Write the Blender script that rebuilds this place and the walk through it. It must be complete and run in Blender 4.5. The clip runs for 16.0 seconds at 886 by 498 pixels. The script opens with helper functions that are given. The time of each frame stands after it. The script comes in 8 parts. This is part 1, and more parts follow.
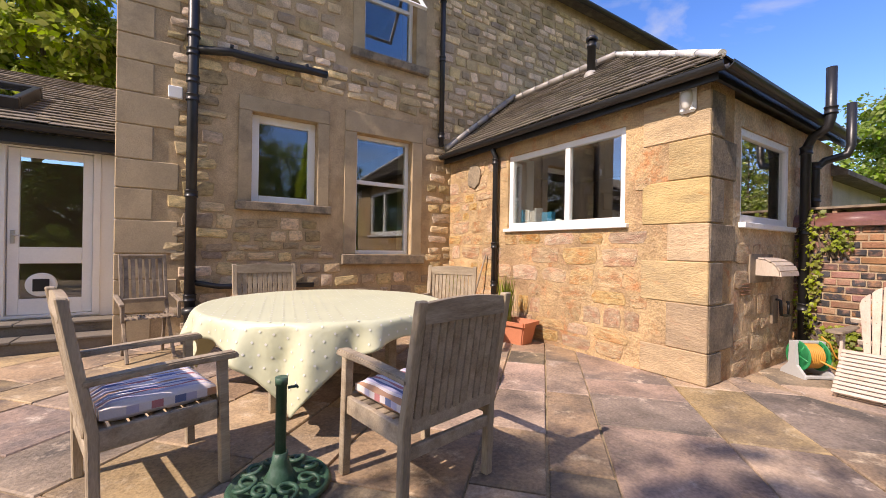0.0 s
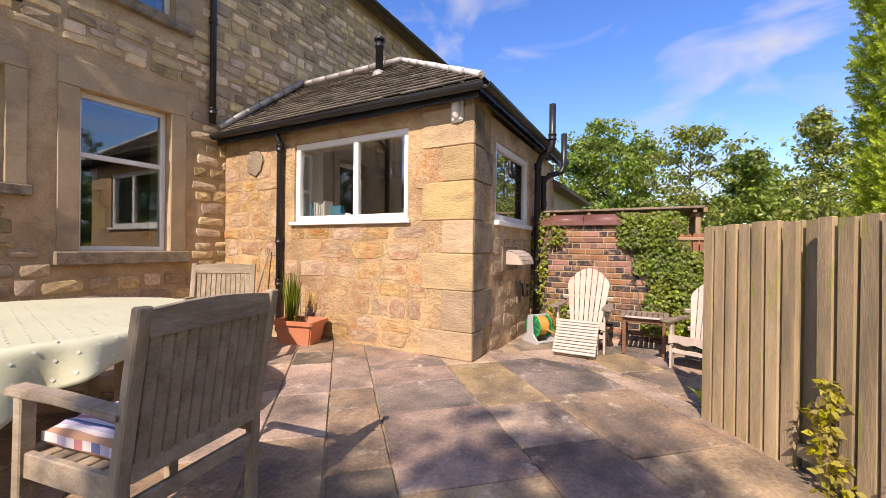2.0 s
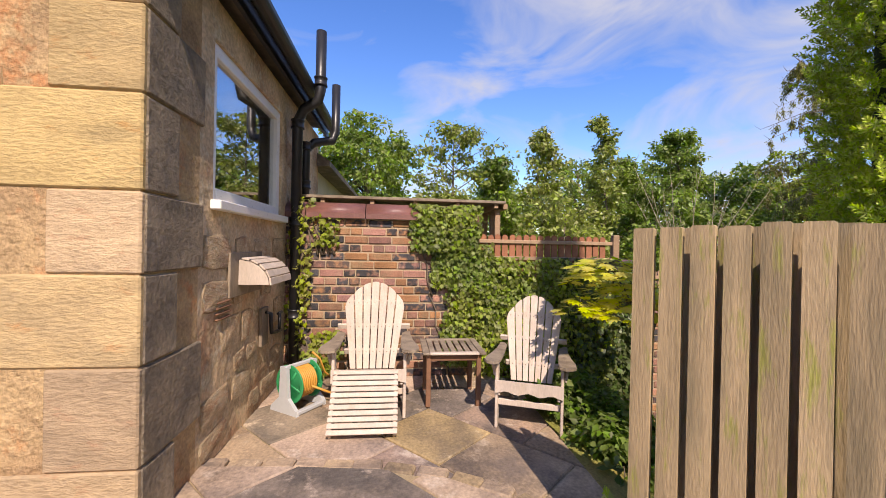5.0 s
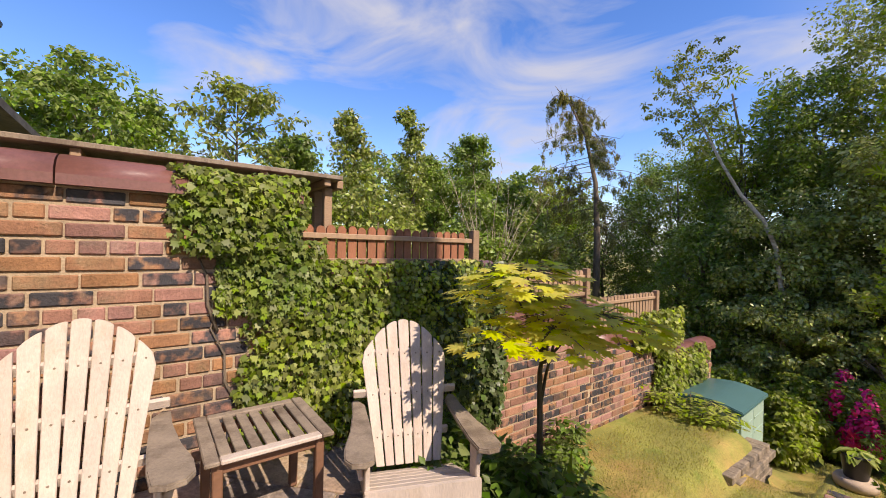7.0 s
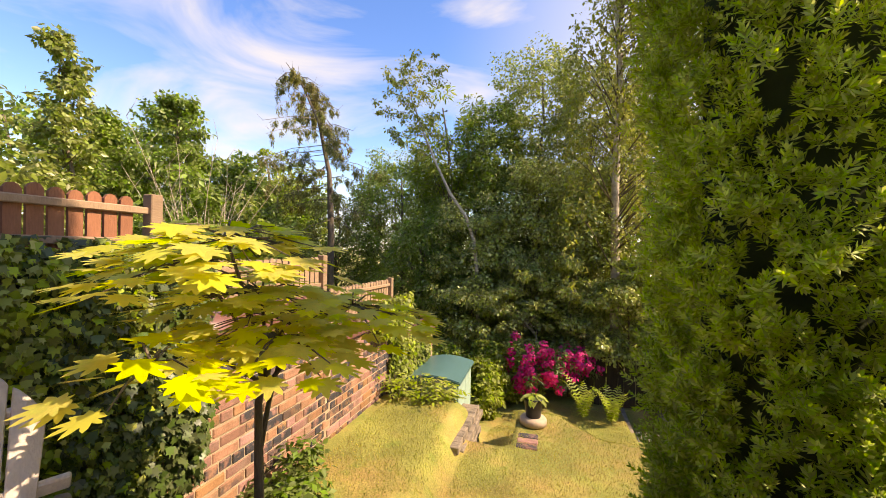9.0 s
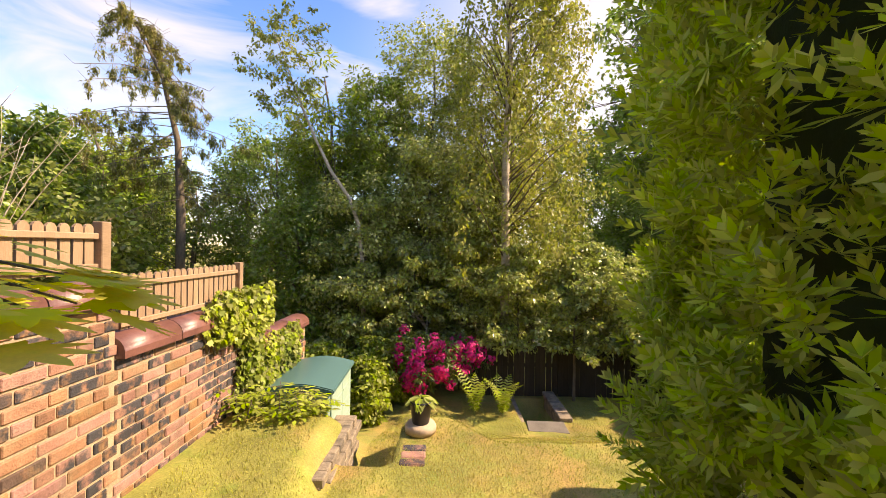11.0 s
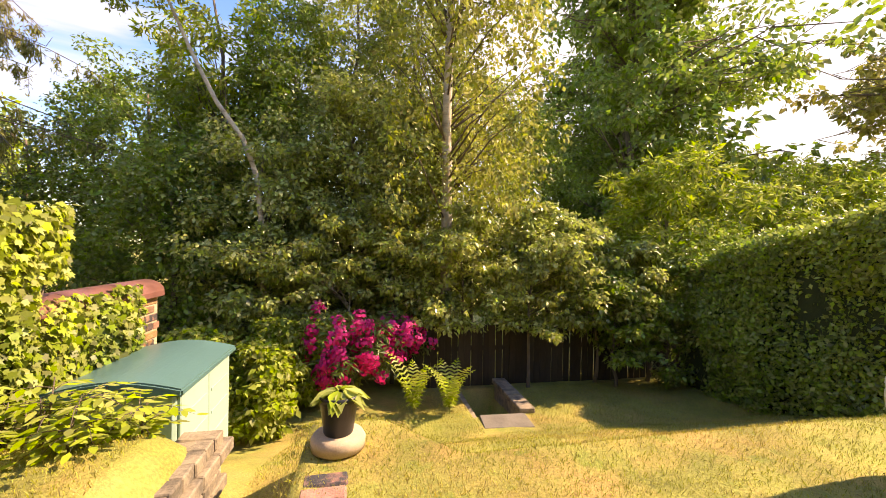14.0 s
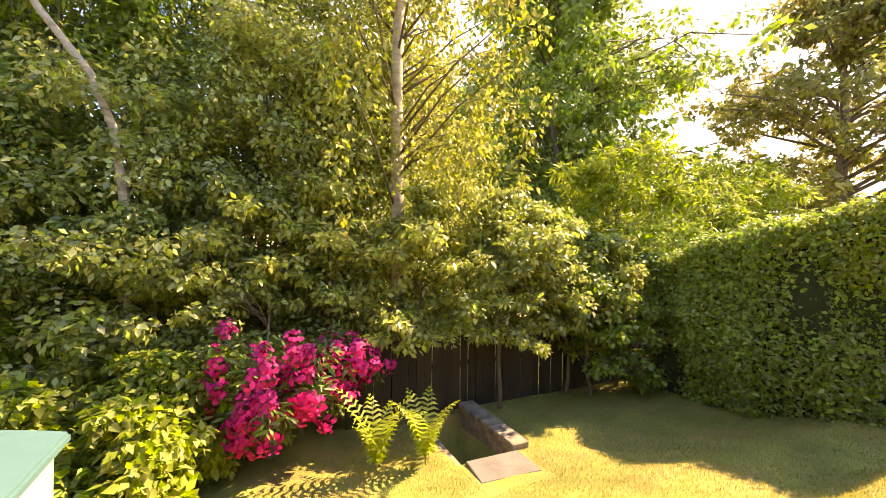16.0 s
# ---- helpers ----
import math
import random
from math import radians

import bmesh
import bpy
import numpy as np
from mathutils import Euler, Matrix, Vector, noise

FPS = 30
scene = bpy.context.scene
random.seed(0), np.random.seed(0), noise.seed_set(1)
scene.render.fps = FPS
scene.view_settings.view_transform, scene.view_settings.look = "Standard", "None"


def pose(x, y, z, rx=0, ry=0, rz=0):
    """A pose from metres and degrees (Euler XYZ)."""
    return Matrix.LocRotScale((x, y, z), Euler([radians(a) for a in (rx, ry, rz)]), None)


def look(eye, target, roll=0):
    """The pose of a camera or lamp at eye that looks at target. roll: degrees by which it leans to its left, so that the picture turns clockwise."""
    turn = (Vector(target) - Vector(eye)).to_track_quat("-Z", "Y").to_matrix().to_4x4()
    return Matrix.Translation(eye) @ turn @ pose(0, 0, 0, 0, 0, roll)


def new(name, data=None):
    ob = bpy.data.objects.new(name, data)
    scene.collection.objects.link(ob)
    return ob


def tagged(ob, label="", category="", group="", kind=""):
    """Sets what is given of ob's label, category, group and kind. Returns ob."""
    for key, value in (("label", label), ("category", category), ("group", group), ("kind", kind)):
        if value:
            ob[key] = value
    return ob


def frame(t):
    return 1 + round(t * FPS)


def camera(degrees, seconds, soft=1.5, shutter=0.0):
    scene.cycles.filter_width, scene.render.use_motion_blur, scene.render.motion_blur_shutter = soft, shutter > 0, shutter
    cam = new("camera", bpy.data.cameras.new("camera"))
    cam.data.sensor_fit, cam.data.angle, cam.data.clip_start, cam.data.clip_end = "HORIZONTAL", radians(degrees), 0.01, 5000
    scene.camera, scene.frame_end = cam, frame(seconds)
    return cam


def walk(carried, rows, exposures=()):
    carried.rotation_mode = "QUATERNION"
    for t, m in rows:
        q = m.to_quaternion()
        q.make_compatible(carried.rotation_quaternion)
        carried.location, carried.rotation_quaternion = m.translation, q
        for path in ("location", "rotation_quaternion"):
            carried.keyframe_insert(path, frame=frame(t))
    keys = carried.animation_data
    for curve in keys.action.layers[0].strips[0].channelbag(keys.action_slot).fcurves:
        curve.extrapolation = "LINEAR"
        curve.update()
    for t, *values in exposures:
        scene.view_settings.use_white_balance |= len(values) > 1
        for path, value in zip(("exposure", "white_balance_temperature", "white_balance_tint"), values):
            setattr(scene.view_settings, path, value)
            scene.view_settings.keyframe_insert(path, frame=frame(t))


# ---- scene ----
cam = camera(96.7, 16.0, soft=0.9)
# seconds, x, y, z, tilt, lean, turn
ROWS = [
    (0.0, -0.434, -0.188, 1.227, 89.87, -0.98, -32.8),
    (0.5, -0.404, -0.245, 1.214, 89.93, -0.68, -39.11),
    (1.0, -0.403, -0.257, 1.204, 89.91, -0.52, -46.32),
    (1.5, -0.352, -0.236, 1.205, 89.82, -0.61, -53.88),
    (2.0, -0.254, -0.189, 1.202, 89.81, -0.69, -61.46),
    (2.5, -0.084, -0.131, 1.191, 89.83, -0.72, -68.56),
    (3.0, 0.117, 0.011, 1.237, 89.72, -0.84, -75.99),
    (3.5, 0.419, 0.084, 1.267, 89.54, -0.96, -81.72),
    (6.0, 2.559, 0.547, 1.293, 89.78, -1.2, -109.28),
    (6.5, 2.887, 0.486, 1.296, 89.76, -1.21, -117.67),
    (7.0, 3.12, 0.384, 1.287, 89.89, -1.25, -126.59),
    (7.5, 3.301, 0.287, 1.27, 90.05, -1.27, -136.28),
    (8.0, 3.43, 0.134, 1.218, 90.1, -1.27, -146.14),
    (8.5, 3.504, -0.026, 1.165, 90.12, -1.18, -155.65),
    (9.0, 3.555, -0.218, 1.168, 90.08, -1.05, -164.06),
    (9.5, 3.571, -0.433, 1.151, 90.06, -1.12, -170.51),
    (12.0, 3.522, -1.614, 0.692, 89.59, -0.87, -181.59),
    (12.5, 3.53, -1.862, 0.528, 89.65, -0.88, -183.05),
    (13.0, 3.529, -2.105, 0.459, 89.68, -0.93, -184.95),
    (13.5, 3.536, -2.4, 0.355, 89.72, -0.95, -187.34),
    (14.0, 3.608, -2.775, 0.257, 89.75, -0.96, -190.37),
    (14.5, 3.745, -3.181, 0.213, 89.8, -0.96, -193.85),
    (15.0, 3.876, -3.597, 0.209, 89.84, -0.93, -197.44),
    (15.5, 3.993, -4.029, 0.2, 89.79, -0.84, -201.32),
    (16.0, 4.051, -4.39, 0.184, 89.69, -0.7, -204.87),
]
# the clip's camera opens up and warms as it turns to the shaded garden
EXPOSURES = [(0.0, 0.87, 6800, 22), (3.5, 0.85, 6800, 22), (6.0, 0.72, 6900, 20), (7.5, 0.82, 7100, 20), (9.0, 1.32, 8600, 20), (9.5, 1.5, 8800, 20), (12.0, 1.45, 8800, 21), (14.0, 1.75, 9600, 23), (16.0, 2.45, 10600, 23)]
walk(cam, [(t, pose(x, y, z, a, b, c)) for t, x, y, z, a, b, c in ROWS], EXPOSURES)
# ---- world, sun ----
SUN_DIR = Vector((-0.715, -0.07, 0.69)).normalized()
world = bpy.data.worlds.new("sky")
scene.world = world
world.use_nodes = True
wn, wl = world.node_tree.nodes, world.node_tree.links
wn.clear()
w_out = wn.new("ShaderNodeOutputWorld")
w_bg = wn.new("ShaderNodeBackground")
w_sky = wn.new("ShaderNodeTexSky")
w_sky.sky_type = "NISHITA"
w_sky.sun_disc = False
w_sky.sun_elevation = math.asin(SUN_DIR.z)
w_sky.sun_rotation = math.atan2(SUN_DIR.x, SUN_DIR.y)
w_sky.air_density, w_sky.dust_density, w_sky.ozone_density = 1.0, 0.25, 2.5
w_bg.inputs["Strength"].default_value = 0.15
# thin high cloud drifting over the blue
w_tc = wn.new("ShaderNodeTexCoord")
w_map = wn.new("ShaderNodeMapping")
w_map.inputs["Scale"].default_value = (1.1, 2.2, 5.0)
w_map.inputs["Rotation"].default_value = (0.15, 0.1, 0.5)
w_no = wn.new("ShaderNodeTexNoise")
w_no.inputs["Scale"].default_value = 1.7
w_no.inputs["Detail"].default_value = 7.0
w_no.inputs["Roughness"].default_value = 0.52
w_no.inputs["Distortion"].default_value = 0.7
w_ramp = wn.new("ShaderNodeValToRGB")
w_ramp.color_ramp.elements[0].position, w_ramp.color_ramp.elements[0].color = 0.50, (0, 0, 0, 1)
w_ramp.color_ramp.elements[1].position, w_ramp.color_ramp.elements[1].color = 0.74, (0.85, 0.85, 0.85, 1)
w_mix = wn.new("ShaderNodeMix")
w_mix.data_type = "RGBA"
w_mix.inputs["B"].default_value = (2.5, 2.7, 3.05, 1)
w_sat = wn.new("ShaderNodeHueSaturation")
w_sat.inputs["Saturation"].default_value = 1.28
w_sat.inputs["Hue"].default_value = 0.512
wl.new(w_tc.outputs["Generated"], w_map.inputs["Vector"])
wl.new(w_map.outputs["Vector"], w_no.inputs["Vector"])


def sky_lobe(direction, lo, hi, gain):
    """A soft region of the sky round one direction."""
    dot = wn.new("ShaderNodeVectorMath")
    dot.operation = "DOT_PRODUCT"
    dot.inputs[1].default_value = Vector(direction).normalized()
    wl.new(w_tc.outputs["Generated"], dot.inputs[0])
    rng = wn.new("ShaderNodeMapRange")
    rng.interpolation_type = "SMOOTHSTEP"
    rng.inputs["From Min"].default_value, rng.inputs["From Max"].default_value = lo, hi
    rng.inputs["To Max"].default_value = gain
    wl.new(dot.outputs["Value"], rng.inputs["Value"])
    return rng.outputs["Result"]


# a broad bank of thin cloud to the south-east, and milky haze towards the sun
w_bank = wn.new("ShaderNodeMath")
wl.new(w_no.outputs["Fac"], w_bank.inputs[0])
wl.new(sky_lobe((0.74, -0.50, 0.50), 0.84, 0.99, 0.11), w_bank.inputs[1])
w_haze = wn.new("ShaderNodeMath")
w_haze.operation = "MAXIMUM"
wl.new(w_bank.outputs[0], w_ramp.inputs["Fac"])
wl.new(w_ramp.outputs["Color"], w_haze.inputs[0])
wl.new(sky_lobe((-0.72, -0.66, 0.20), 0.45, 0.92, 0.85), w_haze.inputs[1])
wl.new(w_haze.outputs[0], w_mix.inputs["Factor"])
wl.new(w_sky.outputs["Color"], w_sat.inputs["Color"])
wl.new(w_sat.outputs["Color"], w_mix.inputs["A"])
wl.new(w_mix.outputs["Result"], w_bg.inputs["Color"])
wl.new(w_bg.outputs["Background"], w_out.inputs["Surface"])
sun_data = bpy.data.lights.new("sun", "SUN")
sun_data.energy, sun_data.angle, sun_data.color = 3.6, radians(0.55), (1.0, 0.90, 0.76)
sun = new("sun", sun_data)
sun.matrix_world = look(SUN_DIR * 40, (0, 0, 0))

# ---- materials ----


def material(name, base, rough=0.8, vary=0.25, scale=6.0, fine=60.0, bump=0.3, dark=None, dark_at=0.55, metal=0.0, island=0.0, pick="", pick_at=0.6,
             obj=0.0, stretch=(1, 1, 1), hue=0.0, spec=0.4, bump_scale=None, translucent=0.0, coat=0.0, moss=None, moss_at=0.6, bump_dist=0.01):
    """Colour with two scales of variation, an optional second stain colour, and fine relief."""
    m = bpy.data.materials.new(name)
    m.use_nodes = True
    nt = m.node_tree
    n, l = nt.nodes, nt.links
    b = n["Principled BSDF"]
    tc = n.new("ShaderNodeTexCoord")
    mp = n.new("ShaderNodeMapping")
    mp.inputs["Scale"].default_value = stretch
    shift = n.new("ShaderNodeVectorMath")
    shift.operation = "MULTIPLY_ADD"
    info = n.new("ShaderNodeObjectInfo")
    shift.inputs[1].default_value = (31.0, 17.0, 23.0)
    l.new(info.outputs["Random"], shift.inputs[0])
    l.new(tc.outputs["Object"], shift.inputs[2])
    l.new(shift.outputs["Vector"], mp.inputs["Vector"])
    vec = mp.outputs["Vector"]

    def noise_at(s, detail=4.0, rough_=0.55):
        t = n.new("ShaderNodeTexNoise")
        t.inputs["Scale"].default_value, t.inputs["Detail"].default_value, t.inputs["Roughness"].default_value = s, detail, rough_
        l.new(vec, t.inputs["Vector"])
        return t.outputs["Fac"]

    def math_node(op, a, c):
        q = n.new("ShaderNodeMath")
        q.operation = op
        for i, v in enumerate((a, c)):
            if isinstance(v, (int, float)):
                q.inputs[i].default_value = v
            else:
                l.new(v, q.inputs[i])
        return q.outputs[0]

    def mix(f, a, c):
        q = n.new("ShaderNodeMix")
        q.data_type = "RGBA"
        for key, v in (("Factor", f), ("A", a), ("B", c)):
            if isinstance(v, tuple):
                q.inputs[key].default_value = (*v, 1) if len(v) == 3 else v
            elif isinstance(v, (int, float)):
                q.inputs[key].default_value = v
            else:
                l.new(v, q.inputs[key])
        return q.outputs["Result"]

    def step(v, lo, hi):
        q = n.new("ShaderNodeMapRange")
        q.inputs["From Min"].default_value, q.inputs["From Max"].default_value = lo, hi
        l.new(v, q.inputs["Value"])
        return q.outputs["Result"]

    coarse, small = noise_at(scale), noise_at(fine, 3.0)
    col = base
    if dark:
        col = mix(step(noise_at(scale * 0.6, 6.0, 0.65), dark_at - 0.08, dark_at + 0.1), base, dark)
    if pick:
        rnd = n.new("ShaderNodeNewGeometry").outputs["Random Per Island"] if pick == "island" else n.new("ShaderNodeObjectInfo").outputs["Random"]
        rnd = math_node("FRACT", math_node("MULTIPLY", rnd, 7.13), 0)
        f = math_node("MULTIPLY", step(rnd, pick_at - 0.05, pick_at + 0.12), step(noise_at(scale * 1.3, 3.0), 0.36, 0.52))
        col = mix(f, col, (0.055, 0.052, 0.056))
    if moss:
        col = mix(step(noise_at(scale * 1.7 + 0.37, 6.0, 0.7), moss_at - 0.05, moss_at + 0.07), col, moss)
    value = math_node("ADD", 1.0, math_node("MULTIPLY", math_node("ADD", math_node("SUBTRACT", coarse, 0.5), math_node("MULTIPLY", math_node("SUBTRACT", small, 0.5), 0.8)), vary * 3))
    if island:
        g = n.new("ShaderNodeNewGeometry")
        value = math_node("MULTIPLY", value, math_node("ADD", 1.0 - island, math_node("MULTIPLY", g.outputs["Random Per Island"], 2 * island)))
    if obj:
        o = n.new("ShaderNodeObjectInfo")
        value = math_node("MULTIPLY", value, math_node("ADD", 1.0 - obj, math_node("MULTIPLY", o.outputs["Random"], 2 * obj)))
    hs = n.new("ShaderNodeHueSaturation")
    if isinstance(col, tuple):
        hs.inputs["Color"].default_value = (*col, 1)
    else:
        l.new(col, hs.inputs["Color"])
    l.new(value, hs.inputs["Value"])
    if hue:
        if island:
            r = n.new("ShaderNodeNewGeometry").outputs["Random Per Island"]
        else:
            r = n.new("ShaderNodeObjectInfo").outputs["Random"]
        r2 = math_node("FRACT", math_node("MULTIPLY", r, 17.31), 0)
        l.new(math_node("ADD", 0.5 - hue, math_node("MULTIPLY", r2, 2 * hue)), hs.inputs["Hue"])
        l.new(math_node("ADD", 0.8, math_node("MULTIPLY", r2, 0.35)), hs.inputs["Saturation"])
    l.new(hs.outputs["Color"], b.inputs["Base Color"])
    l.new(math_node("ADD", rough - 0.08, math_node("MULTIPLY", small, 0.16)), b.inputs["Roughness"])
    b.inputs["Metallic"].default_value = metal
    b.inputs["Specular IOR Level"].default_value = spec
    b.inputs["Coat Weight"].default_value = coat
    if bump:
        bp = n.new("ShaderNodeBump")
        bp.inputs["Strength"].default_value, bp.inputs["Distance"].default_value = bump, bump_dist
        h = math_node("ADD", noise_at(bump_scale or fine, 6.0, 0.6), math_node("MULTIPLY", coarse, 0.6))
        l.new(h, bp.inputs["Height"])
        l.new(bp.outputs["Normal"], b.inputs["Normal"])
    if translucent:
        tr = n.new("ShaderNodeBsdfTranslucent")
        l.new(hs.outputs["Color"], tr.inputs["Color"])
        ms = n.new("ShaderNodeMixShader")
        ms.inputs["Fac"].default_value = translucent
        l.new(b.outputs["BSDF"], ms.inputs[1])
        l.new(tr.outputs["BSDF"], ms.inputs[2])
        l.new(ms.outputs["Shader"], n["Material Output"].inputs["Surface"])
    return m


def glass_material(name, tint=(0.9, 0.95, 0.95)):
    m = bpy.data.materials.new(name)
    m.use_nodes = True
    n, l = m.node_tree.nodes, m.node_tree.links
    n.clear()
    out, mx, gl, tp, fr = (n.new("ShaderNode" + k) for k in ("OutputMaterial", "MixShader", "BsdfGlossy", "BsdfTransparent", "LayerWeight"))
    power, scale = (n.new("ShaderNodeMath") for _ in range(2))
    gl.inputs["Roughness"].default_value = 0.01
    tp.inputs["Color"].default_value = (*tint, 1)
    fr.inputs["Blend"].default_value = 0.5
    power.operation, scale.operation = "POWER", "MULTIPLY_ADD"
    power.inputs[1].default_value = 1.2
    scale.inputs[1].default_value, scale.inputs[2].default_value = 0.80, 0.11
    l.new(fr.outputs["Facing"], power.inputs[0])
    l.new(power.outputs[0], scale.inputs[0])
    l.new(scale.outputs[0], mx.inputs["Fac"])
    l.new(tp.outputs["BSDF"], mx.inputs[1])
    l.new(gl.outputs["BSDF"], mx.inputs[2])
    l.new(mx.outputs["Shader"], out.inputs["Surface"])
    return m


STONE_MAIN = material("rubble_sandstone", (0.62, 0.475, 0.29), 0.9, 0.38, 5, 60, 0.9, dark=(0.34, 0.25, 0.15), dark_at=0.60, obj=0.42, hue=0.012, bump_dist=0.012)
MORTAR_MAIN = material("lime_mortar", (0.50, 0.37, 0.22), 0.95, 0.35, 4, 70, 0.9, dark=(0.42, 0.30, 0.17), dark_at=0.58, bump_dist=0.012)
STONE_KIT = material("worn_sandstone", (0.50, 0.345, 0.18), 0.92, 0.42, 3.5, 60, 0.8, dark=(0.46, 0.225, 0.10), dark_at=0.54, obj=0.16, hue=0.007, moss=(0.52, 0.42, 0.26), moss_at=0.58, bump_dist=0.03, bump_scale=22)
MORTAR_KIT = material("smeared_mortar", (0.50, 0.35, 0.185), 0.95, 0.42, 2.4, 60, 0.9, dark=(0.34, 0.22, 0.12), dark_at=0.53, moss=(0.48, 0.23, 0.10), moss_at=0.60, bump_dist=0.035, bump_scale=20)
QUOIN = material("dressed_quoin", (0.47, 0.34, 0.19), 0.9, 0.24, 4, 34, 0.7, dark=(0.36, 0.265, 0.155), dark_at=0.56, obj=0.16, hue=0.012, stretch=(0.8, 0.8, 2.2), bump_dist=0.018, moss=(0.44, 0.25, 0.125), moss_at=0.64)
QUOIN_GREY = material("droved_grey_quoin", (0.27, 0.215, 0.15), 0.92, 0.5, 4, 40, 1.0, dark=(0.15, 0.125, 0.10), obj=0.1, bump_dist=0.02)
SIDE_WALL = material("harled_side_wall", (0.56, 0.41, 0.25), 0.75, 0.5, 3, 40, 1.0, dark=(0.40, 0.215, 0.12), dark_at=0.58, moss=(0.60, 0.51, 0.36), moss_at=0.57, bump_dist=0.03, bump_scale=12)
DRESSED = material("window_margin_stone", (0.42, 0.325, 0.205), 0.88, 0.2, 3, 60, 0.4, dark=(0.24, 0.19, 0.13), dark_at=0.62, obj=0.06)
SILL_STONE = material("lichened_sill_stone", (0.27, 0.215, 0.15), 0.95, 0.4, 9, 60, 0.7, dark=(0.13, 0.11, 0.085), dark_at=0.55)
PATIO = [material("patio_flag_" + w, c, 0.82, 0.5, 2.2, 46, 0.7, dark=d, dark_at=at, obj=0.14, hue=0.012, moss=(0.50, 0.40, 0.29), moss_at=0.62, bump_dist=0.008)
         for w, c, d, at in (("buff", (0.40, 0.29, 0.18), (0.17, 0.13, 0.10), 0.53), ("pink", (0.37, 0.255, 0.17), (0.16, 0.125, 0.10), 0.50), ("grey", (0.27, 0.21, 0.15), (0.12, 0.10, 0.08), 0.50))]
JOINT = material("sandy_joint", (0.36, 0.275, 0.16), 0.95, 0.35, 8, 120, 0.8, dark=(0.15, 0.125, 0.07), dark_at=0.57)
STEP_SLATE = material("dark_step_stone", (0.16, 0.14, 0.115), 0.85, 0.3, 5, 60, 0.5)
BRICK = material("weathered_brick", (0.325, 0.16, 0.103), 0.9, 0.35, 9, 80, 0.7, dark=(0.30, 0.19, 0.12), dark_at=0.56, pick="obj", pick_at=0.50, obj=0.28, hue=0.02, stretch=(1, 1, 1))
BRICK_FAR = material("weathered_brick_far", (0.325, 0.16, 0.103), 0.9, 0.35, 9, 80, 0.7, dark=(0.30, 0.19, 0.12), dark_at=0.56, pick="island", pick_at=0.50, island=0.28, hue=0.02)
BRICK_MORTAR = material("brick_mortar", (0.42, 0.32, 0.21), 0.95, 0.3, 8, 90, 0.6)
COPE = material("glazed_coping", (0.185, 0.08, 0.065), 0.42, 0.25, 5, 60, 0.15, dark=(0.11, 0.045, 0.04), dark_at=0.6, spec=0.6)
SLATE = material("stone_slate", (0.155, 0.13, 0.10), 0.85, 0.35, 8, 70, 0.5, dark=(0.24, 0.205, 0.15), dark_at=0.58, obj=0.22, island=0.22, hue=0.01)
LEAD = material("lead_flashing", (0.36, 0.34, 0.32), 0.6, 0.15, 4, 40, 0.2, metal=0.2)
RIDGE_WHITE = material("pale_lead_ridge", (0.66, 0.66, 0.64), 0.6, 0.1, 5, 40, 0.15)
BLACK_PIPE = material("black_painted_iron", (0.018, 0.018, 0.020), 0.38, 0.3, 6, 70, 0.1, spec=0.5)
WHITE_PAINT = material("white_paint", (0.80, 0.79, 0.76), 0.4, 0.05, 4, 50, 0.05, spec=0.5)
UPVC = material("white_window_frame", (0.82, 0.82, 0.80), 0.3, 0.03, 4, 50, 0.02, spec=0.5)
RENDER_WHITE = material("cream_render", (0.62, 0.57, 0.48), 0.9, 0.2, 3, 70, 0.5)
GLASS = glass_material("window_glass")
ROOM_DARK = material("room_brown", (0.26, 0.17, 0.11), 0.9, 0.1, 3, 30, 0.0)
ROOM_PALE = material("room_cream", (0.75, 0.71, 0.62), 0.9, 0.05, 3, 30, 0.0)
TEAK = material("silvered_teak", (0.36, 0.29, 0.20), 0.75, 0.3, 3, 26, 0.35, dark=(0.25, 0.19, 0.12), dark_at=0.56, stretch=(5, 5, 1), island=0.07, obj=0.08)
TEAK_X = material("silvered_teak_rails", (0.37, 0.30, 0.21), 0.75, 0.3, 3, 26, 0.35, dark=(0.25, 0.19, 0.12), dark_at=0.56, stretch=(1, 4, 5), island=0.07, obj=0.08)
PALE_WOOD = material("bleached_wood", (0.54, 0.45, 0.37), 0.8, 0.18, 3, 30, 0.3, dark=(0.46, 0.37, 0.28), dark_at=0.6, stretch=(4, 4, 1), obj=0.07)
GREY_WOOD = material("grey_weathered_wood", (0.27, 0.215, 0.155), 0.82, 0.25, 4, 36, 0.4, dark=(0.16, 0.12, 0.085), stretch=(3, 3, 1), obj=0.1)
RED_WOOD = material("reddish_table_wood", (0.20, 0.10, 0.055), 0.7, 0.25, 4, 36, 0.3, obj=0.1)
FENCE_WOOD = material("weathered_fence_board", (0.42, 0.31, 0.175), 0.85, 0.25, 2.2, 26, 0.35, dark=(0.27, 0.21, 0.12), dark_at=0.55, stretch=(6, 6, 0.8), obj=0.16, moss=(0.30, 0.29, 0.07), moss_at=0.60)
PICKET_WOOD = material("tan_picket_wood", (0.33, 0.22, 0.135), 0.8, 0.2, 3, 30, 0.3, stretch=(4, 4, 1), obj=0.12)
PICKET_RED = material("red_brown_picket", (0.30, 0.125, 0.065), 0.8, 0.2, 3, 30, 0.3, stretch=(4, 4, 1), obj=0.12)
DARK_FENCE = material("dark_creosoted_board", (0.042, 0.030, 0.018), 0.85, 0.3, 3, 30, 0.3, stretch=(4, 4, 1), obj=0.2)
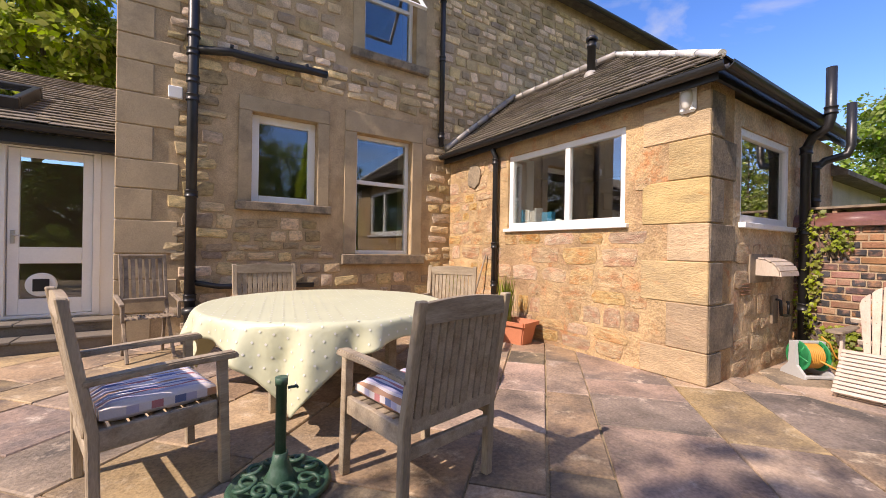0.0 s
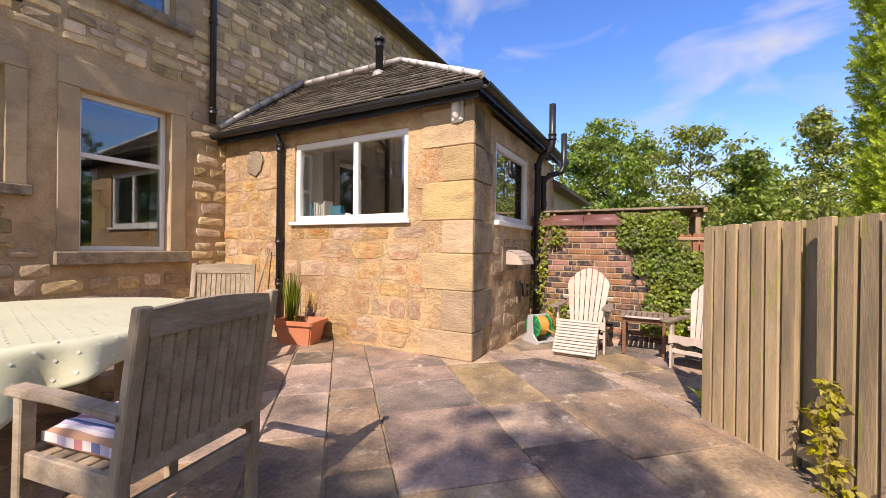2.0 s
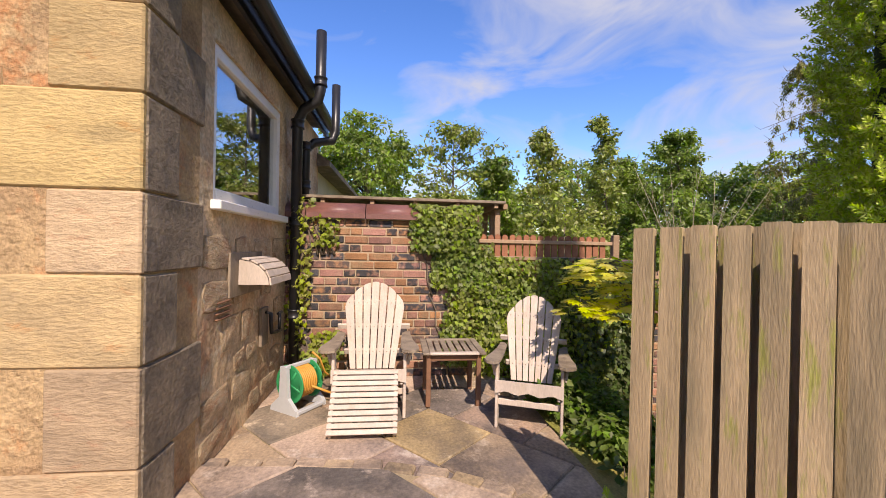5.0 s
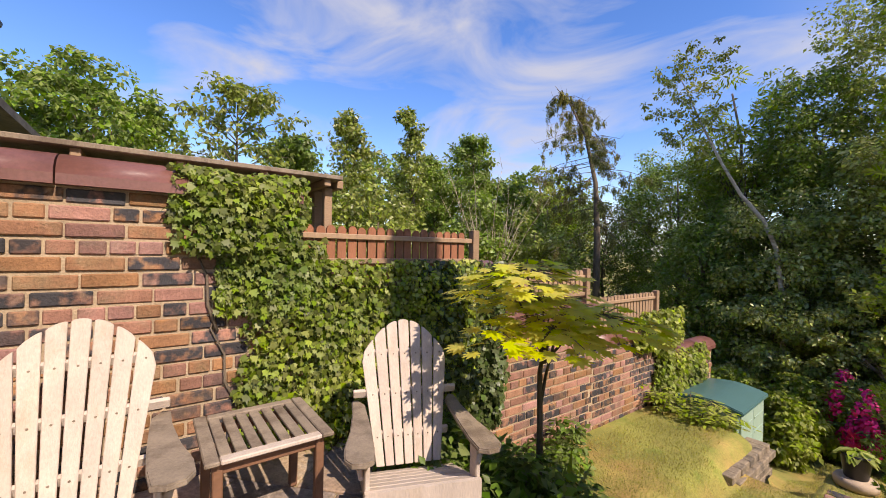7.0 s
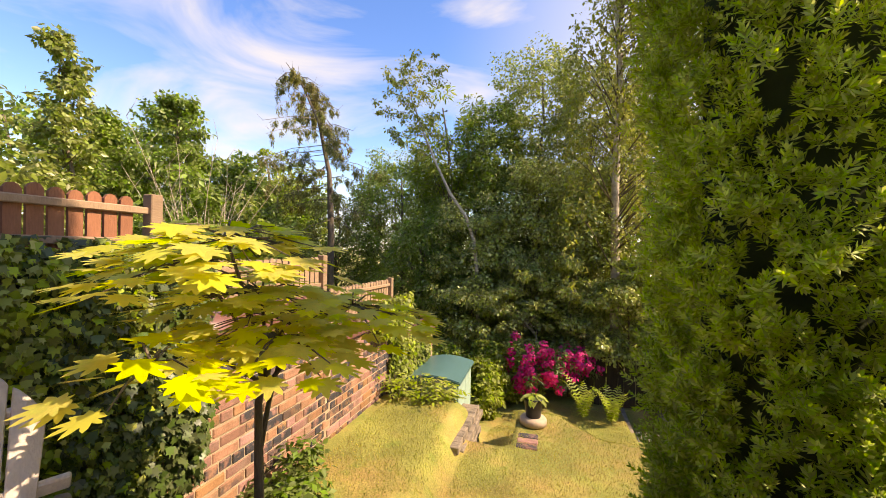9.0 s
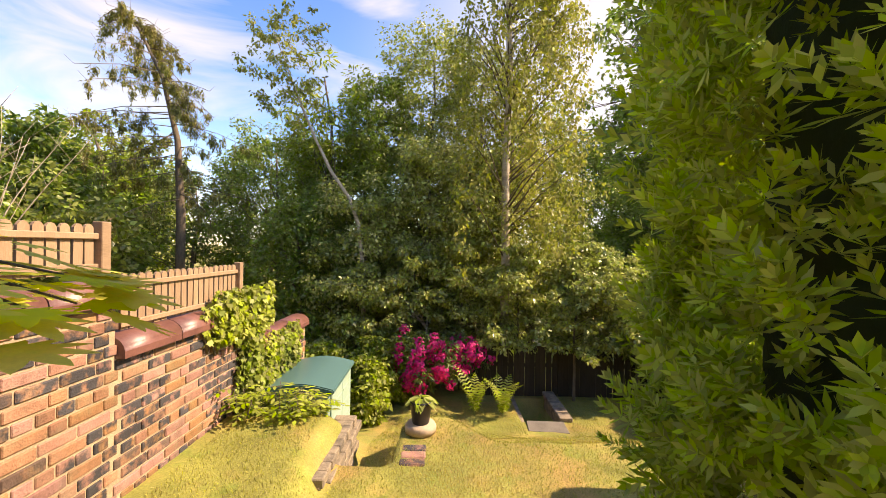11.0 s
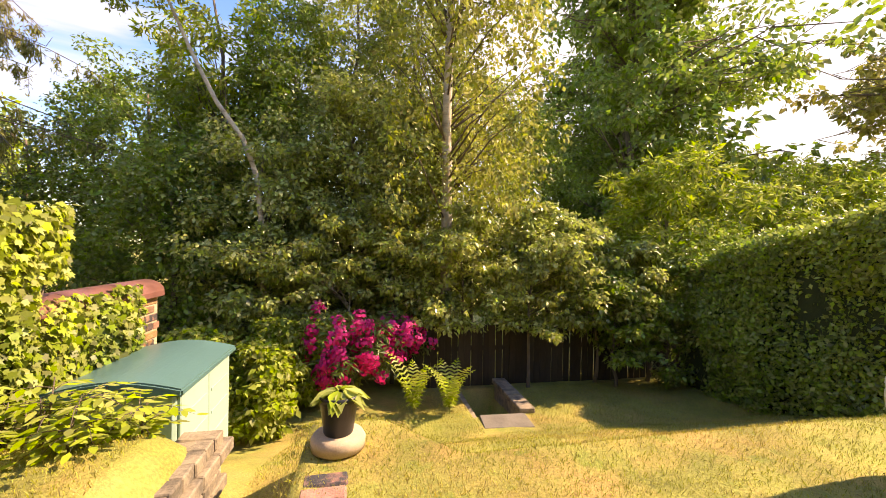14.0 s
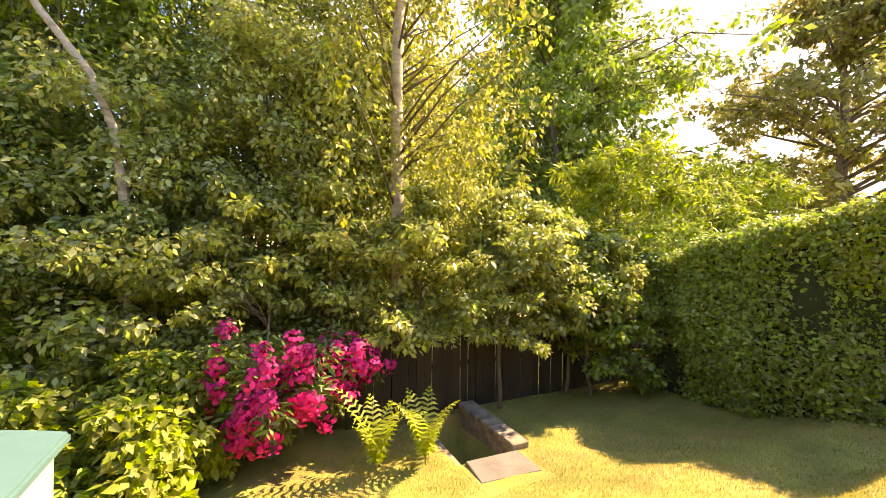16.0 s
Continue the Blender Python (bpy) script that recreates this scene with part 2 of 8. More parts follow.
TERRACOTTA = material("terracotta_plastic", (0.56, 0.215, 0.115), 0.6, 0.1, 5, 50, 0.1)
SOIL = material("dark_soil", (0.05, 0.035, 0.022), 1.0, 0.4, 20, 90, 0.8)
LAWN = material("mown_lawn_turf", (0.25, 0.245, 0.055), 0.95, 0.5, 1.9, 55, 0.7, dark=(0.35, 0.24, 0.075), dark_at=0.54, moss=(0.19, 0.22, 0.04), moss_at=0.60, bump_dist=0.02)
GRASS = material("grass_blades", (0.335, 0.33, 0.062), 0.7, 0.2, 1.5, 8, 0.0, dark=(0.45, 0.34, 0.09), dark_at=0.54, island=0.3, hue=0.02, translucent=0.35)


def leaf_material(name, colour, other, hue=0.02, tr=0.45, rough=0.5, island=0.35, at=0.55, spec=0.4):
    return material(name, colour, rough, 0.18, 0.9, 6, 0.0, dark=other, dark_at=at, island=island, hue=hue, translucent=tr, spec=spec)


LEAF_MID = leaf_material("broad_leaf", (0.25, 0.345, 0.05), (0.165, 0.25, 0.04), rough=0.38, spec=0.6)
LEAF_BRIGHT = leaf_material("fresh_leaf", (0.327, 0.396, 0.045), (0.235, 0.321, 0.038))
LEAF_DARK = leaf_material("dark_evergreen_leaf", (0.140, 0.206, 0.044), (0.222, 0.264, 0.052), tr=0.2, rough=0.4)
LEAF_OLIVE = leaf_material("olive_leaf", (0.32, 0.37, 0.07), (0.22, 0.28, 0.055), rough=0.36, spec=0.7)
LEAF_BIRCH = leaf_material("birch_leaf", (0.36, 0.37, 0.065), (0.25, 0.28, 0.05))
LEAF_LARCH = leaf_material("larch_needles", (0.26, 0.27, 0.07), (0.25, 0.21, 0.05))
# lighter leaf copy with the sunlight put into its colour
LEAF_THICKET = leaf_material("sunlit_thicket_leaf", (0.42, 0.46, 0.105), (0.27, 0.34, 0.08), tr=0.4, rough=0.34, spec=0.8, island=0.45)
LEAF_HEDGE = leaf_material("privet_leaf", (0.25, 0.345, 0.055), (0.34, 0.41, 0.06), island=0.45, rough=0.4, spec=0.6)
LEAF_IVY = leaf_material("ivy_leaf", (0.341, 0.374, 0.049), (0.165, 0.238, 0.039), at=0.5, rough=0.42)
# ivy leaf copy darkened to paint the yew's shadow on the wall
LEAF_IVY_SHADED = leaf_material("dark_ivy_leaf", (0.082, 0.115, 0.031), (0.057, 0.081, 0.021), tr=0.2, rough=0.4)
LEAF_MAPLE = material("golden_maple_leaf", (0.84, 0.82, 0.025), 0.6, 0.1, 4, 30, 0.0, dark=(0.66, 0.76, 0.025), island=0.12, hue=0.018, translucent=0.62, spec=0.2)
LEAF_YEW = leaf_material("golden_yew", (0.52, 0.63, 0.055), (0.33, 0.46, 0.05), hue=0.02, tr=0.45, island=0.35)
# near-black colour standing for the shade deep inside yew and hedge
PAINTED_INNER_SHADE = material("yew_inner_shade", (0.03, 0.042, 0.012), 0.95, 0.3, 4, 40, 0.5)
LEAF_GROUND = leaf_material("ground_cover_leaf", (0.181, 0.264, 0.040), (0.117, 0.194, 0.029))
LEAF_FERN = leaf_material("fern_frond", (0.40, 0.48, 0.06), (0.27, 0.34, 0.045))
# ivy leaf coloured as sunlit, the pair of the shaded copy above
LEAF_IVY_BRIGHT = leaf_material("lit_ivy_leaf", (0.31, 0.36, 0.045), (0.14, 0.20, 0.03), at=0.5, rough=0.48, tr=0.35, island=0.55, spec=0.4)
FLOWER_PINK = material("magenta_flower", (0.66, 0.022, 0.19), 0.6, 0.12, 5, 40, 0.0, island=0.3, translucent=0.3)
FLOWER_YELLOW = leaf_material("yellow_variegated_leaf", (0.55, 0.47, 0.05), (0.36, 0.36, 0.05))
BARK = material("grey_bark", (0.16, 0.125, 0.09), 0.95, 0.4, 6, 50, 0.8, stretch=(3, 3, 0.7))
BARK_BIRCH = material("pale_birch_bark", (0.48, 0.40, 0.30), 0.85, 0.3, 5, 40, 0.4, dark=(0.12, 0.09, 0.07), dark_at=0.6, stretch=(0.8, 0.8, 3))
CLOTH = material("pale_green_oilcloth", (0.60, 0.61, 0.42), 0.42, 0.06, 3, 30, 0.03, spec=0.5)
DOT_WHITE = material("white_print_dot", (0.78, 0.77, 0.70), 0.45, 0.02, 3, 30, 0.0)
GREEN_IRON = material("green_painted_iron", (0.035, 0.09, 0.055), 0.45, 0.3, 12, 80, 0.3, dark=(0.07, 0.12, 0.09))
BOX_LID = material("dark_green_plastic", (0.075, 0.165, 0.16), 0.32, 0.08, 3, 40, 0.08)
BOX_BODY = material("pale_green_plastic", (0.33, 0.46, 0.37), 0.42, 0.06, 3, 40, 0.08)
CONCRETE = material("pale_concrete", (0.47, 0.36, 0.25), 0.9, 0.2, 6, 80, 0.4)
BLACK_PLASTIC = material("black_plastic", (0.016, 0.016, 0.017), 0.45, 0.2, 8, 60, 0.05)
HOSE = material("yellow_hose", (0.55, 0.27, 0.045), 0.5, 0.1, 8, 60, 0.0)
REEL_GREEN = material("green_plastic", (0.02, 0.26, 0.09), 0.45, 0.05, 5, 40, 0.0)
REEL_GREY = material("grey_plastic", (0.45, 0.46, 0.46), 0.45, 0.05, 5, 40, 0.0)
COVER_BLUE = material("blue_airer_cover", (0.085, 0.15, 0.27), 0.6, 0.12, 4, 60, 0.1)
COVER_LEAF = material("cream_leaf_print", (0.62, 0.63, 0.56), 0.6, 0.04, 4, 60, 0.0)
STEEL = material("galvanised_steel", (0.5, 0.5, 0.5), 0.4, 0.1, 6, 50, 0.05, metal=0.9)
LAMP_GLASS = material("frosted_lamp_glass", (0.75, 0.72, 0.66), 0.25, 0.05, 8, 50, 0.1, spec=0.6)
BLUE_PRINT = material("blue_print", (0.03, 0.22, 0.36), 0.5, 0.1, 20, 60, 0.0)

# ---- mesh helpers ----


def thing(name, m, label, category, group=""):
    e = new(name)
    e.matrix_world = m
    e.empty_display_size = 0.1
    return tagged(e, label, category, group)


def mesh_object(name, bm, mat, smooth=False):
    me = bpy.data.meshes.new(name)
    bm.to_mesh(me)
    bm.free()
    for q in (mat if isinstance(mat, (list, tuple)) else [mat]):
        me.materials.append(q)
    if smooth:
        me.polygons.foreach_set("use_smooth", [True] * len(me.polygons))
    return new(name, me)


def part(name, bm, mat, parent, label="", smooth=False, m=None):
    ob = mesh_object(name, bm, mat, smooth)
    ob.parent = parent
    if m is not None:
        ob.matrix_basis = m
    return tagged(ob, label)


def again(ob, parent, m):
    """Another piece on the same mesh."""
    o = new(ob.name.split(".")[0], ob.data)
    o.parent = parent
    o.matrix_basis = m
    return o


def structure(name, bm, mat, label, category, smooth=False):
    return tagged(mesh_object(name, bm, mat, smooth), label, category, kind="structure")


def bm_new():
    return bmesh.new()


def box(bm, x0, y0, z0, x1, y1, z1, m=None, bevel=0.0):
    t = bmesh.new()
    bmesh.ops.create_cube(t, size=1)
    bmesh.ops.transform(t, matrix=Matrix.LocRotScale(((x0 + x1) / 2, (y0 + y1) / 2, (z0 + z1) / 2), None, (abs(x1 - x0), abs(y1 - y0), abs(z1 - z0))), verts=t.verts)
    if bevel:
        bmesh.ops.bevel(t, geom=t.edges[:], offset=bevel, segments=1, affect="EDGES")
    if m is not None:
        bmesh.ops.transform(t, matrix=m, verts=t.verts)
    merge(bm, t)
    return bm


def merge(bm, t):
    vs = [bm.verts.new(v.co) for v in t.verts]
    t.verts.index_update()
    for f in t.faces:
        try:
            g = bm.faces.new([vs[v.index] for v in f.verts])
            g.material_index, g.smooth = f.material_index, f.smooth
        except ValueError:
            pass
    t.free()


def tube(bm, points, radii, sides=8, cap=True):
    """A round bar along a line of points."""
    pts = [Vector(p) for p in points]
    if isinstance(radii, (int, float)):
        radii = [radii] * len(pts)
    rings = []
    side = None
    for i, p in enumerate(pts):
        d = (pts[min(i + 1, len(pts) - 1)] - pts[max(i - 1, 0)]).normalized()
        if side is None or abs(d.dot(side)) > 0.95:
            side = d.orthogonal().normalized()
        u = (side - d * d.dot(side)).normalized()
        side = u
        v = d.cross(u)
        rings.append([bm.verts.new(p + (u * math.cos(a) + v * math.sin(a)) * radii[i]) for a in (math.tau * k / sides for k in range(sides))])
    for a, b in zip(rings, rings[1:]):
        for k in range(sides):
            f = bm.faces.new((a[k], a[(k + 1) % sides], b[(k + 1) % sides], b[k]))
            f.smooth = True
    if cap and sides > 2:
        bm.faces.new(list(reversed(rings[0])))
        bm.faces.new(rings[-1])
    return bm


def lathe(bm, profile, sides=24, centre=(0, 0, 0)):
    c = Vector(centre)
    rings = [[bm.verts.new(c + Vector((r * math.cos(a), r * math.sin(a), z))) for a in (math.tau * k / sides for k in range(sides))] for r, z in profile]
    for a, b in zip(rings, rings[1:]):
        for k in range(sides):
            f = bm.faces.new((a[k], a[(k + 1) % sides], b[(k + 1) % sides], b[k]))
            f.smooth = True
    bm.faces.new(list(reversed(rings[0])))
    bm.faces.new(rings[-1])
    return bm


def prism(bm, outline, a, b, m=None):
    """An outline in the xz plane pushed from y=a to y=b."""
    lo = [bm.verts.new((x, a, z)) for x, z in outline]
    hi = [bm.verts.new((x, b, z)) for x, z in outline]
    k = len(outline)
    bm.faces.new(lo)
    bm.faces.new(list(reversed(hi)))
    for i in range(k):
        bm.faces.new((lo[i], hi[i], hi[(i + 1) % k], lo[(i + 1) % k]))
    if m is not None:
        bmesh.ops.transform(bm, matrix=m, verts=lo + hi)
    return bm


def many(name, template, faces, spots, turns, sizes, mat, smooth=False):
    """One mesh of many copies of a small shape: spots (n,3), turns (n,3,3), sizes (n,)."""
    tv = np.array(template, float)
    n, k = len(spots), len(tv)
    v = np.einsum("nij,kj->nki", turns, tv) * np.asarray(sizes)[:, None, None] + np.asarray(spots)[:, None, :]
    me = bpy.data.meshes.new(name)
    fs = []
    loops = np.concatenate([np.array(f) for f in faces])
    lens = np.array([len(f) for f in faces])
    all_loops = (loops[None, :] + (np.arange(n) * k)[:, None]).ravel()
    all_lens = np.tile(lens, n)
    starts = np.concatenate([[0], np.cumsum(all_lens)[:-1]])
    me.vertices.add(n * k)
    me.vertices.foreach_set("co", v.astype(np.float32).ravel())
    me.loops.add(len(all_loops))
    me.loops.foreach_set("vertex_index", all_loops.astype(np.int32))
    me.polygons.add(len(all_lens))
    me.polygons.foreach_set("loop_start", starts.astype(np.int32))
    me.update(calc_edges=True)
    me.materials.append(mat)
    if smooth:
        me.polygons.foreach_set("use_smooth", [True] * len(me.polygons))
    return me


RNG = np.random.default_rng(7)


def frames_for(normals, spin=None, lean=None):
    """Turn matrices whose z axis is the normal and whose y axis points along lean (or anywhere)."""
    nrm = np.asarray(normals, float)
    nrm /= np.linalg.norm(nrm, axis=1, keepdims=True) + 1e-9
    ref = RNG.normal(size=nrm.shape) if lean is None else np.asarray(lean, float) + RNG.normal(size=nrm.shape) * 0.35
    y = ref - nrm * np.sum(ref * nrm, axis=1, keepdims=True)
    y /= np.linalg.norm(y, axis=1, keepdims=True) + 1e-9
    x = np.cross(y, nrm)
    return np.stack([x, y, nrm], axis=2)


KITE = ([(0, 0, 0), (-0.30, 0.42, 0.07), (0, 1, -0.05), (0.30, 0.42, 0.07)], [(0, 3, 2), (0, 2, 1)])
SLIM = ([(0, 0, 0), (-0.13, 0.45, 0.05), (0, 1, -0.08), (0.13, 0.45, 0.05)], [(0, 3, 2), (0, 2, 1)])
IVY = ([(0, 0, 0), (-0.42, 0.12, 0.05), (-0.30, 0.42, 0.03), (-0.36, 0.66, 0.0), (-0.12, 0.62, 0.04), (0, 1.0, -0.08), (0.12, 0.62, 0.04), (0.36, 0.66, 0.0), (0.30, 0.42, 0.03), (0.42, 0.12, 0.05)],
       [(0, 8, 2), (0, 2, 1), (0, 9, 8), (2, 4, 3), (8, 7, 6), (2, 8, 6, 4), (4, 6, 5)])


def ball_points(n, hollow=0.5):
    d = RNG.normal(size=(n, 3))
    d /= np.linalg.norm(d, axis=1, keepdims=True)
    r = (hollow + (1 - hollow) * RNG.random(n)) ** 0.7
    return d, d * r[:, None]


def foliage(name, clumps, leaf, per, size, mat, up=0.6, hollow=0.35, droop=0.0, shape=KITE, spread=0.35):
    """Leaves in many uneven clumps: rows of centre x, y, z and radii rx, ry, rz."""
    spots, normals, sizes, leans = [], [], [], []
    for cx, cy, cz, rx, ry, rz in clumps:
        n = max(6, int(per))
        d, p = ball_points(n, hollow)
        spots.append(p * (rx, ry, rz) + (cx, cy, cz))
        normals.append(d * 0.8 + RNG.normal(size=(n, 3)) * spread * 1.6 + (0, 0, up))
        leans.append(d + (0, 0, -droop))
        sizes.append(size * (0.6 + 0.8 * RNG.random(n)))
    spots, normals, sizes, leans = (np.concatenate(q) for q in (spots, normals, sizes, leans))
    return many(name, leaf[0], leaf[1], spots, frames_for(normals, lean=leans), sizes, mat)


def crown_clumps(cx, cy, z0, z1, r, count, clump, squash=0.7, seed=1, lean=(0, 0), shape="round"):
    g = np.random.default_rng(seed)
    rows = []
    for i in range(count):
        u = g.random()
        if shape == "round":
            d = g.normal(size=3)
            d /= np.linalg.norm(d)
            q = d * g.uniform(0.45, 1.0)
            px, py, pz = q[0] * r, q[1] * r, (q[2] * 0.5 + 0.5)
        elif shape == "cone":
            pz = g.random() ** 1.3
            a, rr = g.uniform(0, math.tau), r * (1 - 0.85 * pz) * math.sqrt(g.uniform(0.15, 1))
            px, py = math.cos(a) * rr, math.sin(a) * rr
        else:
            pz = g.random()
            a, rr = g.uniform(0, math.tau), r * math.sqrt(g.uniform(0.2, 1)) * (0.55 + 0.45 * math.sin(math.pi * min(1, pz * 0.9 + 0.1)))
            px, py = math.cos(a) * rr, math.sin(a) * rr
        s = clump * g.uniform(0.55, 1.35)
        rows.append((cx + px + lean[0] * pz, cy + py + lean[1] * pz, z0 + (z1 - z0) * pz, s, s, s * squash))
    return rows


def branches(bm, base, top, r0, clumps, limbs, seed=1, r_end=0.25, sides=7):
    """A tapered trunk with limbs that reach into the crown."""
    g = np.random.default_rng(seed)
    b, t = Vector(base), Vector(top)
    pts = []
    n = 7
    for i in range(n):
        f = i / (n - 1)
        p = b.lerp(t, f)
        if 0 < i:
            p += Vector((g.normal(), g.normal(), 0)) * (t - b).length * 0.012
        pts.append(p)
    tube(bm, pts, [r0 * (1.25 if i == 0 else 1 - (1 - r_end) * i / (n - 1)) for i in range(n)], sides)
    for k in range(min(limbs, len(clumps))):
        c = clumps[int(g.integers(len(clumps)))]
        target = Vector(c[:3])
        f = min(0.95, max(0.15, (target.z - b.z) / max(0.5, (t.z - b.z)) * 0.8 - 0.08))
        s = b.lerp(t, f)
        mid = s.lerp(target, 0.5) + Vector((g.normal(), g.normal(), abs(g.normal()))) * 0.06 * (target - s).length
        rr = r0 * (1 - (1 - r_end) * f) * 0.45
        tube(bm, [s, mid, target], [rr, rr * 0.6, rr * 0.18], 5)
    return bm


def tree(name, base, top, r0, clumps, leaf, per, size, mat, bark, label, category="tree", limbs=10, seed=1, group="", **k):
    e = thing(name, pose(0, 0, 0), label, category, group)
    bm = branches(bm_new(), base, top, r0, clumps, limbs, seed)
    part("trunk", bm, bark, e, smooth=True)
    me = foliage("crown", clumps, leaf, per, size, mat, **k)
    c = new("crown", me)
    c.parent = e
    return e


def bough_tree(name, base, top, r0, reach, z0, boughs, leaf, per, size, mat, bark, label, category="tree", seed=1, group="", rise=0.5, droop=0.0, puff=0.16, flat=0.7, lean=0.0, taper=0.6, steps=7):
    """A tree drawn bough by bough: curved limbs leave the trunk, twigs leave the limbs, and leaves follow the twigs."""
    g = np.random.default_rng(seed)
    e = thing(name, pose(0, 0, 0), label, category, group)
    b, t = Vector(base), Vector(top)
    bm = bm_new()
    pts = [b.lerp(t, i / 7) + Vector((g.normal(), g.normal(), 0)) * (0 if i in (0, 7) else 0.012 * (t - b).length) for i in range(8)]
    tube(bm, pts, [r0 * (1.25 if i == 0 else 1 - 0.9 * i / 7) for i in range(8)], 8)
    part("trunk", bm, bark, e, smooth=True)
    bm, rows = bm_new(), []
    for k in range(boughs):
        f = (k + g.random()) / boughs
        z = z0 + (t.z - z0) * f
        st = b.lerp(t, min(0.99, max(0.02, (z - b.z) / (t.z - b.z))))
        a = g.uniform(0, math.tau)
        ln = reach * (math.sin(math.pi * min(1, 0.22 + 0.78 * f)) ** taper) * g.uniform(0.55, 1.12)
        d = Vector((math.cos(a), math.sin(a), 0))
        tip = st + d * ln + Vector((0, 0, ln * rise * g.uniform(0.4, 1.3) - droop * ln))
        mid = st.lerp(tip, 0.5) + Vector((0, 0, 0.14 * ln))
        rr = max(0.006, r0 * 0.32 * (1 - 0.7 * f))
        tube(bm, [st, mid, tip], [rr, rr * 0.6, rr * 0.15], 5)
        for q in range(steps):
            u = 0.28 + 0.72 * (q + g.random()) / steps
            p = (st.lerp(mid, u * 2) if u < 0.5 else mid.lerp(tip, u * 2 - 1))
            off = Vector((g.normal(), g.normal(), 0.4 * g.normal())) * 0.2 * ln * (1.2 - 0.5 * u)
            c = p + off
            tube(bm, [p, c], [rr * 0.3, rr * 0.1], 3)
            sc = puff * g.uniform(0.6, 1.4)
            rows.append((c.x, c.y, c.z - 0.3 * droop * sc, sc, sc, sc * flat))
    part("branch", bm, bark, e)["kind"] = "stuff"
    c = new("crown", foliage("crown", rows, leaf, per, size, mat, up=0.5, hollow=0.12, droop=0.4 + droop))
    c.parent = e
    return e


# ---- ground ----


def smooth_step(a, b, v):
    t = max(0.0, min(1.0, (v - a) / (b - a)))
    return t * t * (3 - 2 * t)


def ground_z(x, y):
    """Height of the garden: patio level, a bank, an upper lawn, and a lower lawn that falls away to the south."""
    fall = 0.94 * smooth_step(-0.75, -2.75, y)
    z = -0.07 - fall * smooth_step(8.0, 6.0, x)
    z += 0.22 * smooth_step(4.5, 4.7, x) * smooth_step(-2.2, -3.0, y) * smooth_step(-6.2, -5.0, y)
    late = 0.55 * smooth_step(2.9, 3.6, x) * smooth_step(4.2, 4.05, x)
    z -= 0.53 * smooth_step(-5.08 - late, -5.9 - late, y)
    z -= 0.50 * smooth_step(-5.9, -7.7, y) + 0.10 * smooth_step(-7.7, -9.5, y)
    if 4.08 < x < 4.52:
        z = min(z, -1.5 - 0.05 * smooth_step(-5, -6, y)) if y < -4.62 else z
    z -= 0.8 * smooth_step(-9.3, -13.0, y)
    if 1.5 < x < 2.12 and -9.2 < y < -7.95:
        z -= 0.75
    near = math.exp(-((x - 2) ** 2 + (y + 6) ** 2) / 60)
    return z + 0.035 * near * (noise.noise(Vector((x * 0.9, y * 0.9, 0))) + 0.5 * noise.noise(Vector((x * 3, y * 3, 4))))


def ground_sheet():
    xs = [-400, -150, -70, -35, -20, -12, -8, -6] + [-5 + 0.09 * i for i in range(123)] + [6.3, 7, 8, 10, 14, 22, 40, 80, 160, 400]
    ys = [-400, -150, -80, -45, -30, -22, -17, -14.5] + [-13 + 0.4 * i for i in range(8)] + [-9.75 + 0.09 * i for i in range(104)] + [-0.1, 0.6, 2, 4, 7, 10, 16, 30, 70, 160, 400]
    me = bpy.data.meshes.new("ground")
    verts = [(x, y, ground_z(x, y)) for y in ys for x in xs]
    w = len(xs)
    faces = [(j * w + i, j * w + i + 1, (j + 1) * w + i + 1, (j + 1) * w + i) for j in range(len(ys) - 1) for i in range(w - 1)]
    me.from_pydata(verts, [], faces)
    me.polygons.foreach_set("use_smooth", [True] * len(me.polygons))
    me.materials.append(LAWN)
    tagged(new("ground", me), "yellowing mown lawn on a sloping back garden", "lawn", kind="structure")


ground_sheet()

# ---- patio ----
FLAG = radians(43)
EDGE = [(4.10, 1.60), (4.06, 1.0), (4.00, 0.5), (3.88, 0.12), (3.68, -0.18), (3.38, -0.43), (3.0, -0.66), (2.6, -0.90), (2.0, -1.24), (1.2, -1.66), (-0.5, -2.5), (-5.0, -4.6)]


def clip_half(poly, a, b):
    """The part of a flat outline on the left of the line from a to b."""
    out = []
    nx, ny = -(b[1] - a[1]), b[0] - a[0]
    side = [(p[0] - a[0]) * nx + (p[1] - a[1]) * ny for p in poly]
    for i, p in enumerate(poly):
        q, s, t = poly[(i + 1) % len(poly)], side[i], side[(i + 1) % len(poly)]
        if s >= 0:
            out.append(p)
        if (s < 0) != (t < 0):
            f = s / (s - t)
            out.append((p[0] + (q[0] - p[0]) * f, p[1] + (q[1] - p[1]) * f))
    return out


def slab(bm, poly, z0, z1, chamfer=0.008):
    c = (sum(p[0] for p in poly) / len(poly), sum(p[1] for p in poly) / len(poly))
    lo = [bm.verts.new((*p, z0)) for p in poly]
    mid = [bm.verts.new((*p, z1 - chamfer)) for p in poly]
    hi = []
    for p in poly:
        d = Vector((c[0] - p[0], c[1] - p[1]))
        d = d.normalized() * chamfer * 1.3
        hi.append(bm.verts.new((p[0] + d.x, p[1] + d.y, z1)))
    k = len(poly)
    for a, b in ((lo, mid), (mid, hi)):
        for i in range(k):
            bm.faces.new((a[i], a[(i + 1) % k], b[(i + 1) % k], b[i]))
    bm.faces.new(hi)


def area(poly):
    return 0.5 * abs(sum(p[0] * q[1] - q[0] * p[1] for p, q in zip(poly, poly[1:] + poly[:1])))


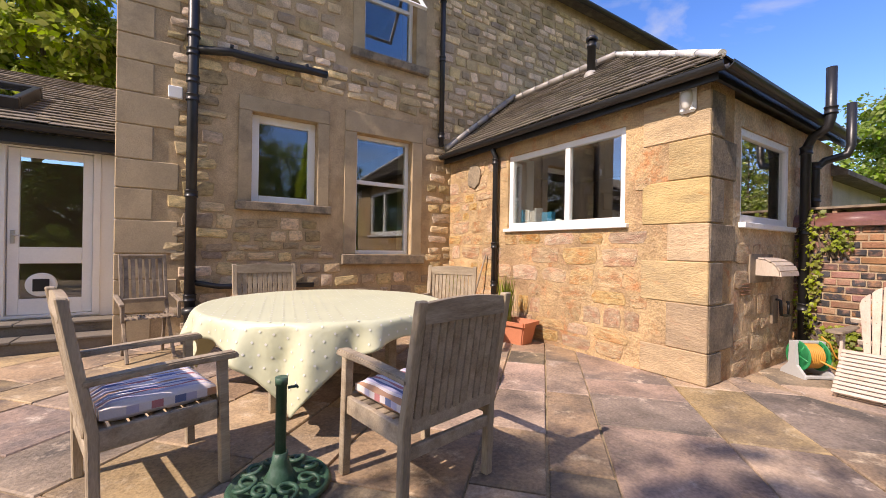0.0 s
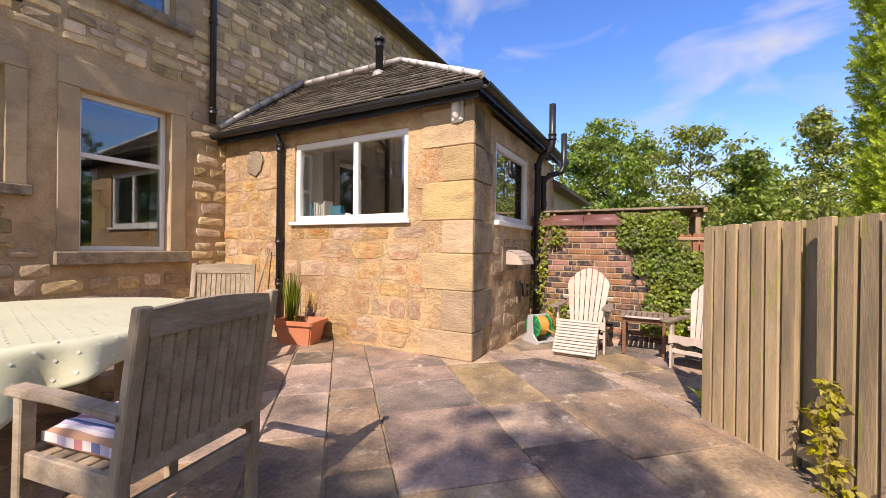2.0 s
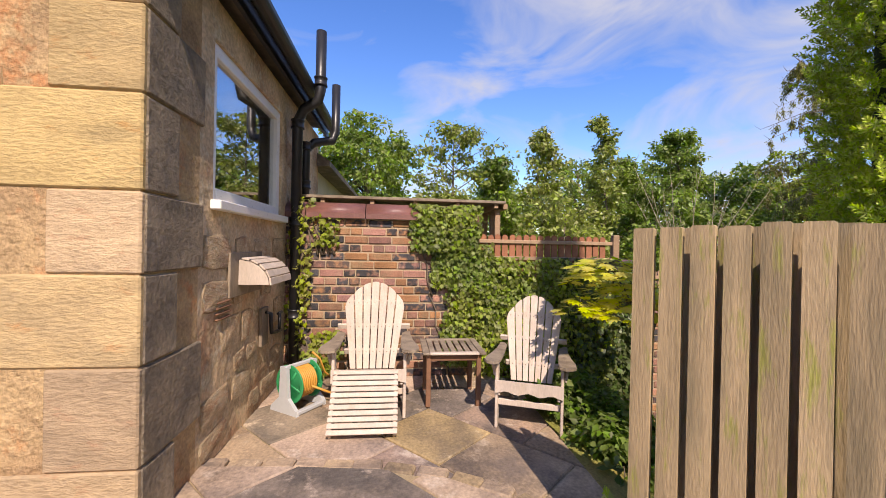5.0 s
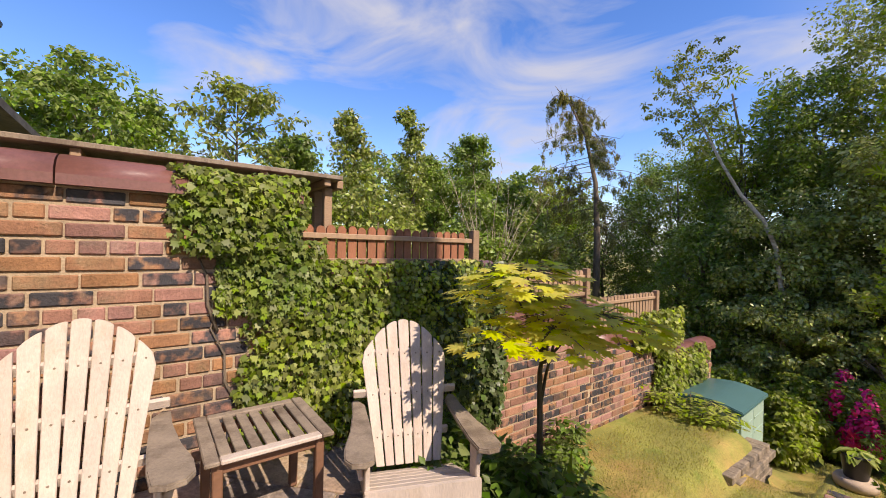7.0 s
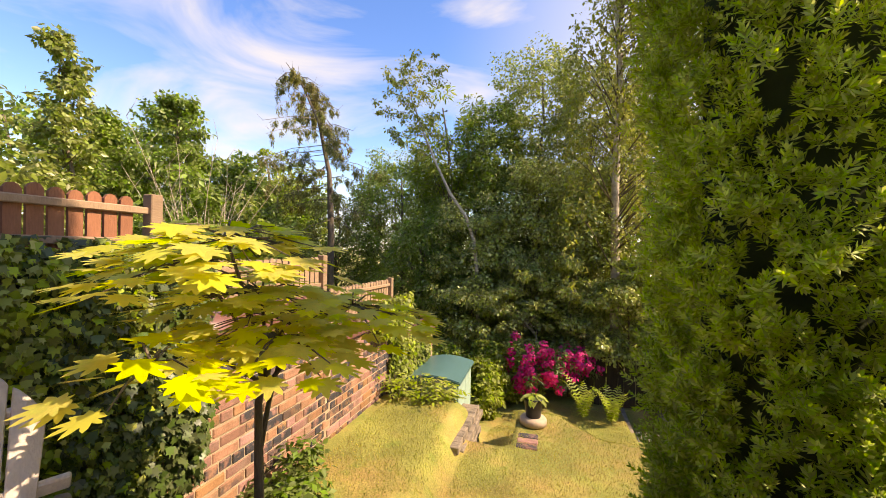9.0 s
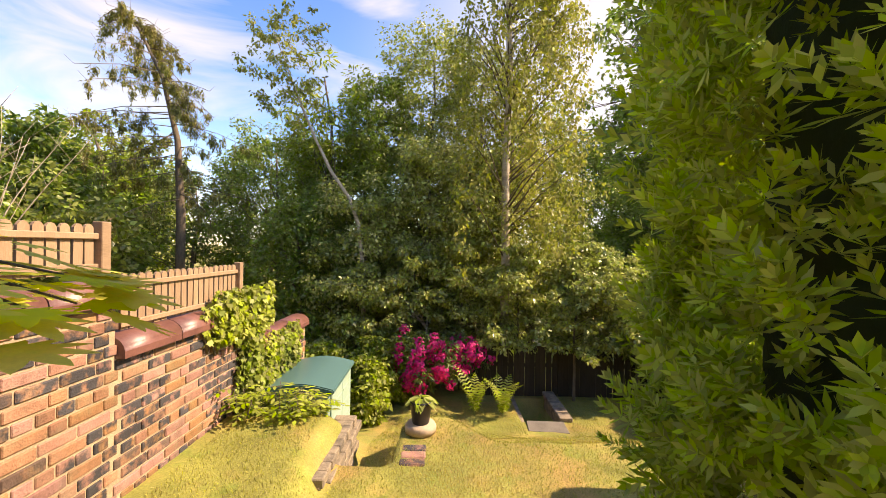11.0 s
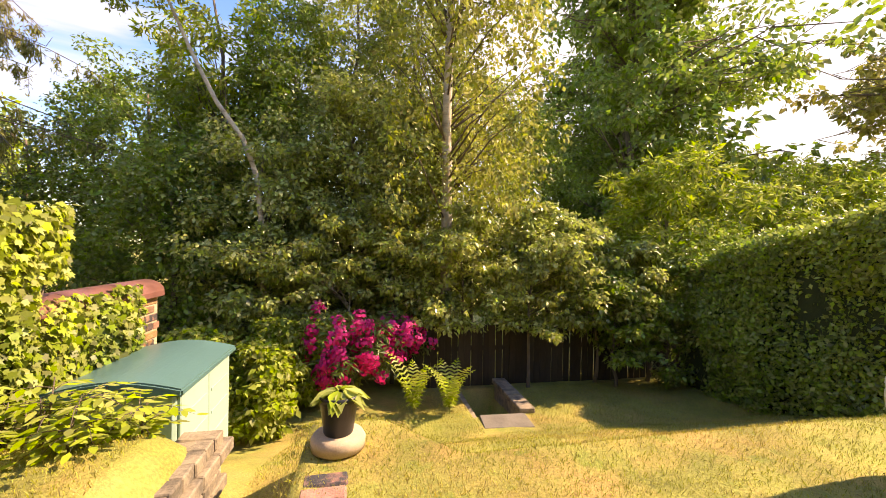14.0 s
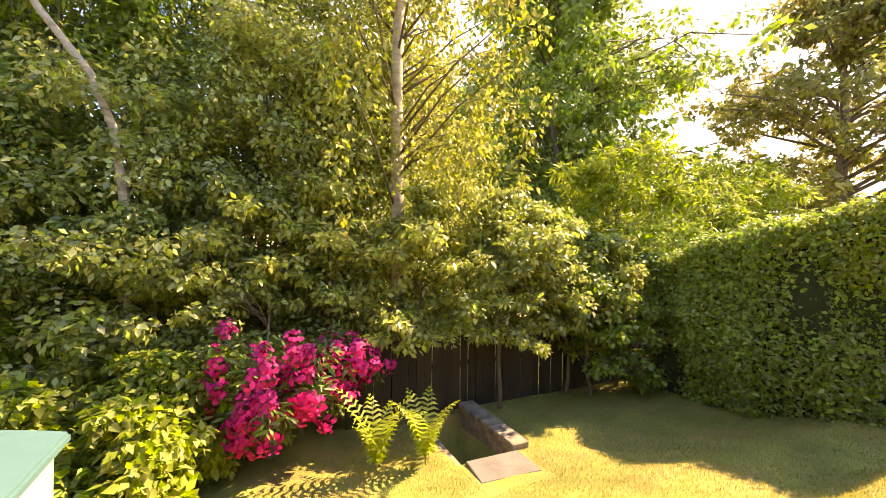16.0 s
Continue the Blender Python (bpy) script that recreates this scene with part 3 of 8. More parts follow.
def patio():
    bed = bm_new()
    outline = [(-7, 9)] + [(4.12, 9)] + EDGE + [(-7, -5.2)]
    vs = [bed.verts.new((x, y, -0.016)) for x, y in outline]
    low = [bed.verts.new((x, y, -0.3)) for x, y in outline]
    bed.faces.new(list(reversed(vs)))
    for i in range(len(vs)):
        bed.faces.new((vs[i], vs[(i + 1) % len(vs)], low[(i + 1) % len(vs)], low[i]))
    bmesh.ops.recalc_face_normals(bed, faces=bed.faces[:])
    floor = structure("patio", bed, JOINT, "paved patio of worn buff and grey stone flags laid diagonally", "patio")
    g = random.Random(5)
    cu, su = math.cos(FLAG), math.sin(FLAG)
    lines = [-5.4, -4.75, -4.05, -3.2, -2.4, -1.60, -1.03, -0.25, 0.11, 0.52, 1.3, 1.75, 2.5, 3.1, 3.9, 4.4, 5.2, 5.9, 6.7, 7.4, 8.2]
    fixed = {7: [1.3, 2.3], 6: [0.9, 1.58, 2.55], 8: [2.3, 3.06], 5: [1.0, 1.87, 2.49], 4: [0.7, 1.6, 2.6]}
    count = 0
    for i, (v0, v1) in enumerate(zip(lines, lines[1:])):
        row = i
        cuts = [-6.0]
        while cuts[-1] < 8.5:
            cuts.append(cuts[-1] + g.choice((0.45, 0.62, 0.8, 0.95, 1.2)) * (0.9 if v1 - v0 > 0.6 else 1.05))
        for c in fixed.get(row, []):
            cuts = [q for q in cuts if abs(q - c) > 0.38] + [c]
        cuts.sort()
        for u0, u1 in zip(cuts, cuts[1:]):
            j = 0.007
            quad = [(u0 + j, v0 + j), (u1 - j, v0 + j), (u1 - j, v1 - j), (u0 + j, v1 - j)]
            quad = [(u + g.uniform(-0.004, 0.004), v + g.uniform(-0.004, 0.004)) for u, v in quad]
            poly = [(u * cu - v * su, u * su + v * cu) for u, v in quad]
            for a, b in zip(EDGE, EDGE[1:]):
                poly = clip_half(poly, b, a) if len(poly) > 2 else poly
            if len(poly) < 3 or area(poly) < 0.01:
                continue
            cx, cy = sum(p[0] for p in poly) / len(poly), sum(p[1] for p in poly) / len(poly)
            if cx > 3.9 and cy > 1.7 or cy > 6.6 or cx < -5.5 or cy < -3.4 or (cx < -2.2 and cy < 0):
                continue
            bm = slab_mesh(poly, cx, cy, g)
            o = part("flagstone", bm, g.choice((PATIO[0], PATIO[0], PATIO[1], PATIO[1], PATIO[2])), floor, m=pose(cx, cy, 0, g.uniform(-0.25, 0.25), g.uniform(-0.25, 0.25), 0))
            count += 1
    # edging setts along the curve
    g = random.Random(9)
    bm = bm_new()
    box(bm, -0.09, -0.055, -0.12, 0.09, 0.055, 0.0, bevel=0.012)
    first = part("sett", bm, PATIO[0], floor, m=pose(4.1, 1.5, -0.004, 0, 0, 90))
    for a, b in zip(EDGE[:9], EDGE[1:10]):
        d = Vector((b[0] - a[0], b[1] - a[1]))
        n = max(1, round(d.length / 0.19))
        turn = math.degrees(math.atan2(d.y, d.x))
        out = Vector((d.y, -d.x)).normalized() * -0.062
        for k in range(n):
            p = Vector(a) + d * ((k + 0.5) / n) + out
            again(first, floor, pose(p.x, p.y, -0.008 + g.uniform(-0.006, 0.004), g.uniform(-2, 2), g.uniform(-2, 2), turn + g.uniform(-3, 3)))


def slab_mesh(poly, cx, cy, g):
    bm = bm_new()
    slab(bm, [(x - cx, y - cy) for x, y in poly], -0.05, 0.0)
    return bm


def terrace():
    bed = bm_new()
    box(bed, 3.2, -0.75, -0.35, 6.2, 1.8, -0.055)
    floor = structure("terrace", bed, JOINT, "small stone-flagged terrace one edge below the patio", "terrace")
    g = random.Random(8)
    y = -0.75
    cu, su = math.cos(FLAG), math.sin(FLAG)
    for i in range(9):
        for k in range(9):
            u0, v0 = 1.6 + i * 0.62 + (k % 2) * 0.25, -5.0 + k * 0.58
            quad = [(u0 + 0.007, v0 + 0.007), (u0 + 0.613, v0 + 0.007), (u0 + 0.613, v0 + 0.573), (u0 + 0.007, v0 + 0.573)]
            poly = [(u * cu - v * su, u * su + v * cu) for u, v in quad]
            cx, cy = sum(p[0] for p in poly) / 4, sum(p[1] for p in poly) / 4
            inside = all((p[0] - 3.75) > 0.3 * (0.0 - p[1]) * 1.0 and -0.72 < p[1] < 1.75 and p[0] < 6.15 for p in poly)
            poly = clip_half(poly, (6.15, -0.72), (6.15, 2.0))
            poly = clip_half(poly, (3.0, -0.74), (7.0, -0.74)) if len(poly) > 2 else poly
            poly = clip_half(poly, (7.0, 1.78), (3.0, 1.78)) if len(poly) > 2 else poly
            if len(poly) < 3 or area(poly) < 0.02 or cx < 3.3:
                continue
            cx, cy = sum(p[0] for p in poly) / len(poly), sum(p[1] for p in poly) / len(poly)
            part("flagstone", slab_mesh(poly, cx, cy, g), g.choice((PATIO[0], PATIO[1], PATIO[2])), floor, m=pose(cx, cy, -0.04, g.uniform(-0.2, 0.2), g.uniform(-0.2, 0.2), 0))


# ---- walls of the house ----


def pierced(bm, along, at0, at1, a0, a1, z0, z1, holes):
    """A thick wall along x or y with rectangular holes (a0, a1, z0, z1)."""
    cuts_a = sorted({a0, a1, *[h[0] for h in holes], *[h[1] for h in holes]})
    cuts_z = sorted({z0, z1, *[h[2] for h in holes], *[h[3] for h in holes]})
    for p, q in zip(cuts_a, cuts_a[1:]):
        for r, s in zip(cuts_z, cuts_z[1:]):
            if any(h[0] <= p and q <= h[1] and h[2] <= r and s <= h[3] for h in holes):
                continue
            if along == "x":
                box(bm, p, at0, r, q, at1, s)
            else:
                box(bm, at0, p, r, at1, q, s)
    return bm


MAIN_Y, KIT_X, KIT_Y, WALL_X = 5.76, 3.53, 1.52, 5.73
WIN_A = (0.27, 1.15, 1.82, 3.05)
WIN_B = (1.76, 2.74, 1.11, 3.02)
WIN_C = (1.86, 2.78, 4.32, 5.9)
KWIN = (2.34, 4.21, 1.53, 2.59)
EWIN = (4.19, 5.55, 1.54, 2.50)

main_wall = structure("wall_main", pierced(bm_new(), "x", MAIN_Y, MAIN_Y + 0.55, -1.16, 13.0, -0.3, 6.7, [WIN_A, WIN_B, WIN_C]), MORTAR_MAIN, "tall back wall of tan sandstone rubble", "house wall")
bm = bm_new()
box(bm, -1.16, MAIN_Y + 0.55, -0.3, -0.66, 13.0, 6.6)
structure("wall_return", bm, MORTAR_MAIN, "side return of the sandstone house", "house wall")
kit_wall = structure("wall_kitchen", pierced(bm_new(), "y", KIT_X, KIT_X + 0.5, KIT_Y, MAIN_Y, -0.3, 2.83, [KWIN]), MORTAR_KIT, "sunlit kitchen wall of worn orange sandstone", "house wall")
side_wall = structure("wall_kitchen_side", pierced(bm_new(), "x", KIT_Y, KIT_Y + 0.5, KIT_X + 0.5, 7.2, -0.4, 2.74, [EWIN]), SIDE_WALL, "rough rubble end wall of the kitchen", "house wall")
bm = bm_new()
box(bm, 6.9, KIT_Y + 0.5, -0.3, 7.2, MAIN_Y, 2.74)
structure("wall_kitchen_far", bm, RENDER_WHITE, "rendered far wall of the kitchen", "house wall")


def rooms():
    """Plain dark rooms behind the windows."""
    for name, x0, x1, y0, y1, z0, z1, mat in (("wall_room_1", -0.6, 3.4, MAIN_Y + 0.56, 10.0, 0.2, 3.4, ROOM_DARK), ("wall_room_2", 0.5, 5.0, MAIN_Y + 0.56, 10.0, 3.7, 6.5, ROOM_PALE),
                                              ("wall_room_3", KIT_X + 0.51, 6.89, KIT_Y + 0.51, MAIN_Y - 0.01, 0.3, 2.72, ROOM_DARK)):
        bm = bm_new()
        box(bm, x0 - 0.05, y1, z0, x1 + 0.05, y1 + 0.04, z1)
        if name != "wall_room_3":
            box(bm, x0 - 0.05, y0, z0, x0, y1, z1)
            box(bm, x1, y0, z0, x1 + 0.05, y1, z1)
        box(bm, x0 - 0.05, y0, z0 - 0.05, x1 + 0.05, y1, z0)
        box(bm, x0 - 0.05, y0, z1, x1 + 0.05, y1, z1 + 0.05)
        if name == "wall_room_3":
            bm.free()
            bm = bm_new()
            box(bm, x0, y1 - 0.04, z0, x1, y1, z1)
            box(bm, x1 - 0.04, y0, z0, x1, y1 - 0.04, z1)
            box(bm, x0, y0, z0 - 0.05, x1, y1, z0)
            box(bm, x0, y0, z1, x1, y1, z1 + 0.03)
        structure(name, bm, mat, "dim inner walls of a room", "inner wall")


rooms()


def roof_plane(parent, corners, mat, rows, per_row, thick=0.012, seed=3, name="slate"):
    """Courses of slates on a four-cornered slope: eaves a to b, ridge d to c. One joined part."""
    g = random.Random(seed)
    a, b, c, d = (Vector(p) for p in corners)
    normal = (b - a).cross(d - a).normalized()
    bm = bm_new()
    for r in range(rows):
        f0, f1 = r / rows, min(1.0, (r + 1.35) / rows)
        l0, r0, l1, r1 = a.lerp(d, f0), b.lerp(c, f0), a.lerp(d, f1), b.lerp(c, f1)
        width = (r0 - l0).length
        n = max(1, int(per_row * width))
        cuts = sorted([0, 1] + [(k + g.uniform(-0.25, 0.25) + (0.5 if r % 2 else 0)) / n for k in range(1, n)])
        cuts = [min(1, max(0, q)) for q in cuts]
        for s0, s1 in zip(cuts, cuts[1:]):
            if s1 - s0 < 0.002:
                continue
            gap = 0.003 / max(width, 0.1)
            lift = g.uniform(0.012, 0.022)
            drop = (l0 - l1).normalized() * g.uniform(-0.008, 0.012)
            p = [l0.lerp(r0, s0 + gap) + drop, l0.lerp(r0, s1 - gap) + drop, l1.lerp(r1, s1 - gap), l1.lerp(r1, s0 + gap)]
            top = [bm.verts.new(q + normal * (lift + thick if i < 2 else 0.004)) for i, q in enumerate(p)]
            low = [bm.verts.new(q + normal * (lift if i < 2 else 0.0)) for i, q in enumerate(p)]
            bm.faces.new(top)
            bm.faces.new((low[0], low[1], top[1], top[0]))
            bm.faces.new((low[1], low[2], top[2], top[1]))
            bm.faces.new((low[3], low[0], top[0], top[3]))
    o = part(name, bm, mat, parent)
    o["kind"] = "stuff"
    return o


def kitchen_roof():
    ex, ey, rx, ry = 3.33, 1.34, 5.0, 3.45
    ze, zr = 2.87, 4.17
    far = 7.25
    bm = bm_new()
    A, B, C, D, P, Q = (ex, ey, ze), (far, ey, ze), (far, MAIN_Y, ze), (ex, MAIN_Y, ze), (rx, ry, zr), (rx, MAIN_Y, zr)
    v = [bm.verts.new(q) for q in (A, B, C, D, P, Q)]
    for f in ((0, 4, 5, 3), (0, 1, 4), (1, 2, 5, 4), (0, 3, 2, 1)):
        bm.faces.new([v[i] for i in f])
    bmesh.ops.recalc_face_normals(bm, faces=bm.faces[:])
    roof = structure("roof_kitchen", bm, SLATE, "hipped stone-slate roof of the kitchen with pale lead ridges", "roof")
    roof_plane(roof, (D, A, P, Q), SLATE, 16, 4.5, seed=4)
    roof_plane(roof, (A, B, P, P), SLATE, 14, 4.5, seed=6)
    for pts, mat, r, nm in ((((ex + 0.02, ey + 0.02, ze + 0.05), (rx, ry, zr + 0.05)), RIDGE_WHITE, 0.038, "hip_flashing"), (((rx, ry, zr + 0.05), (rx, MAIN_Y, zr + 0.07)), LEAD, 0.055, "ridge_flashing"),
                            (((ex + 0.05, MAIN_Y - 0.06, ze + 0.12), (rx, MAIN_Y - 0.06, zr + 0.12)), LEAD, 0.05, "wall_flashing"), (((far, ey, ze + 0.04), (rx, ry, zr + 0.05)), RIDGE_WHITE, 0.038, "hip_flashing")):
        p, q = Vector(pts[0]), Vector(pts[1])
        n = 7
        for k in range(n):
            bm = bm_new()
            tube(bm, [p.lerp(q, k / n), p.lerp(q, (k + 0.96) / n)], [r * (0.97 + 0.06 * (k % 2))] * 2, 10)
            o = part(nm, bm, mat, roof)
            o.matrix_basis = Matrix.Translation(p) @ Matrix.Diagonal((1, 1, 1, 1)) @ Matrix.Translation(-p)
    # fascia and gutters
    bm = bm_new()
    box(bm, ex + 0.06, ey + 0.06, ze - 0.14, ex + 0.09, MAIN_Y - 0.01, ze - 0.012)
    box(bm, ex + 0.09, ey + 0.06, ze - 0.14, far, ey + 0.09, ze - 0.012)
    box(bm, ex + 0.09, ey + 0.09, ze - 0.03, KIT_X, MAIN_Y - 0.01, ze - 0.012)
    part("fascia", bm, BLACK_PIPE, roof)
    for p, q in (((ex - 0.02, ey - 0.03, ze - 0.045), (ex - 0.02, MAIN_Y - 0.03, ze - 0.02)), ((ex - 0.02, ey - 0.03, ze - 0.045), (far, ey - 0.03, ze - 0.06))):
        bm = bm_new()
        half_gutter(bm, p, q, 0.06)
        part("gutter", bm, BLACK_PIPE, roof)
    # flue
    fl = thing("roof_flue", pose(4.62, 3.62, 3.86), "short black metal flue pipe with a cowl", "flue pipe")
    part("pipe", lathe(bm_new(), [(0.06, 0), (0.06, 0.42), (0.07, 0.42), (0.07, 0.45), (0.06, 0.46), (0.06, 0.52)], 14), BLACK_PIPE, fl)
    part("cowl", lathe(bm_new(), [(0.085, 0.52), (0.085, 0.56), (0.06, 0.58)], 14), BLACK_PIPE, fl)
    part("collar", lathe(bm_new(), [(0.11, -0.1), (0.10, 0.02), (0.062, 0.06)], 14), LEAD, fl)


def half_gutter(bm, p, q, r):
    p, q = Vector(p), Vector(q)
    d = (q - p).normalized()
    side = d.cross(Vector((0, 0, 1))).normalized()
    rings = []
    for at in (p, q):
        ring = []
        for k in range(9):
            a = math.pi + math.pi * k / 8
            ring.append(at + side * math.cos(a) * r + Vector((0, 0, 1)) * math.sin(a) * r)
        for k in range(9):
            a = math.tau - math.pi * k / 8
            ring.append(at + side * math.cos(a) * (r - 0.006) + Vector((0, 0, 1)) * math.sin(a) * (r - 0.006))
        rings.append([bm.verts.new(c) for c in ring])
    n = len(rings[0])
    for k in range(n):
        bm.faces.new((rings[0][k], rings[0][(k + 1) % n], rings[1][(k + 1) % n], rings[1][k]))
    bm.faces.new(rings[0])
    bm.faces.new(list(reversed(rings[1])))
    return bm


kitchen_roof()


def main_roof():
    bm = bm_new()
    prism(bm, [(5.49, 6.68), (5.49, 6.74), (9.5, 9.6), (13.6, 6.74), (13.6, 6.68)], -1.5, 13.3, Matrix(((0, 1, 0, 0), (1, 0, 0, 0), (0, 0, 1, 0), (0, 0, 0, 1))))
    bmesh.ops.recalc_face_normals(bm, faces=bm.faces[:])
    roof = structure("roof_main", bm, SLATE, "dark slate main roof above the eaves", "roof")
    part("gutter", half_gutter(bm_new(), (-1.5, 5.43, 6.68), (13.2, 5.43, 6.68), 0.07), BLACK_PIPE, roof)


main_roof()


def extension():
    """The low lean-to with the glazed white door, beyond the corner of the house."""
    y = 6.5
    door = (-2.33, -1.40, 0.3, 2.42)
    structure("wall_extension", pierced(bm_new(), "x", y, y + 0.3, -7.0, -1.165, -0.2, 2.62, [door]), WHITE_PAINT, "white painted wall of the lean-to", "house wall")
    bm = bm_new()
    for q in ((-7.0, 9.4, -0.2, -6.9, 9.5, 2.6),):
        box(bm, -7.0, 9.4, 0.2, -1.165, 9.5, 2.6)
        box(bm, -7.0, y + 0.3, 0.15, -1.165, 9.4, 0.28)
    structure("wall_extension_room", bm, ROOM_DARK, "dim room behind the glazed door", "inner wall")
    bm = bm_new()
    a, b, c, d = (-7.2, y - 0.22, 2.60), (-1.17, y - 0.22, 2.60), (-1.17, 9.4, 4.1), (-7.2, 9.4, 4.1)
    vs = [bm.verts.new(q) for q in (a, b, c, d)]
    vl = [bm.verts.new((q[0], q[1], q[2] - 0.08)) for q in (a, b, c, d)]
    bm.faces.new(vs)
    bm.faces.new(list(reversed(vl)))
    for i in range(4):
        bm.faces.new((vs[i], vl[i], vl[(i + 1) % 4], vs[(i + 1) % 4]))
    bmesh.ops.recalc_face_normals(bm, faces=bm.faces[:])
    roof = structure("roof_extension", bm, SLATE, "stone-slate lean-to roof with a roof window", "roof")
    roof_plane(roof, ((-4.6, a[1], a[2]), b, c, (-4.6, d[1], d[2])), SLATE, 22, 4.6, seed=8)
    part("gutter", half_gutter(bm_new(), (-7.2, y - 0.29, 2.56), (-1.02, y - 0.29, 2.56), 0.065), BLACK_PIPE, roof)
    bm = bm_new()
    box(bm, -7.2, y - 0.20, 2.36, -1.17, y - 0.01, 2.5)
    part("fascia", bm, BLACK_PIPE, roof)
    bm = bm_new()
    tube(bm, [(-1.06, y - 0.29, 2.52), (-1.06, y - 0.29, 2.30), (-1.10, y - 0.18, 2.14)], 0.05, 10)
    part("outlet_pipe", bm, BLACK_PIPE, roof)
    # roof window
    slope = math.atan2(1.5, 3.12)
    rw = thing("roof_window", Matrix.Translation((-2.75, 7.0, 3.02)) @ Matrix.Rotation(slope, 4, "X"), "dark-framed roof window in the stone slates", "roof window")
    bm = bm_new()
    for q in ((-0.55, -0.35, -0.05, 0.55, -0.27, 0.1), (-0.55, 0.57, -0.05, 0.55, 0.65, 0.1), (-0.55, -0.27, -0.05, -0.47, 0.57, 0.1), (0.47, -0.27, -0.05, 0.55, 0.57, 0.1)):
        box(bm, *q, bevel=0.01)
    part("frame", bm, BLACK_PIPE, rw)
    bm = bm_new()
    box(bm, -0.47, -0.27, 0.03, 0.47, 0.57, 0.05)
    part("pane", bm, GLASS, rw)
    # door
    x0, x1, z0, z1 = door
    d = tagged(new("door_1"), "white painted glazed back door with a cat flap", "door", kind="structure")
    d.matrix_world = pose(0, y + 0.06, 0)
    bm = bm_new()
    for q in ((x0, -0.08, z0, x0 + 0.07, 0.08, z1), (x1 - 0.07, -0.08, z0, x1, 0.08, z1), (x0 + 0.07, -0.08, z1 - 0.07, x1 - 0.07, 0.08, z1), (x0 + 0.07, -0.08, z0, x1 - 0.07, 0.08, z0 + 0.03)):
        box(bm, *q)
    part("door_frame", bm, WHITE_PAINT, d)
    bm = bm_new()
    a0, a1, c0, c1 = x0 + 0.08, x1 - 0.08, z0 + 0.035, z1 - 0.08
    for q in ((a0, -0.03, c0, a0 + 0.1, 0.02, c1), (a1 - 0.1, -0.03, c0, a1, 0.02, c1), (a0 + 0.1, -0.03, c1 - 0.1, a1 - 0.1, 0.02, c1), (a0 + 0.1, -0.03, c0, a1 - 0.1, 0.02, c0 + 0.19), (a0 + 0.1, -0.03, c0 + 0.62, a1 - 0.1, 0.02, c0 + 0.82)):
        box(bm, *q, bevel=0.006)
    leaf = part("door_leaf", bm, WHITE_PAINT, d)
    for q, nm in (((a0 + 0.1, -0.005, c0 + 0.82, a1 - 0.1, 0.003, c1 - 0.1), "pane"), ((a0 + 0.1, -0.005, c0 + 0.19, a1 - 0.1, 0.003, c0 + 0.62), "pane")):
        bm = bm_new()
        box(bm, *q)
        part(nm, bm, GLASS, d)
    cxm, czm = a0 + 0.30, c0 + 0.36
    bm = bm_new()
    lathe(bm, [(0.145, 0), (0.145, 0.015), (0.13, 0.022), (0.095, 0.022)], 28)
    bmesh.ops.transform(bm, matrix=pose(cxm, -0.012, czm, 90, 0, 0), verts=bm.verts)
    part("cat_flap_ring", bm, WHITE_PAINT, d, "round white cat flap surround")
    bm = bm_new()
    box(bm, cxm - 0.075, -0.045, czm - 0.08, cxm + 0.075, -0.036, czm + 0.07, bevel=0.004)
    part("cat_flap", bm, BLACK_PLASTIC, d)
    bm = bm_new()
    box(bm, a0 + 0.03, -0.045, c0 + 0.86, a0 + 0.07, -0.03, c0 + 1.02, bevel=0.004)
    tube(bm, [(a0 + 0.05, -0.045, c0 + 0.96), (a0 + 0.05, -0.085, c0 + 0.96), (a0 + 0.16, -0.085, c0 + 0.955)], 0.009, 8)
    part("door_handle", bm, STEEL, d)
    # steps up to the door
    for i, (yy, zz) in enumerate(((5.82, 0.15), (6.12, 0.29))):
        bm = bm_new()
        box(bm, -3.6, yy, 0.0 if i == 0 else 0.15, -1.165, y, zz - 0.03)
        s = structure("steps" if i == 0 else "steps_upper", bm, STEP_SLATE, "dark stone step below the white door", "step")
        x = -3.6
        g = random.Random(i)
        while x < -1.2:
            w = min(g.uniform(0.38, 0.6), -1.165 - x)
            bm = bm_new()
            box(bm, x + 0.004, yy - 0.03, zz - 0.03, x + w - 0.004, yy + 0.33, zz, bevel=0.006)
            part("tread_slab", bm, STEP_SLATE, s)
            x += w


extension()


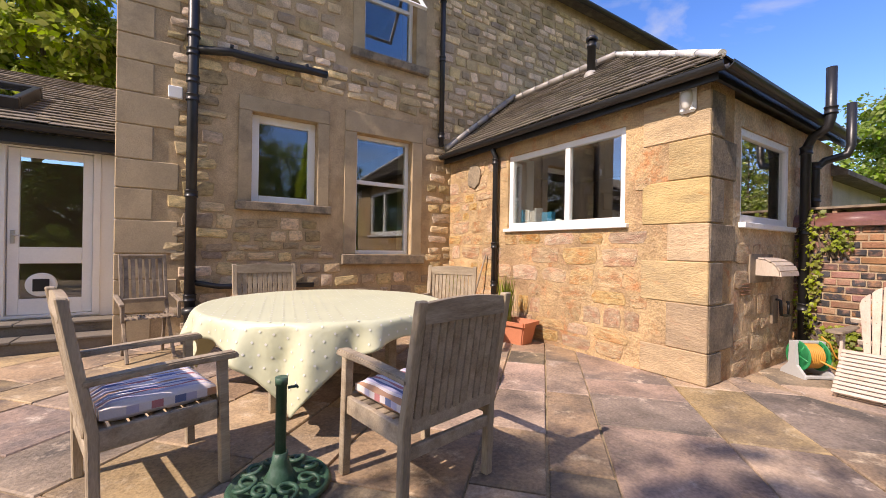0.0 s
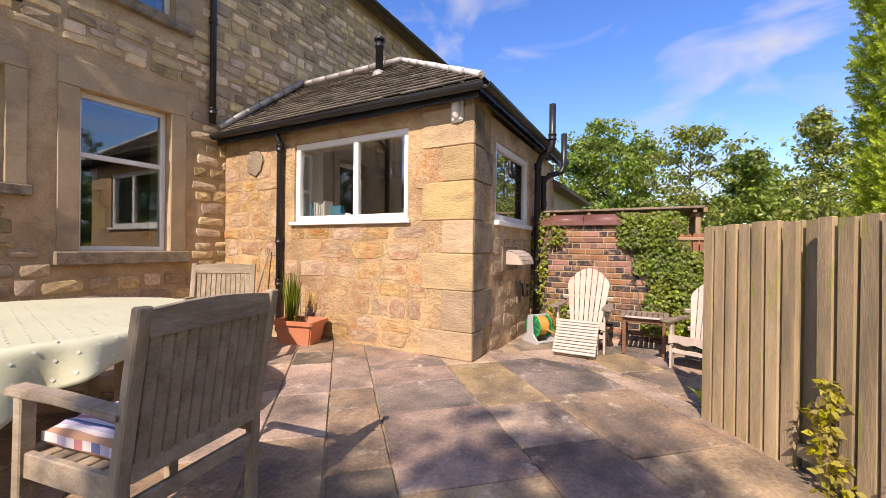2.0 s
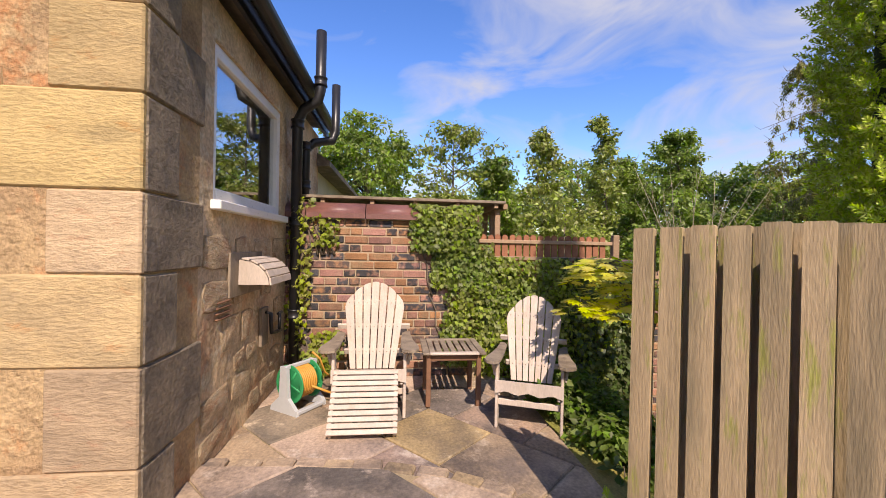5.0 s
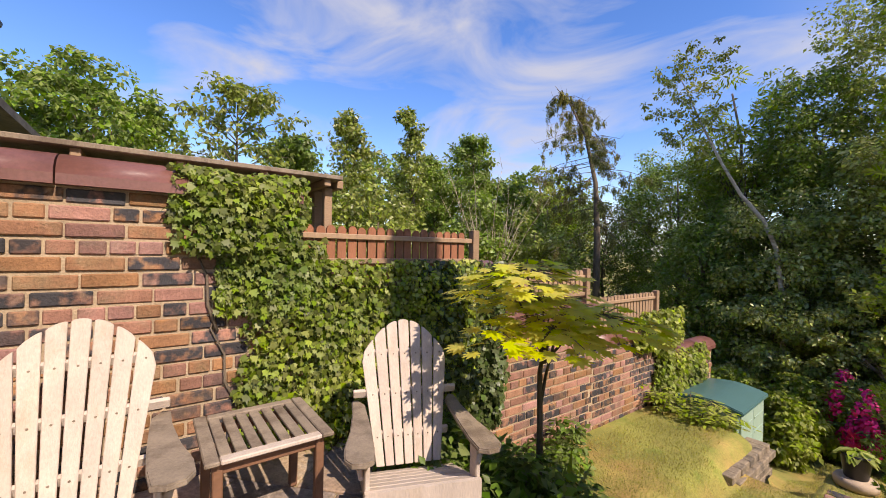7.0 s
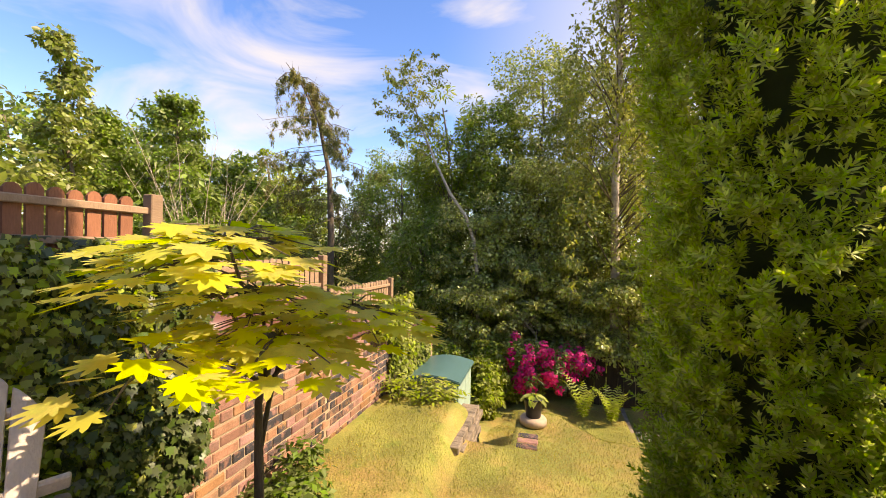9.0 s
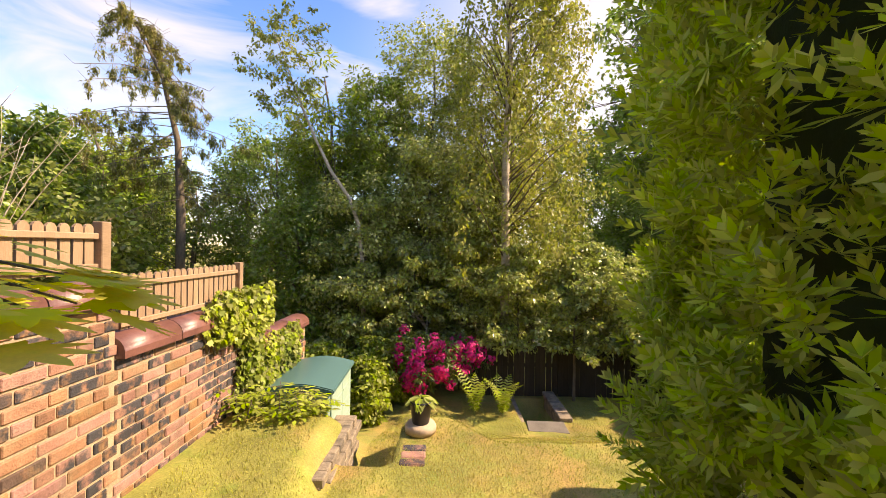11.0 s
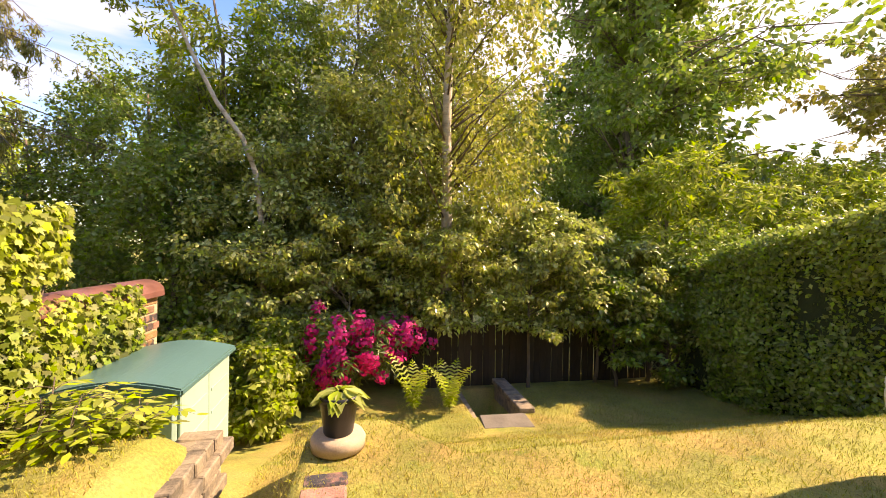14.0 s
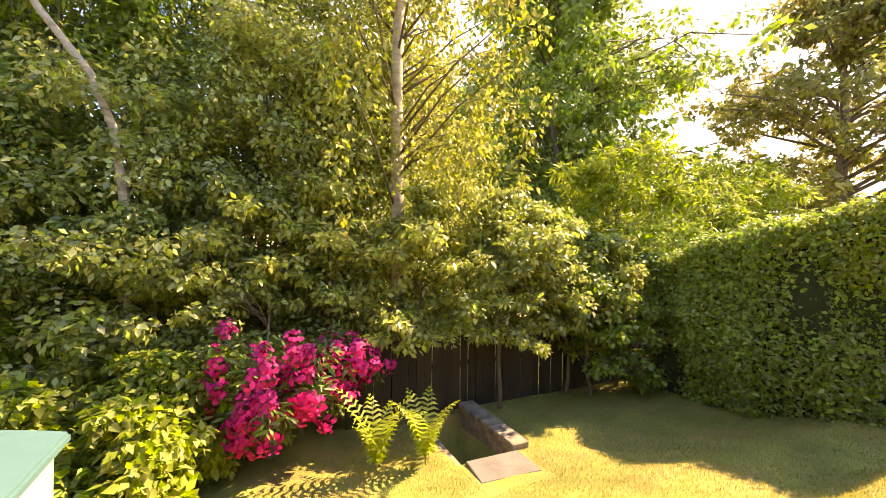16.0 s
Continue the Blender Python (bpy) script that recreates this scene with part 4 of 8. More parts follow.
def casement(name, m, w, h, label, mullions=(), transoms=(), frame_w=0.055, depth=0.07, opened=None, mat=None):
    """A window in its own plane: x along, z up, the outside towards -y. Lights between mullions and transoms."""
    mat = mat or UPVC
    e = tagged(new(name), label, "window", kind="structure")
    e.matrix_world = m
    bm = bm_new()
    for q in ((0, 0, 0, frame_w, depth, h), (w - frame_w, 0, 0, w, depth, h), (frame_w, 0, 0, w - frame_w, depth, frame_w), (frame_w, 0, h - frame_w, w - frame_w, depth, h)):
        box(bm, *q, bevel=0.005)
    part("window_frame", bm, mat, e)
    xs = [frame_w, *mullions, w - frame_w]
    zs = [frame_w, *transoms, h - frame_w]
    for x in mullions:
        bm = bm_new()
        box(bm, x - frame_w / 2, 0.003, frame_w, x + frame_w / 2, depth - 0.003, h - frame_w, bevel=0.004)
        part("mullion", bm, mat, e)
    for z in transoms:
        bm = bm_new()
        box(bm, frame_w, 0.003, z - frame_w / 2, w - frame_w, depth - 0.003, z + frame_w / 2, bevel=0.004)
        part("transom", bm, mat, e)
    for i, (x0, x1) in enumerate(zip(xs, xs[1:])):
        for k, (z0, z1) in enumerate(zip(zs, zs[1:])):
            l = x0 + (frame_w / 2 if i else 0)
            r = x1 - (frame_w / 2 if i < len(xs) - 2 else 0)
            b = z0 + (frame_w / 2 if k else 0)
            t = z1 - (frame_w / 2 if k < len(zs) - 2 else 0)
            bm = bm_new()
            box(bm, l, 0.032, b, r, 0.04, t)
            o = part("pane", bm, GLASS, e)
            o.visible_shadow = False
    return e


def windows():
    for i, (w, lab, sill, kw) in enumerate(((WIN_A, "small white-framed window in a stone margin", 0.12, dict(mullions=(), frame_w=0.105)), (WIN_B, "tall white-framed window with an upper light", 0.16, dict(transoms=(1.16,), frame_w=0.06)),
                                            (WIN_C, "upstairs white-framed window with its top sash swung open", 0.14, dict(transoms=(0.95,), frame_w=0.06)))):
        x0, x1, z0, z1 = w
        casement("window_%d" % (i + 1), pose(x0, MAIN_Y + 0.13, z0), x1 - x0, z1 - z0, lab, **kw)
        trim = tagged(new("trim_window_%d" % (i + 1)), "plain dressed stone margin and sill around a window", "window surround", kind="structure")
        mw = 0.17 if i == 0 else 0.2
        for q in ((x0 - mw, z0 - 0.0, x0, z1), (x1, z0 - 0.0, x1 + mw, z1), (x0 - mw, z1, x1 + mw, z1 + (0.2 if i == 0 else 0.32))):
            bm = bm_new()
            box(bm, q[0] + 0.002, MAIN_Y - (0.03 if i == 0 else 0.018), q[1] + 0.002, q[2] - 0.002, MAIN_Y + 0.12, q[3] - 0.002, bevel=0.006)
            part("margin_stone", bm, DRESSED, trim)
        bm = bm_new()
        box(bm, x0 - mw - 0.03, MAIN_Y - 0.09, z0 - sill, x1 + mw + 0.03, MAIN_Y + 0.16, z0 - 0.002, bevel=0.012)
        part("sill_stone", bm, SILL_STONE, trim)
    # the open sash upstairs
    sash = thing("open_sash", Matrix.Translation((WIN_C[0] + 0.08, MAIN_Y + 0.1, 5.82)) @ Matrix.Rotation(radians(-38), 4, "X"), "white window sash swung outwards from its top", "window sash")
    bm = bm_new()
    w, h = 0.76, 1.0
    for q in ((0, 0, -h, 0.05, 0.045, 0), (w - 0.05, 0, -h, w, 0.045, 0), (0.05, 0, -h, w - 0.05, 0.045, -h + 0.05), (0.05, 0, -0.05, w - 0.05, 0.045, 0)):
        box(bm, *q, bevel=0.004)
    part("sash_frame", bm, UPVC, sash)
    bm = bm_new()
    box(bm, 0.05, 0.02, -h + 0.05, w - 0.05, 0.026, -0.05)
    part("pane", bm, GLASS, sash)
    # kitchen window looks west
    y0, y1, z0, z1 = KWIN
    casement("window_4", pose(KIT_X + 0.03, y1, z0, 0, 0, -90), y1 - y0, z1 - z0, "wide white-framed kitchen window in two lights", mullions=(1.06,), frame_w=0.075)
    bm = bm_new()
    box(bm, KIT_X - 0.05, y0 - 0.05, z0 - 0.05, KIT_X + 0.1, y1 + 0.05, z0 - 0.002, bevel=0.006)
    structure("trim_kitchen_sill", bm, UPVC, "white kitchen window sill", "window sill")
    bm = bm_new()
    for q in ((KIT_X + 0.1, y1 - 0.03, z0, KIT_X + 0.5, y1, z1), (KIT_X + 0.1, y0, z0, KIT_X + 0.5, y0 + 0.03, z1), (KIT_X + 0.1, y0 + 0.03, z0, KIT_X + 0.5, y1 - 0.03, z0 + 0.03)):
        box(bm, *q)
    structure("trim_kitchen_reveal", bm, WHITE_PAINT, "pale inner reveal of the kitchen window", "window reveal")
    # end window looks south
    x0, x1, z0, z1 = EWIN
    casement("window_5", pose(x0, KIT_Y + 0.02, z0), x1 - x0, z1 - z0, "large white-framed picture window", frame_w=0.08)
    bm = bm_new()
    box(bm, x0 - 0.03, KIT_Y - 0.06, z0 - 0.06, x1 + 0.03, KIT_Y + 0.06, z0 - 0.002, bevel=0.006)
    structure("trim_end_sill", bm, UPVC, "white plastic window sill", "window sill")


windows()

# ---- trees and planting ----


def far_trees():
    oak = crown_clumps(25.2, 2.3, 1.6, 8.9, 3.3, 150, 0.62, squash=0.6, seed=11)
    tree("oak", (25.2, 2.3, -1), (25.2, 2.3, 7.5), 0.3, oak, KITE, 110, 0.24, LEAF_MID, BARK, "broad green oak standing beyond the garden wall", seed=1, limbs=30)
    pale, leafy, fresh = "slender young tree with sparse pale leaves", "leafy green garden tree beyond the wall", "fresh green rounded tree beyond the wall"
    row = "trees beyond the wall"
    for i, (x, y, zt, reach, z0, boughs, mat, lab) in enumerate((
            (11.5, -1.0, 4.2, 1.05, 1.6, 26, LEAF_OLIVE, pale), (12.7, -3.7, 4.6, 0.75, 0.8, 44, LEAF_OLIVE, pale), (12.6, -5.5, 5.1, 0.62, 1.0, 36, LEAF_OLIVE, pale), (12.8, -8.0, 4.8, 1.0, 0.4, 60, LEAF_MID, leafy),
            (12.3, -2.3, 3.6, 0.9, 0.2, 46, LEAF_MID, leafy), (13.4, -6.9, 4.0, 1.0, 0.2, 50, LEAF_MID, leafy))):
        bough_tree("garden_tree", (x, y, -1.2), (x, y + 0.1, zt), 0.07, reach, z0, boughs, KITE, 20 if mat is LEAF_OLIVE else 30, 0.105, mat, BARK, lab, seed=30 + i, group=row, rise=0.65, puff=0.19, taper=0.45)
    for i, (x, y, zt, r, zb, mat, lab) in enumerate((
            (14.6, -13.5, 5.1, 2.4, -0.6, LEAF_BRIGHT, fresh), (22, -23, 6.6, 3.6, 0.0, LEAF_BRIGHT, fresh), (16.5, -17.5, 4.5, 2.4, -0.6, LEAF_BRIGHT, fresh), (13.6, -10.8, 4.1, 1.5, -0.6, LEAF_MID, leafy),
            (20.0, -0.8, 4.0, 2.0, 0.0, LEAF_MID, leafy), (17.0, -3.4, 4.5, 1.7, 0.0, LEAF_MID, leafy), (17.0, -6.8, 5.1, 2.1, 0.0, LEAF_MID, leafy), (16.9, -10.0, 5.4, 2.2, 0.0, LEAF_MID, leafy), (19, 6.5, 5.0, 2.2, 1.0, LEAF_MID, "leafy green tree behind the outbuilding"))):
        cl = crown_clumps(x, y, zb, zt, r, int(70 + 40 * r), 0.36, squash=0.6, seed=220 + i)
        tree("garden_tree", (x, y, -1.2), (x, y, zt - 0.6), 0.06 + 0.03 * r, cl, KITE, 70, 0.15, mat, BARK, lab, seed=230 + i, group=row, limbs=20)
    # leafless twiggy shrub
    e = thing("bare_shrub", pose(0, 0, 0), "tall leafless shrub of thin grey twigs", "shrub")
    g = random.Random(19)
    bm = bm_new()
    for k in range(26):
        a, ln = g.uniform(0, math.tau), g.uniform(1.6, 3.6)
        p = Vector((10.6, -6.7, -0.3))
        d = Vector((0.30 * math.cos(a), 0.30 * math.sin(a), 1))
        pts = [p]
        for q in range(7):
            d += Vector((g.uniform(-0.1, 0.1), g.uniform(-0.1, 0.1), 0))
            pts.append(pts[-1] + d * ln / 7)
            if q > 2:
                tube(bm, [pts[-1], pts[-1] + Vector((g.uniform(-0.3, 0.3), g.uniform(-0.3, 0.3), 0.35))], [0.006, 0.002], 3)
        tube(bm, pts, [0.018 * (1 - 0.85 * q / 7) for q in range(8)], 4)
    part("twig", bm, BARK_BIRCH, e)["kind"] = "stuff"
    cl = crown_clumps(-3.4, 12.8, 3.6, 8.2, 1.9, 60, 0.5, seed=61)
    tree("garden_tree", (-3.4, 12.8, 0), (-3.4, 12.8, 7), 0.14, cl, KITE, 240, 0.2, LEAF_BRIGHT, BARK, "sunlit green tree behind the lean-to roof", seed=61)
    for i, (x, y, zt, r) in enumerate(((10.6, -3.4, 2.5, 1.1), (11.2, -6.8, 2.7, 1.3), (10.6, -8.4, 2.3, 1.1), (12.0, -10.6, 3.2, 1.5), (10.2, -0.2, 2.4, 0.9), (13.5, 1.5, 3.2, 1.2))):
        cl = crown_clumps(x, y, -1.0, zt, r, 60, 0.34, seed=200 + i)
        tree("garden_shrub", (x, y, -1.4), (x, y, zt - 0.5), 0.05, cl, KITE, 100, 0.12, LEAF_MID if i % 2 else LEAF_OLIVE, BARK, "leafy shrub filling the border beyond the wall", "shrub", seed=200 + i, group="shrubs beyond the wall")
    # big trees to the south-west
    bough_tree("large_tree", (-7.6, -18.5, -2.4), (-8.0, -18.5, 13.2), 0.34, 6.6, -0.5, 105, KITE, 46, 0.25, LEAF_MID, BARK, "large spreading broadleaf tree with layered boughs", seed=72, rise=0.18, puff=0.62, flat=0.45, steps=11)
    bough_tree("large_tree", (-18.5, -12.6, -2.4), (-18.5, -12.6, 11.2), 0.36, 5.6, 0.4, 62, KITE, 44, 0.25, LEAF_LARCH, BARK, "tall brownish-green tree with dark branches", seed=74, rise=0.3, puff=0.5, flat=0.5, steps=9)
    cl = crown_clumps(-5.4, -15.4, -1.8, 7.4, 3.2, 170, 0.5, squash=0.55, seed=76)
    tree("large_tree", (-5.4, -15.4, -2.4), (-5.4, -15.4, 6.5), 0.2, cl, KITE, 105, 0.17, LEAF_MID, BARK, "leafy green tree filling the gap above the hedge", limbs=26, seed=76)
    cl = crown_clumps(-10.6, -13.6, -1.8, 3.6, 3.0, 150, 0.45, squash=0.55, seed=77)
    tree("large_tree", (-10.6, -13.6, -2.4), (-10.6, -13.6, 2.6), 0.15, cl, KITE, 90, 0.16, LEAF_BRIGHT, BARK, "low leafy green tree behind the hedge", limbs=20, seed=78)
    # a low bough reaching out of the thicket
    cl = [(4.0 + 0.13 * k, -9.35 + 0.04 * k, -0.28 + 0.03 * k + 0.08 * math.sin(k * 1.9), 0.16, 0.16, 0.10) for k in range(18)]
    tree("low_bough_shrub", (3.9, -9.9, -2.2), (4.0, -9.5, -0.3), 0.035, cl, KITE, 46, 0.075, LEAF_THICKET, BARK_BIRCH, "shrub with one long pale bough over the border", "shrub", limbs=12, seed=77)
    # trees behind the camera that shade the patio and show in the panes
    for i, (x, y, zt, r) in enumerate(((-7.2, -0.3, 9.6, 1.15), (-11, 5.5, 6.0, 2.2), (-9.5, -2.6, 10.0, 1.2))):
        cl = crown_clumps(x, y, 1.2 if zt < 7 else 5.6, zt, r, 34, 0.42, seed=80 + i)
        tree("garden_tree", (x, y, -1.5), (x, y, zt - 1), 0.12, cl, KITE, 75, 0.16, LEAF_MID, BARK, "broadleaf garden tree on the western boundary", seed=81 + i, group="western boundary trees")


def larch():
    e = thing("larch", pose(0, 0, 0), "spindly larch with drooping sparse branches", "tree")
    x, y = 10.0, -10.6
    trunk = [Vector(q) for q in ((x, y, -2.0), (x, y, 1.6), (x + 0.1, y, 3.4), (x + 0.45, y + 0.05, 4.9), (x + 0.95, y + 0.15, 6.0), (x + 1.5, y + 0.25, 6.75))]
    bm = bm_new()
    tube(bm, trunk, [0.12, 0.10, 0.07, 0.045, 0.028, 0.008], 8)
    part("trunk", bm, BARK, e)
    g = np.random.default_rng(91)
    rows = []
    bm = bm_new()
    for k in range(64):
        z = 2.0 + 4.5 * (k / 64) ** 0.85
        i = max(q for q in range(5) if trunk[q].z <= z)
        st = trunk[i].lerp(trunk[i + 1], (z - trunk[i].z) / (trunk[i + 1].z - trunk[i].z))
        a = g.uniform(0, math.tau)
        ln = (2.5 - 0.40 * (z - 2.0)) * g.uniform(0.45, 1.3)
        tip = st + Vector((math.cos(a) * ln, math.sin(a) * ln, -0.30 * ln + g.uniform(-0.1, 0.2)))
        mid = st.lerp(tip, 0.5) + Vector((0, 0, 0.10))
        end = tip + Vector((math.cos(a) * 0.15, math.sin(a) * 0.15, 0.12))
        tube(bm, [st, mid, tip, end], [0.014, 0.009, 0.005, 0.002], 4)
        for q in range(11):
            f = g.uniform(0.2, 1.0)
            p = st.lerp(mid, f * 2) if f < 0.5 else mid.lerp(tip, f * 2 - 1)
            hang = g.uniform(0.12, 0.42)
            tube(bm, [p, p - Vector((0.02, 0, hang))], [0.005, 0.002], 3)
            rows.append((p.x, p.y, p.z - hang * 0.55, 0.055, 0.055, hang * 0.6))
    part("branch", bm, BARK, e)["kind"] = "stuff"
    c = new("crown", foliage("crown", rows, SLIM, 30, 0.085, LEAF_LARCH, up=0.1, hollow=0.1, droop=2.0))
    c.parent = e


def thicket():
    """The dark mass of evergreen shrubs and trees along the south boundary."""
    lab = "dense dark evergreen shrub in the boundary thicket"
    spec = [(8.7, -13.2, -2.0, 4.4, 2.2, LEAF_MID), (6.6, -12.6, -2.2, 3.9, 1.9, LEAF_MID), (5.4, -12.2, -2.2, 5.4, 1.7, LEAF_MID), (4.2, -12.6, -2.2, 7.2, 1.9, LEAF_OLIVE), (2.6, -12.4, -2.2, 6.2, 1.8, LEAF_OLIVE), (0.9, -13.4, -2.2, 4.8, 1.9, LEAF_OLIVE),
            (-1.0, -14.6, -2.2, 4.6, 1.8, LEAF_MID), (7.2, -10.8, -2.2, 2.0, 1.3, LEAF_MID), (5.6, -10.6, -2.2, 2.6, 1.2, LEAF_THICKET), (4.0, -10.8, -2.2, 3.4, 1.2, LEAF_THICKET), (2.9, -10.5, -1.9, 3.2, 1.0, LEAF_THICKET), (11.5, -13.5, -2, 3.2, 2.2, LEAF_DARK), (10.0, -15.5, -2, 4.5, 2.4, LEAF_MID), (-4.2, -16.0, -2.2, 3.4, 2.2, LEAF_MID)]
    for i, (x, y, z0, z1, r, mat) in enumerate(spec):
        cl = crown_clumps(x, y, z0, z1, r, int(100 + 34 * (z1 - z0)), 0.34, seed=100 + i, shape="column")
        tree("evergreen_shrub", (x, y, z0 - 0.4), (x, y, z1 - 0.6), 0.09, cl, KITE, 98, 0.082, mat, BARK, lab, "shrub", seed=100 + i, group="south boundary thicket", limbs=14)
    # ash sapling behind, brighter
    cl = crown_clumps(6.9, -11.8, 2.2, 6.0, 1.5, 46, 0.36, seed=140)
    tree("ash_tree", (6.2, -11.6, -2.2), (6.9, -11.8, 5.5), 0.09, cl, SLIM, 75, 0.18, LEAF_BRIGHT, BARK, "light green ash tree rising over the thicket", limbs=18, seed=141)
    # low laurels at the front, most in the leaf colour lightened as if sunlit
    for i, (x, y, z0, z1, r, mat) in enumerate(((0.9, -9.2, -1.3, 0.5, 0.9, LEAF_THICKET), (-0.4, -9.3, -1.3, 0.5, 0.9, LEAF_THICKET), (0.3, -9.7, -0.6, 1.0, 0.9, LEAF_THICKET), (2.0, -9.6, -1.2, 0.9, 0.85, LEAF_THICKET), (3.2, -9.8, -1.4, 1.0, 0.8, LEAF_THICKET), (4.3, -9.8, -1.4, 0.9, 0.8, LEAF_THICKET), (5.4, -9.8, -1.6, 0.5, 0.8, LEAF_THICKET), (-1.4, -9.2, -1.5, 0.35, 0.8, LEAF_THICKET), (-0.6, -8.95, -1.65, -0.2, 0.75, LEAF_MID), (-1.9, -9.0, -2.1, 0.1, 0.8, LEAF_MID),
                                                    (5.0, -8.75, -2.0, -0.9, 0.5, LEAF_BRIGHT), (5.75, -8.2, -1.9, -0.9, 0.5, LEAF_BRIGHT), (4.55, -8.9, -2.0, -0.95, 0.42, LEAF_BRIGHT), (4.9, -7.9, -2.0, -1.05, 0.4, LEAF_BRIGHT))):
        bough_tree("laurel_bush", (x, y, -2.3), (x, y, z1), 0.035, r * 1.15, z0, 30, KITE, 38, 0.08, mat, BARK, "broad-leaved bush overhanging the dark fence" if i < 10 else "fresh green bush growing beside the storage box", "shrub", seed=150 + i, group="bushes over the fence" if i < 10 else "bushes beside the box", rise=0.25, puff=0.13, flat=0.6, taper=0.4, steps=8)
    # bright elder
    cl = crown_clumps(-2.8, -10.4, -0.8, 2.4, 1.7, 90, 0.28, seed=160)
    tree("elder_bush", (-2.8, -10.4, -2.2), (-2.8, -10.4, 1.7), 0.06, cl, SLIM, 110, 0.17, LEAF_BRIGHT, BARK, "bright yellow-green elder bush above the fence", "shrub", seed=160, limbs=16)
    cl = crown_clumps(-6.7, -10.9, -0.6, 2.7, 2.1, 120, 0.30, seed=161)
    tree("elder_bush", (-6.7, -10.9, -2.2), (-6.7, -10.9, 2.0), 0.07, cl, SLIM, 110, 0.17, LEAF_BRIGHT, BARK, "bright yellow-green elder bush behind the hedge", "shrub", seed=161, limbs=18)


def birches():
    e = thing("birch", pose(0, 0, 0), "tall silver birch with weeping yellow-green foliage", "tree")
    bm = bm_new()
    tube(bm, [(2.25, -9.9, -2.1), (2.24, -9.9, 0.5), (2.28, -9.88, 2.5), (2.22, -9.9, 5.0), (2.35, -9.9, 8.0), (2.3, -9.9, 12.0)], [0.11, 0.10, 0.085, 0.075, 0.055, 0.02], 9)
    part("trunk", bm, BARK_BIRCH, e)
    g = np.random.default_rng(170)
    rows, bm = [], bm_new()
    for k in range(150):
        z = g.uniform(1.4, 11.5)
        a = g.uniform(0, math.tau)
        ln = g.uniform(0.5, 2.0) * (1 - 0.035 * z)
        tip = Vector((2.27 + math.cos(a) * ln - 0.35, -9.9 + math.sin(a) * ln, z + 0.3 * ln))
        st = Vector((2.27, -9.9, z - 0.5 * ln))
        tube(bm, [st, st.lerp(tip, 0.55) + Vector((0, 0, 0.15)), tip], [0.022, 0.014, 0.005], 4)
        for q in range(7):
            rows.append((tip.x + g.normal() * 0.16, tip.y + g.normal() * 0.16, tip.z - 0.25 * q - 0.1, 0.17, 0.17, 0.25))
    part("branch", bm, BARK, e)["kind"] = "stuff"
    c = new("crown", foliage("crown", rows, KITE, 34, 0.085, LEAF_BIRCH, up=0.2, hollow=0.1, droop=1.2))
    c.parent = e
    e = thing("leaning_birch", pose(0, 0, 0), "thin pale birch leaning out of the thicket", "tree")
    bm = bm_new()
    tube(bm, [(5.3, -9.7, -2.0), (5.38, -9.75, 0.4), (5.5, -9.8, 1.4), (5.72, -9.8, 2.0), (6.15, -9.85, 2.6), (6.5, -9.85, 3.3), (6.95, -9.9, 4.3), (7.3, -9.95, 5.2), (7.6, -9.95, 5.9)], [0.05, 0.045, 0.042, 0.04, 0.036, 0.03, 0.022, 0.014, 0.006], 8)
    part("trunk", bm, BARK_BIRCH, e)
    rows = crown_clumps(7.2, -9.9, 3.6, 6.6, 1.0, 90, 0.16, seed=175)
    c = new("crown", foliage("crown", rows, KITE, 34, 0.075, LEAF_BIRCH, up=0.2, hollow=0.1, droop=0.8))
    c.parent = e


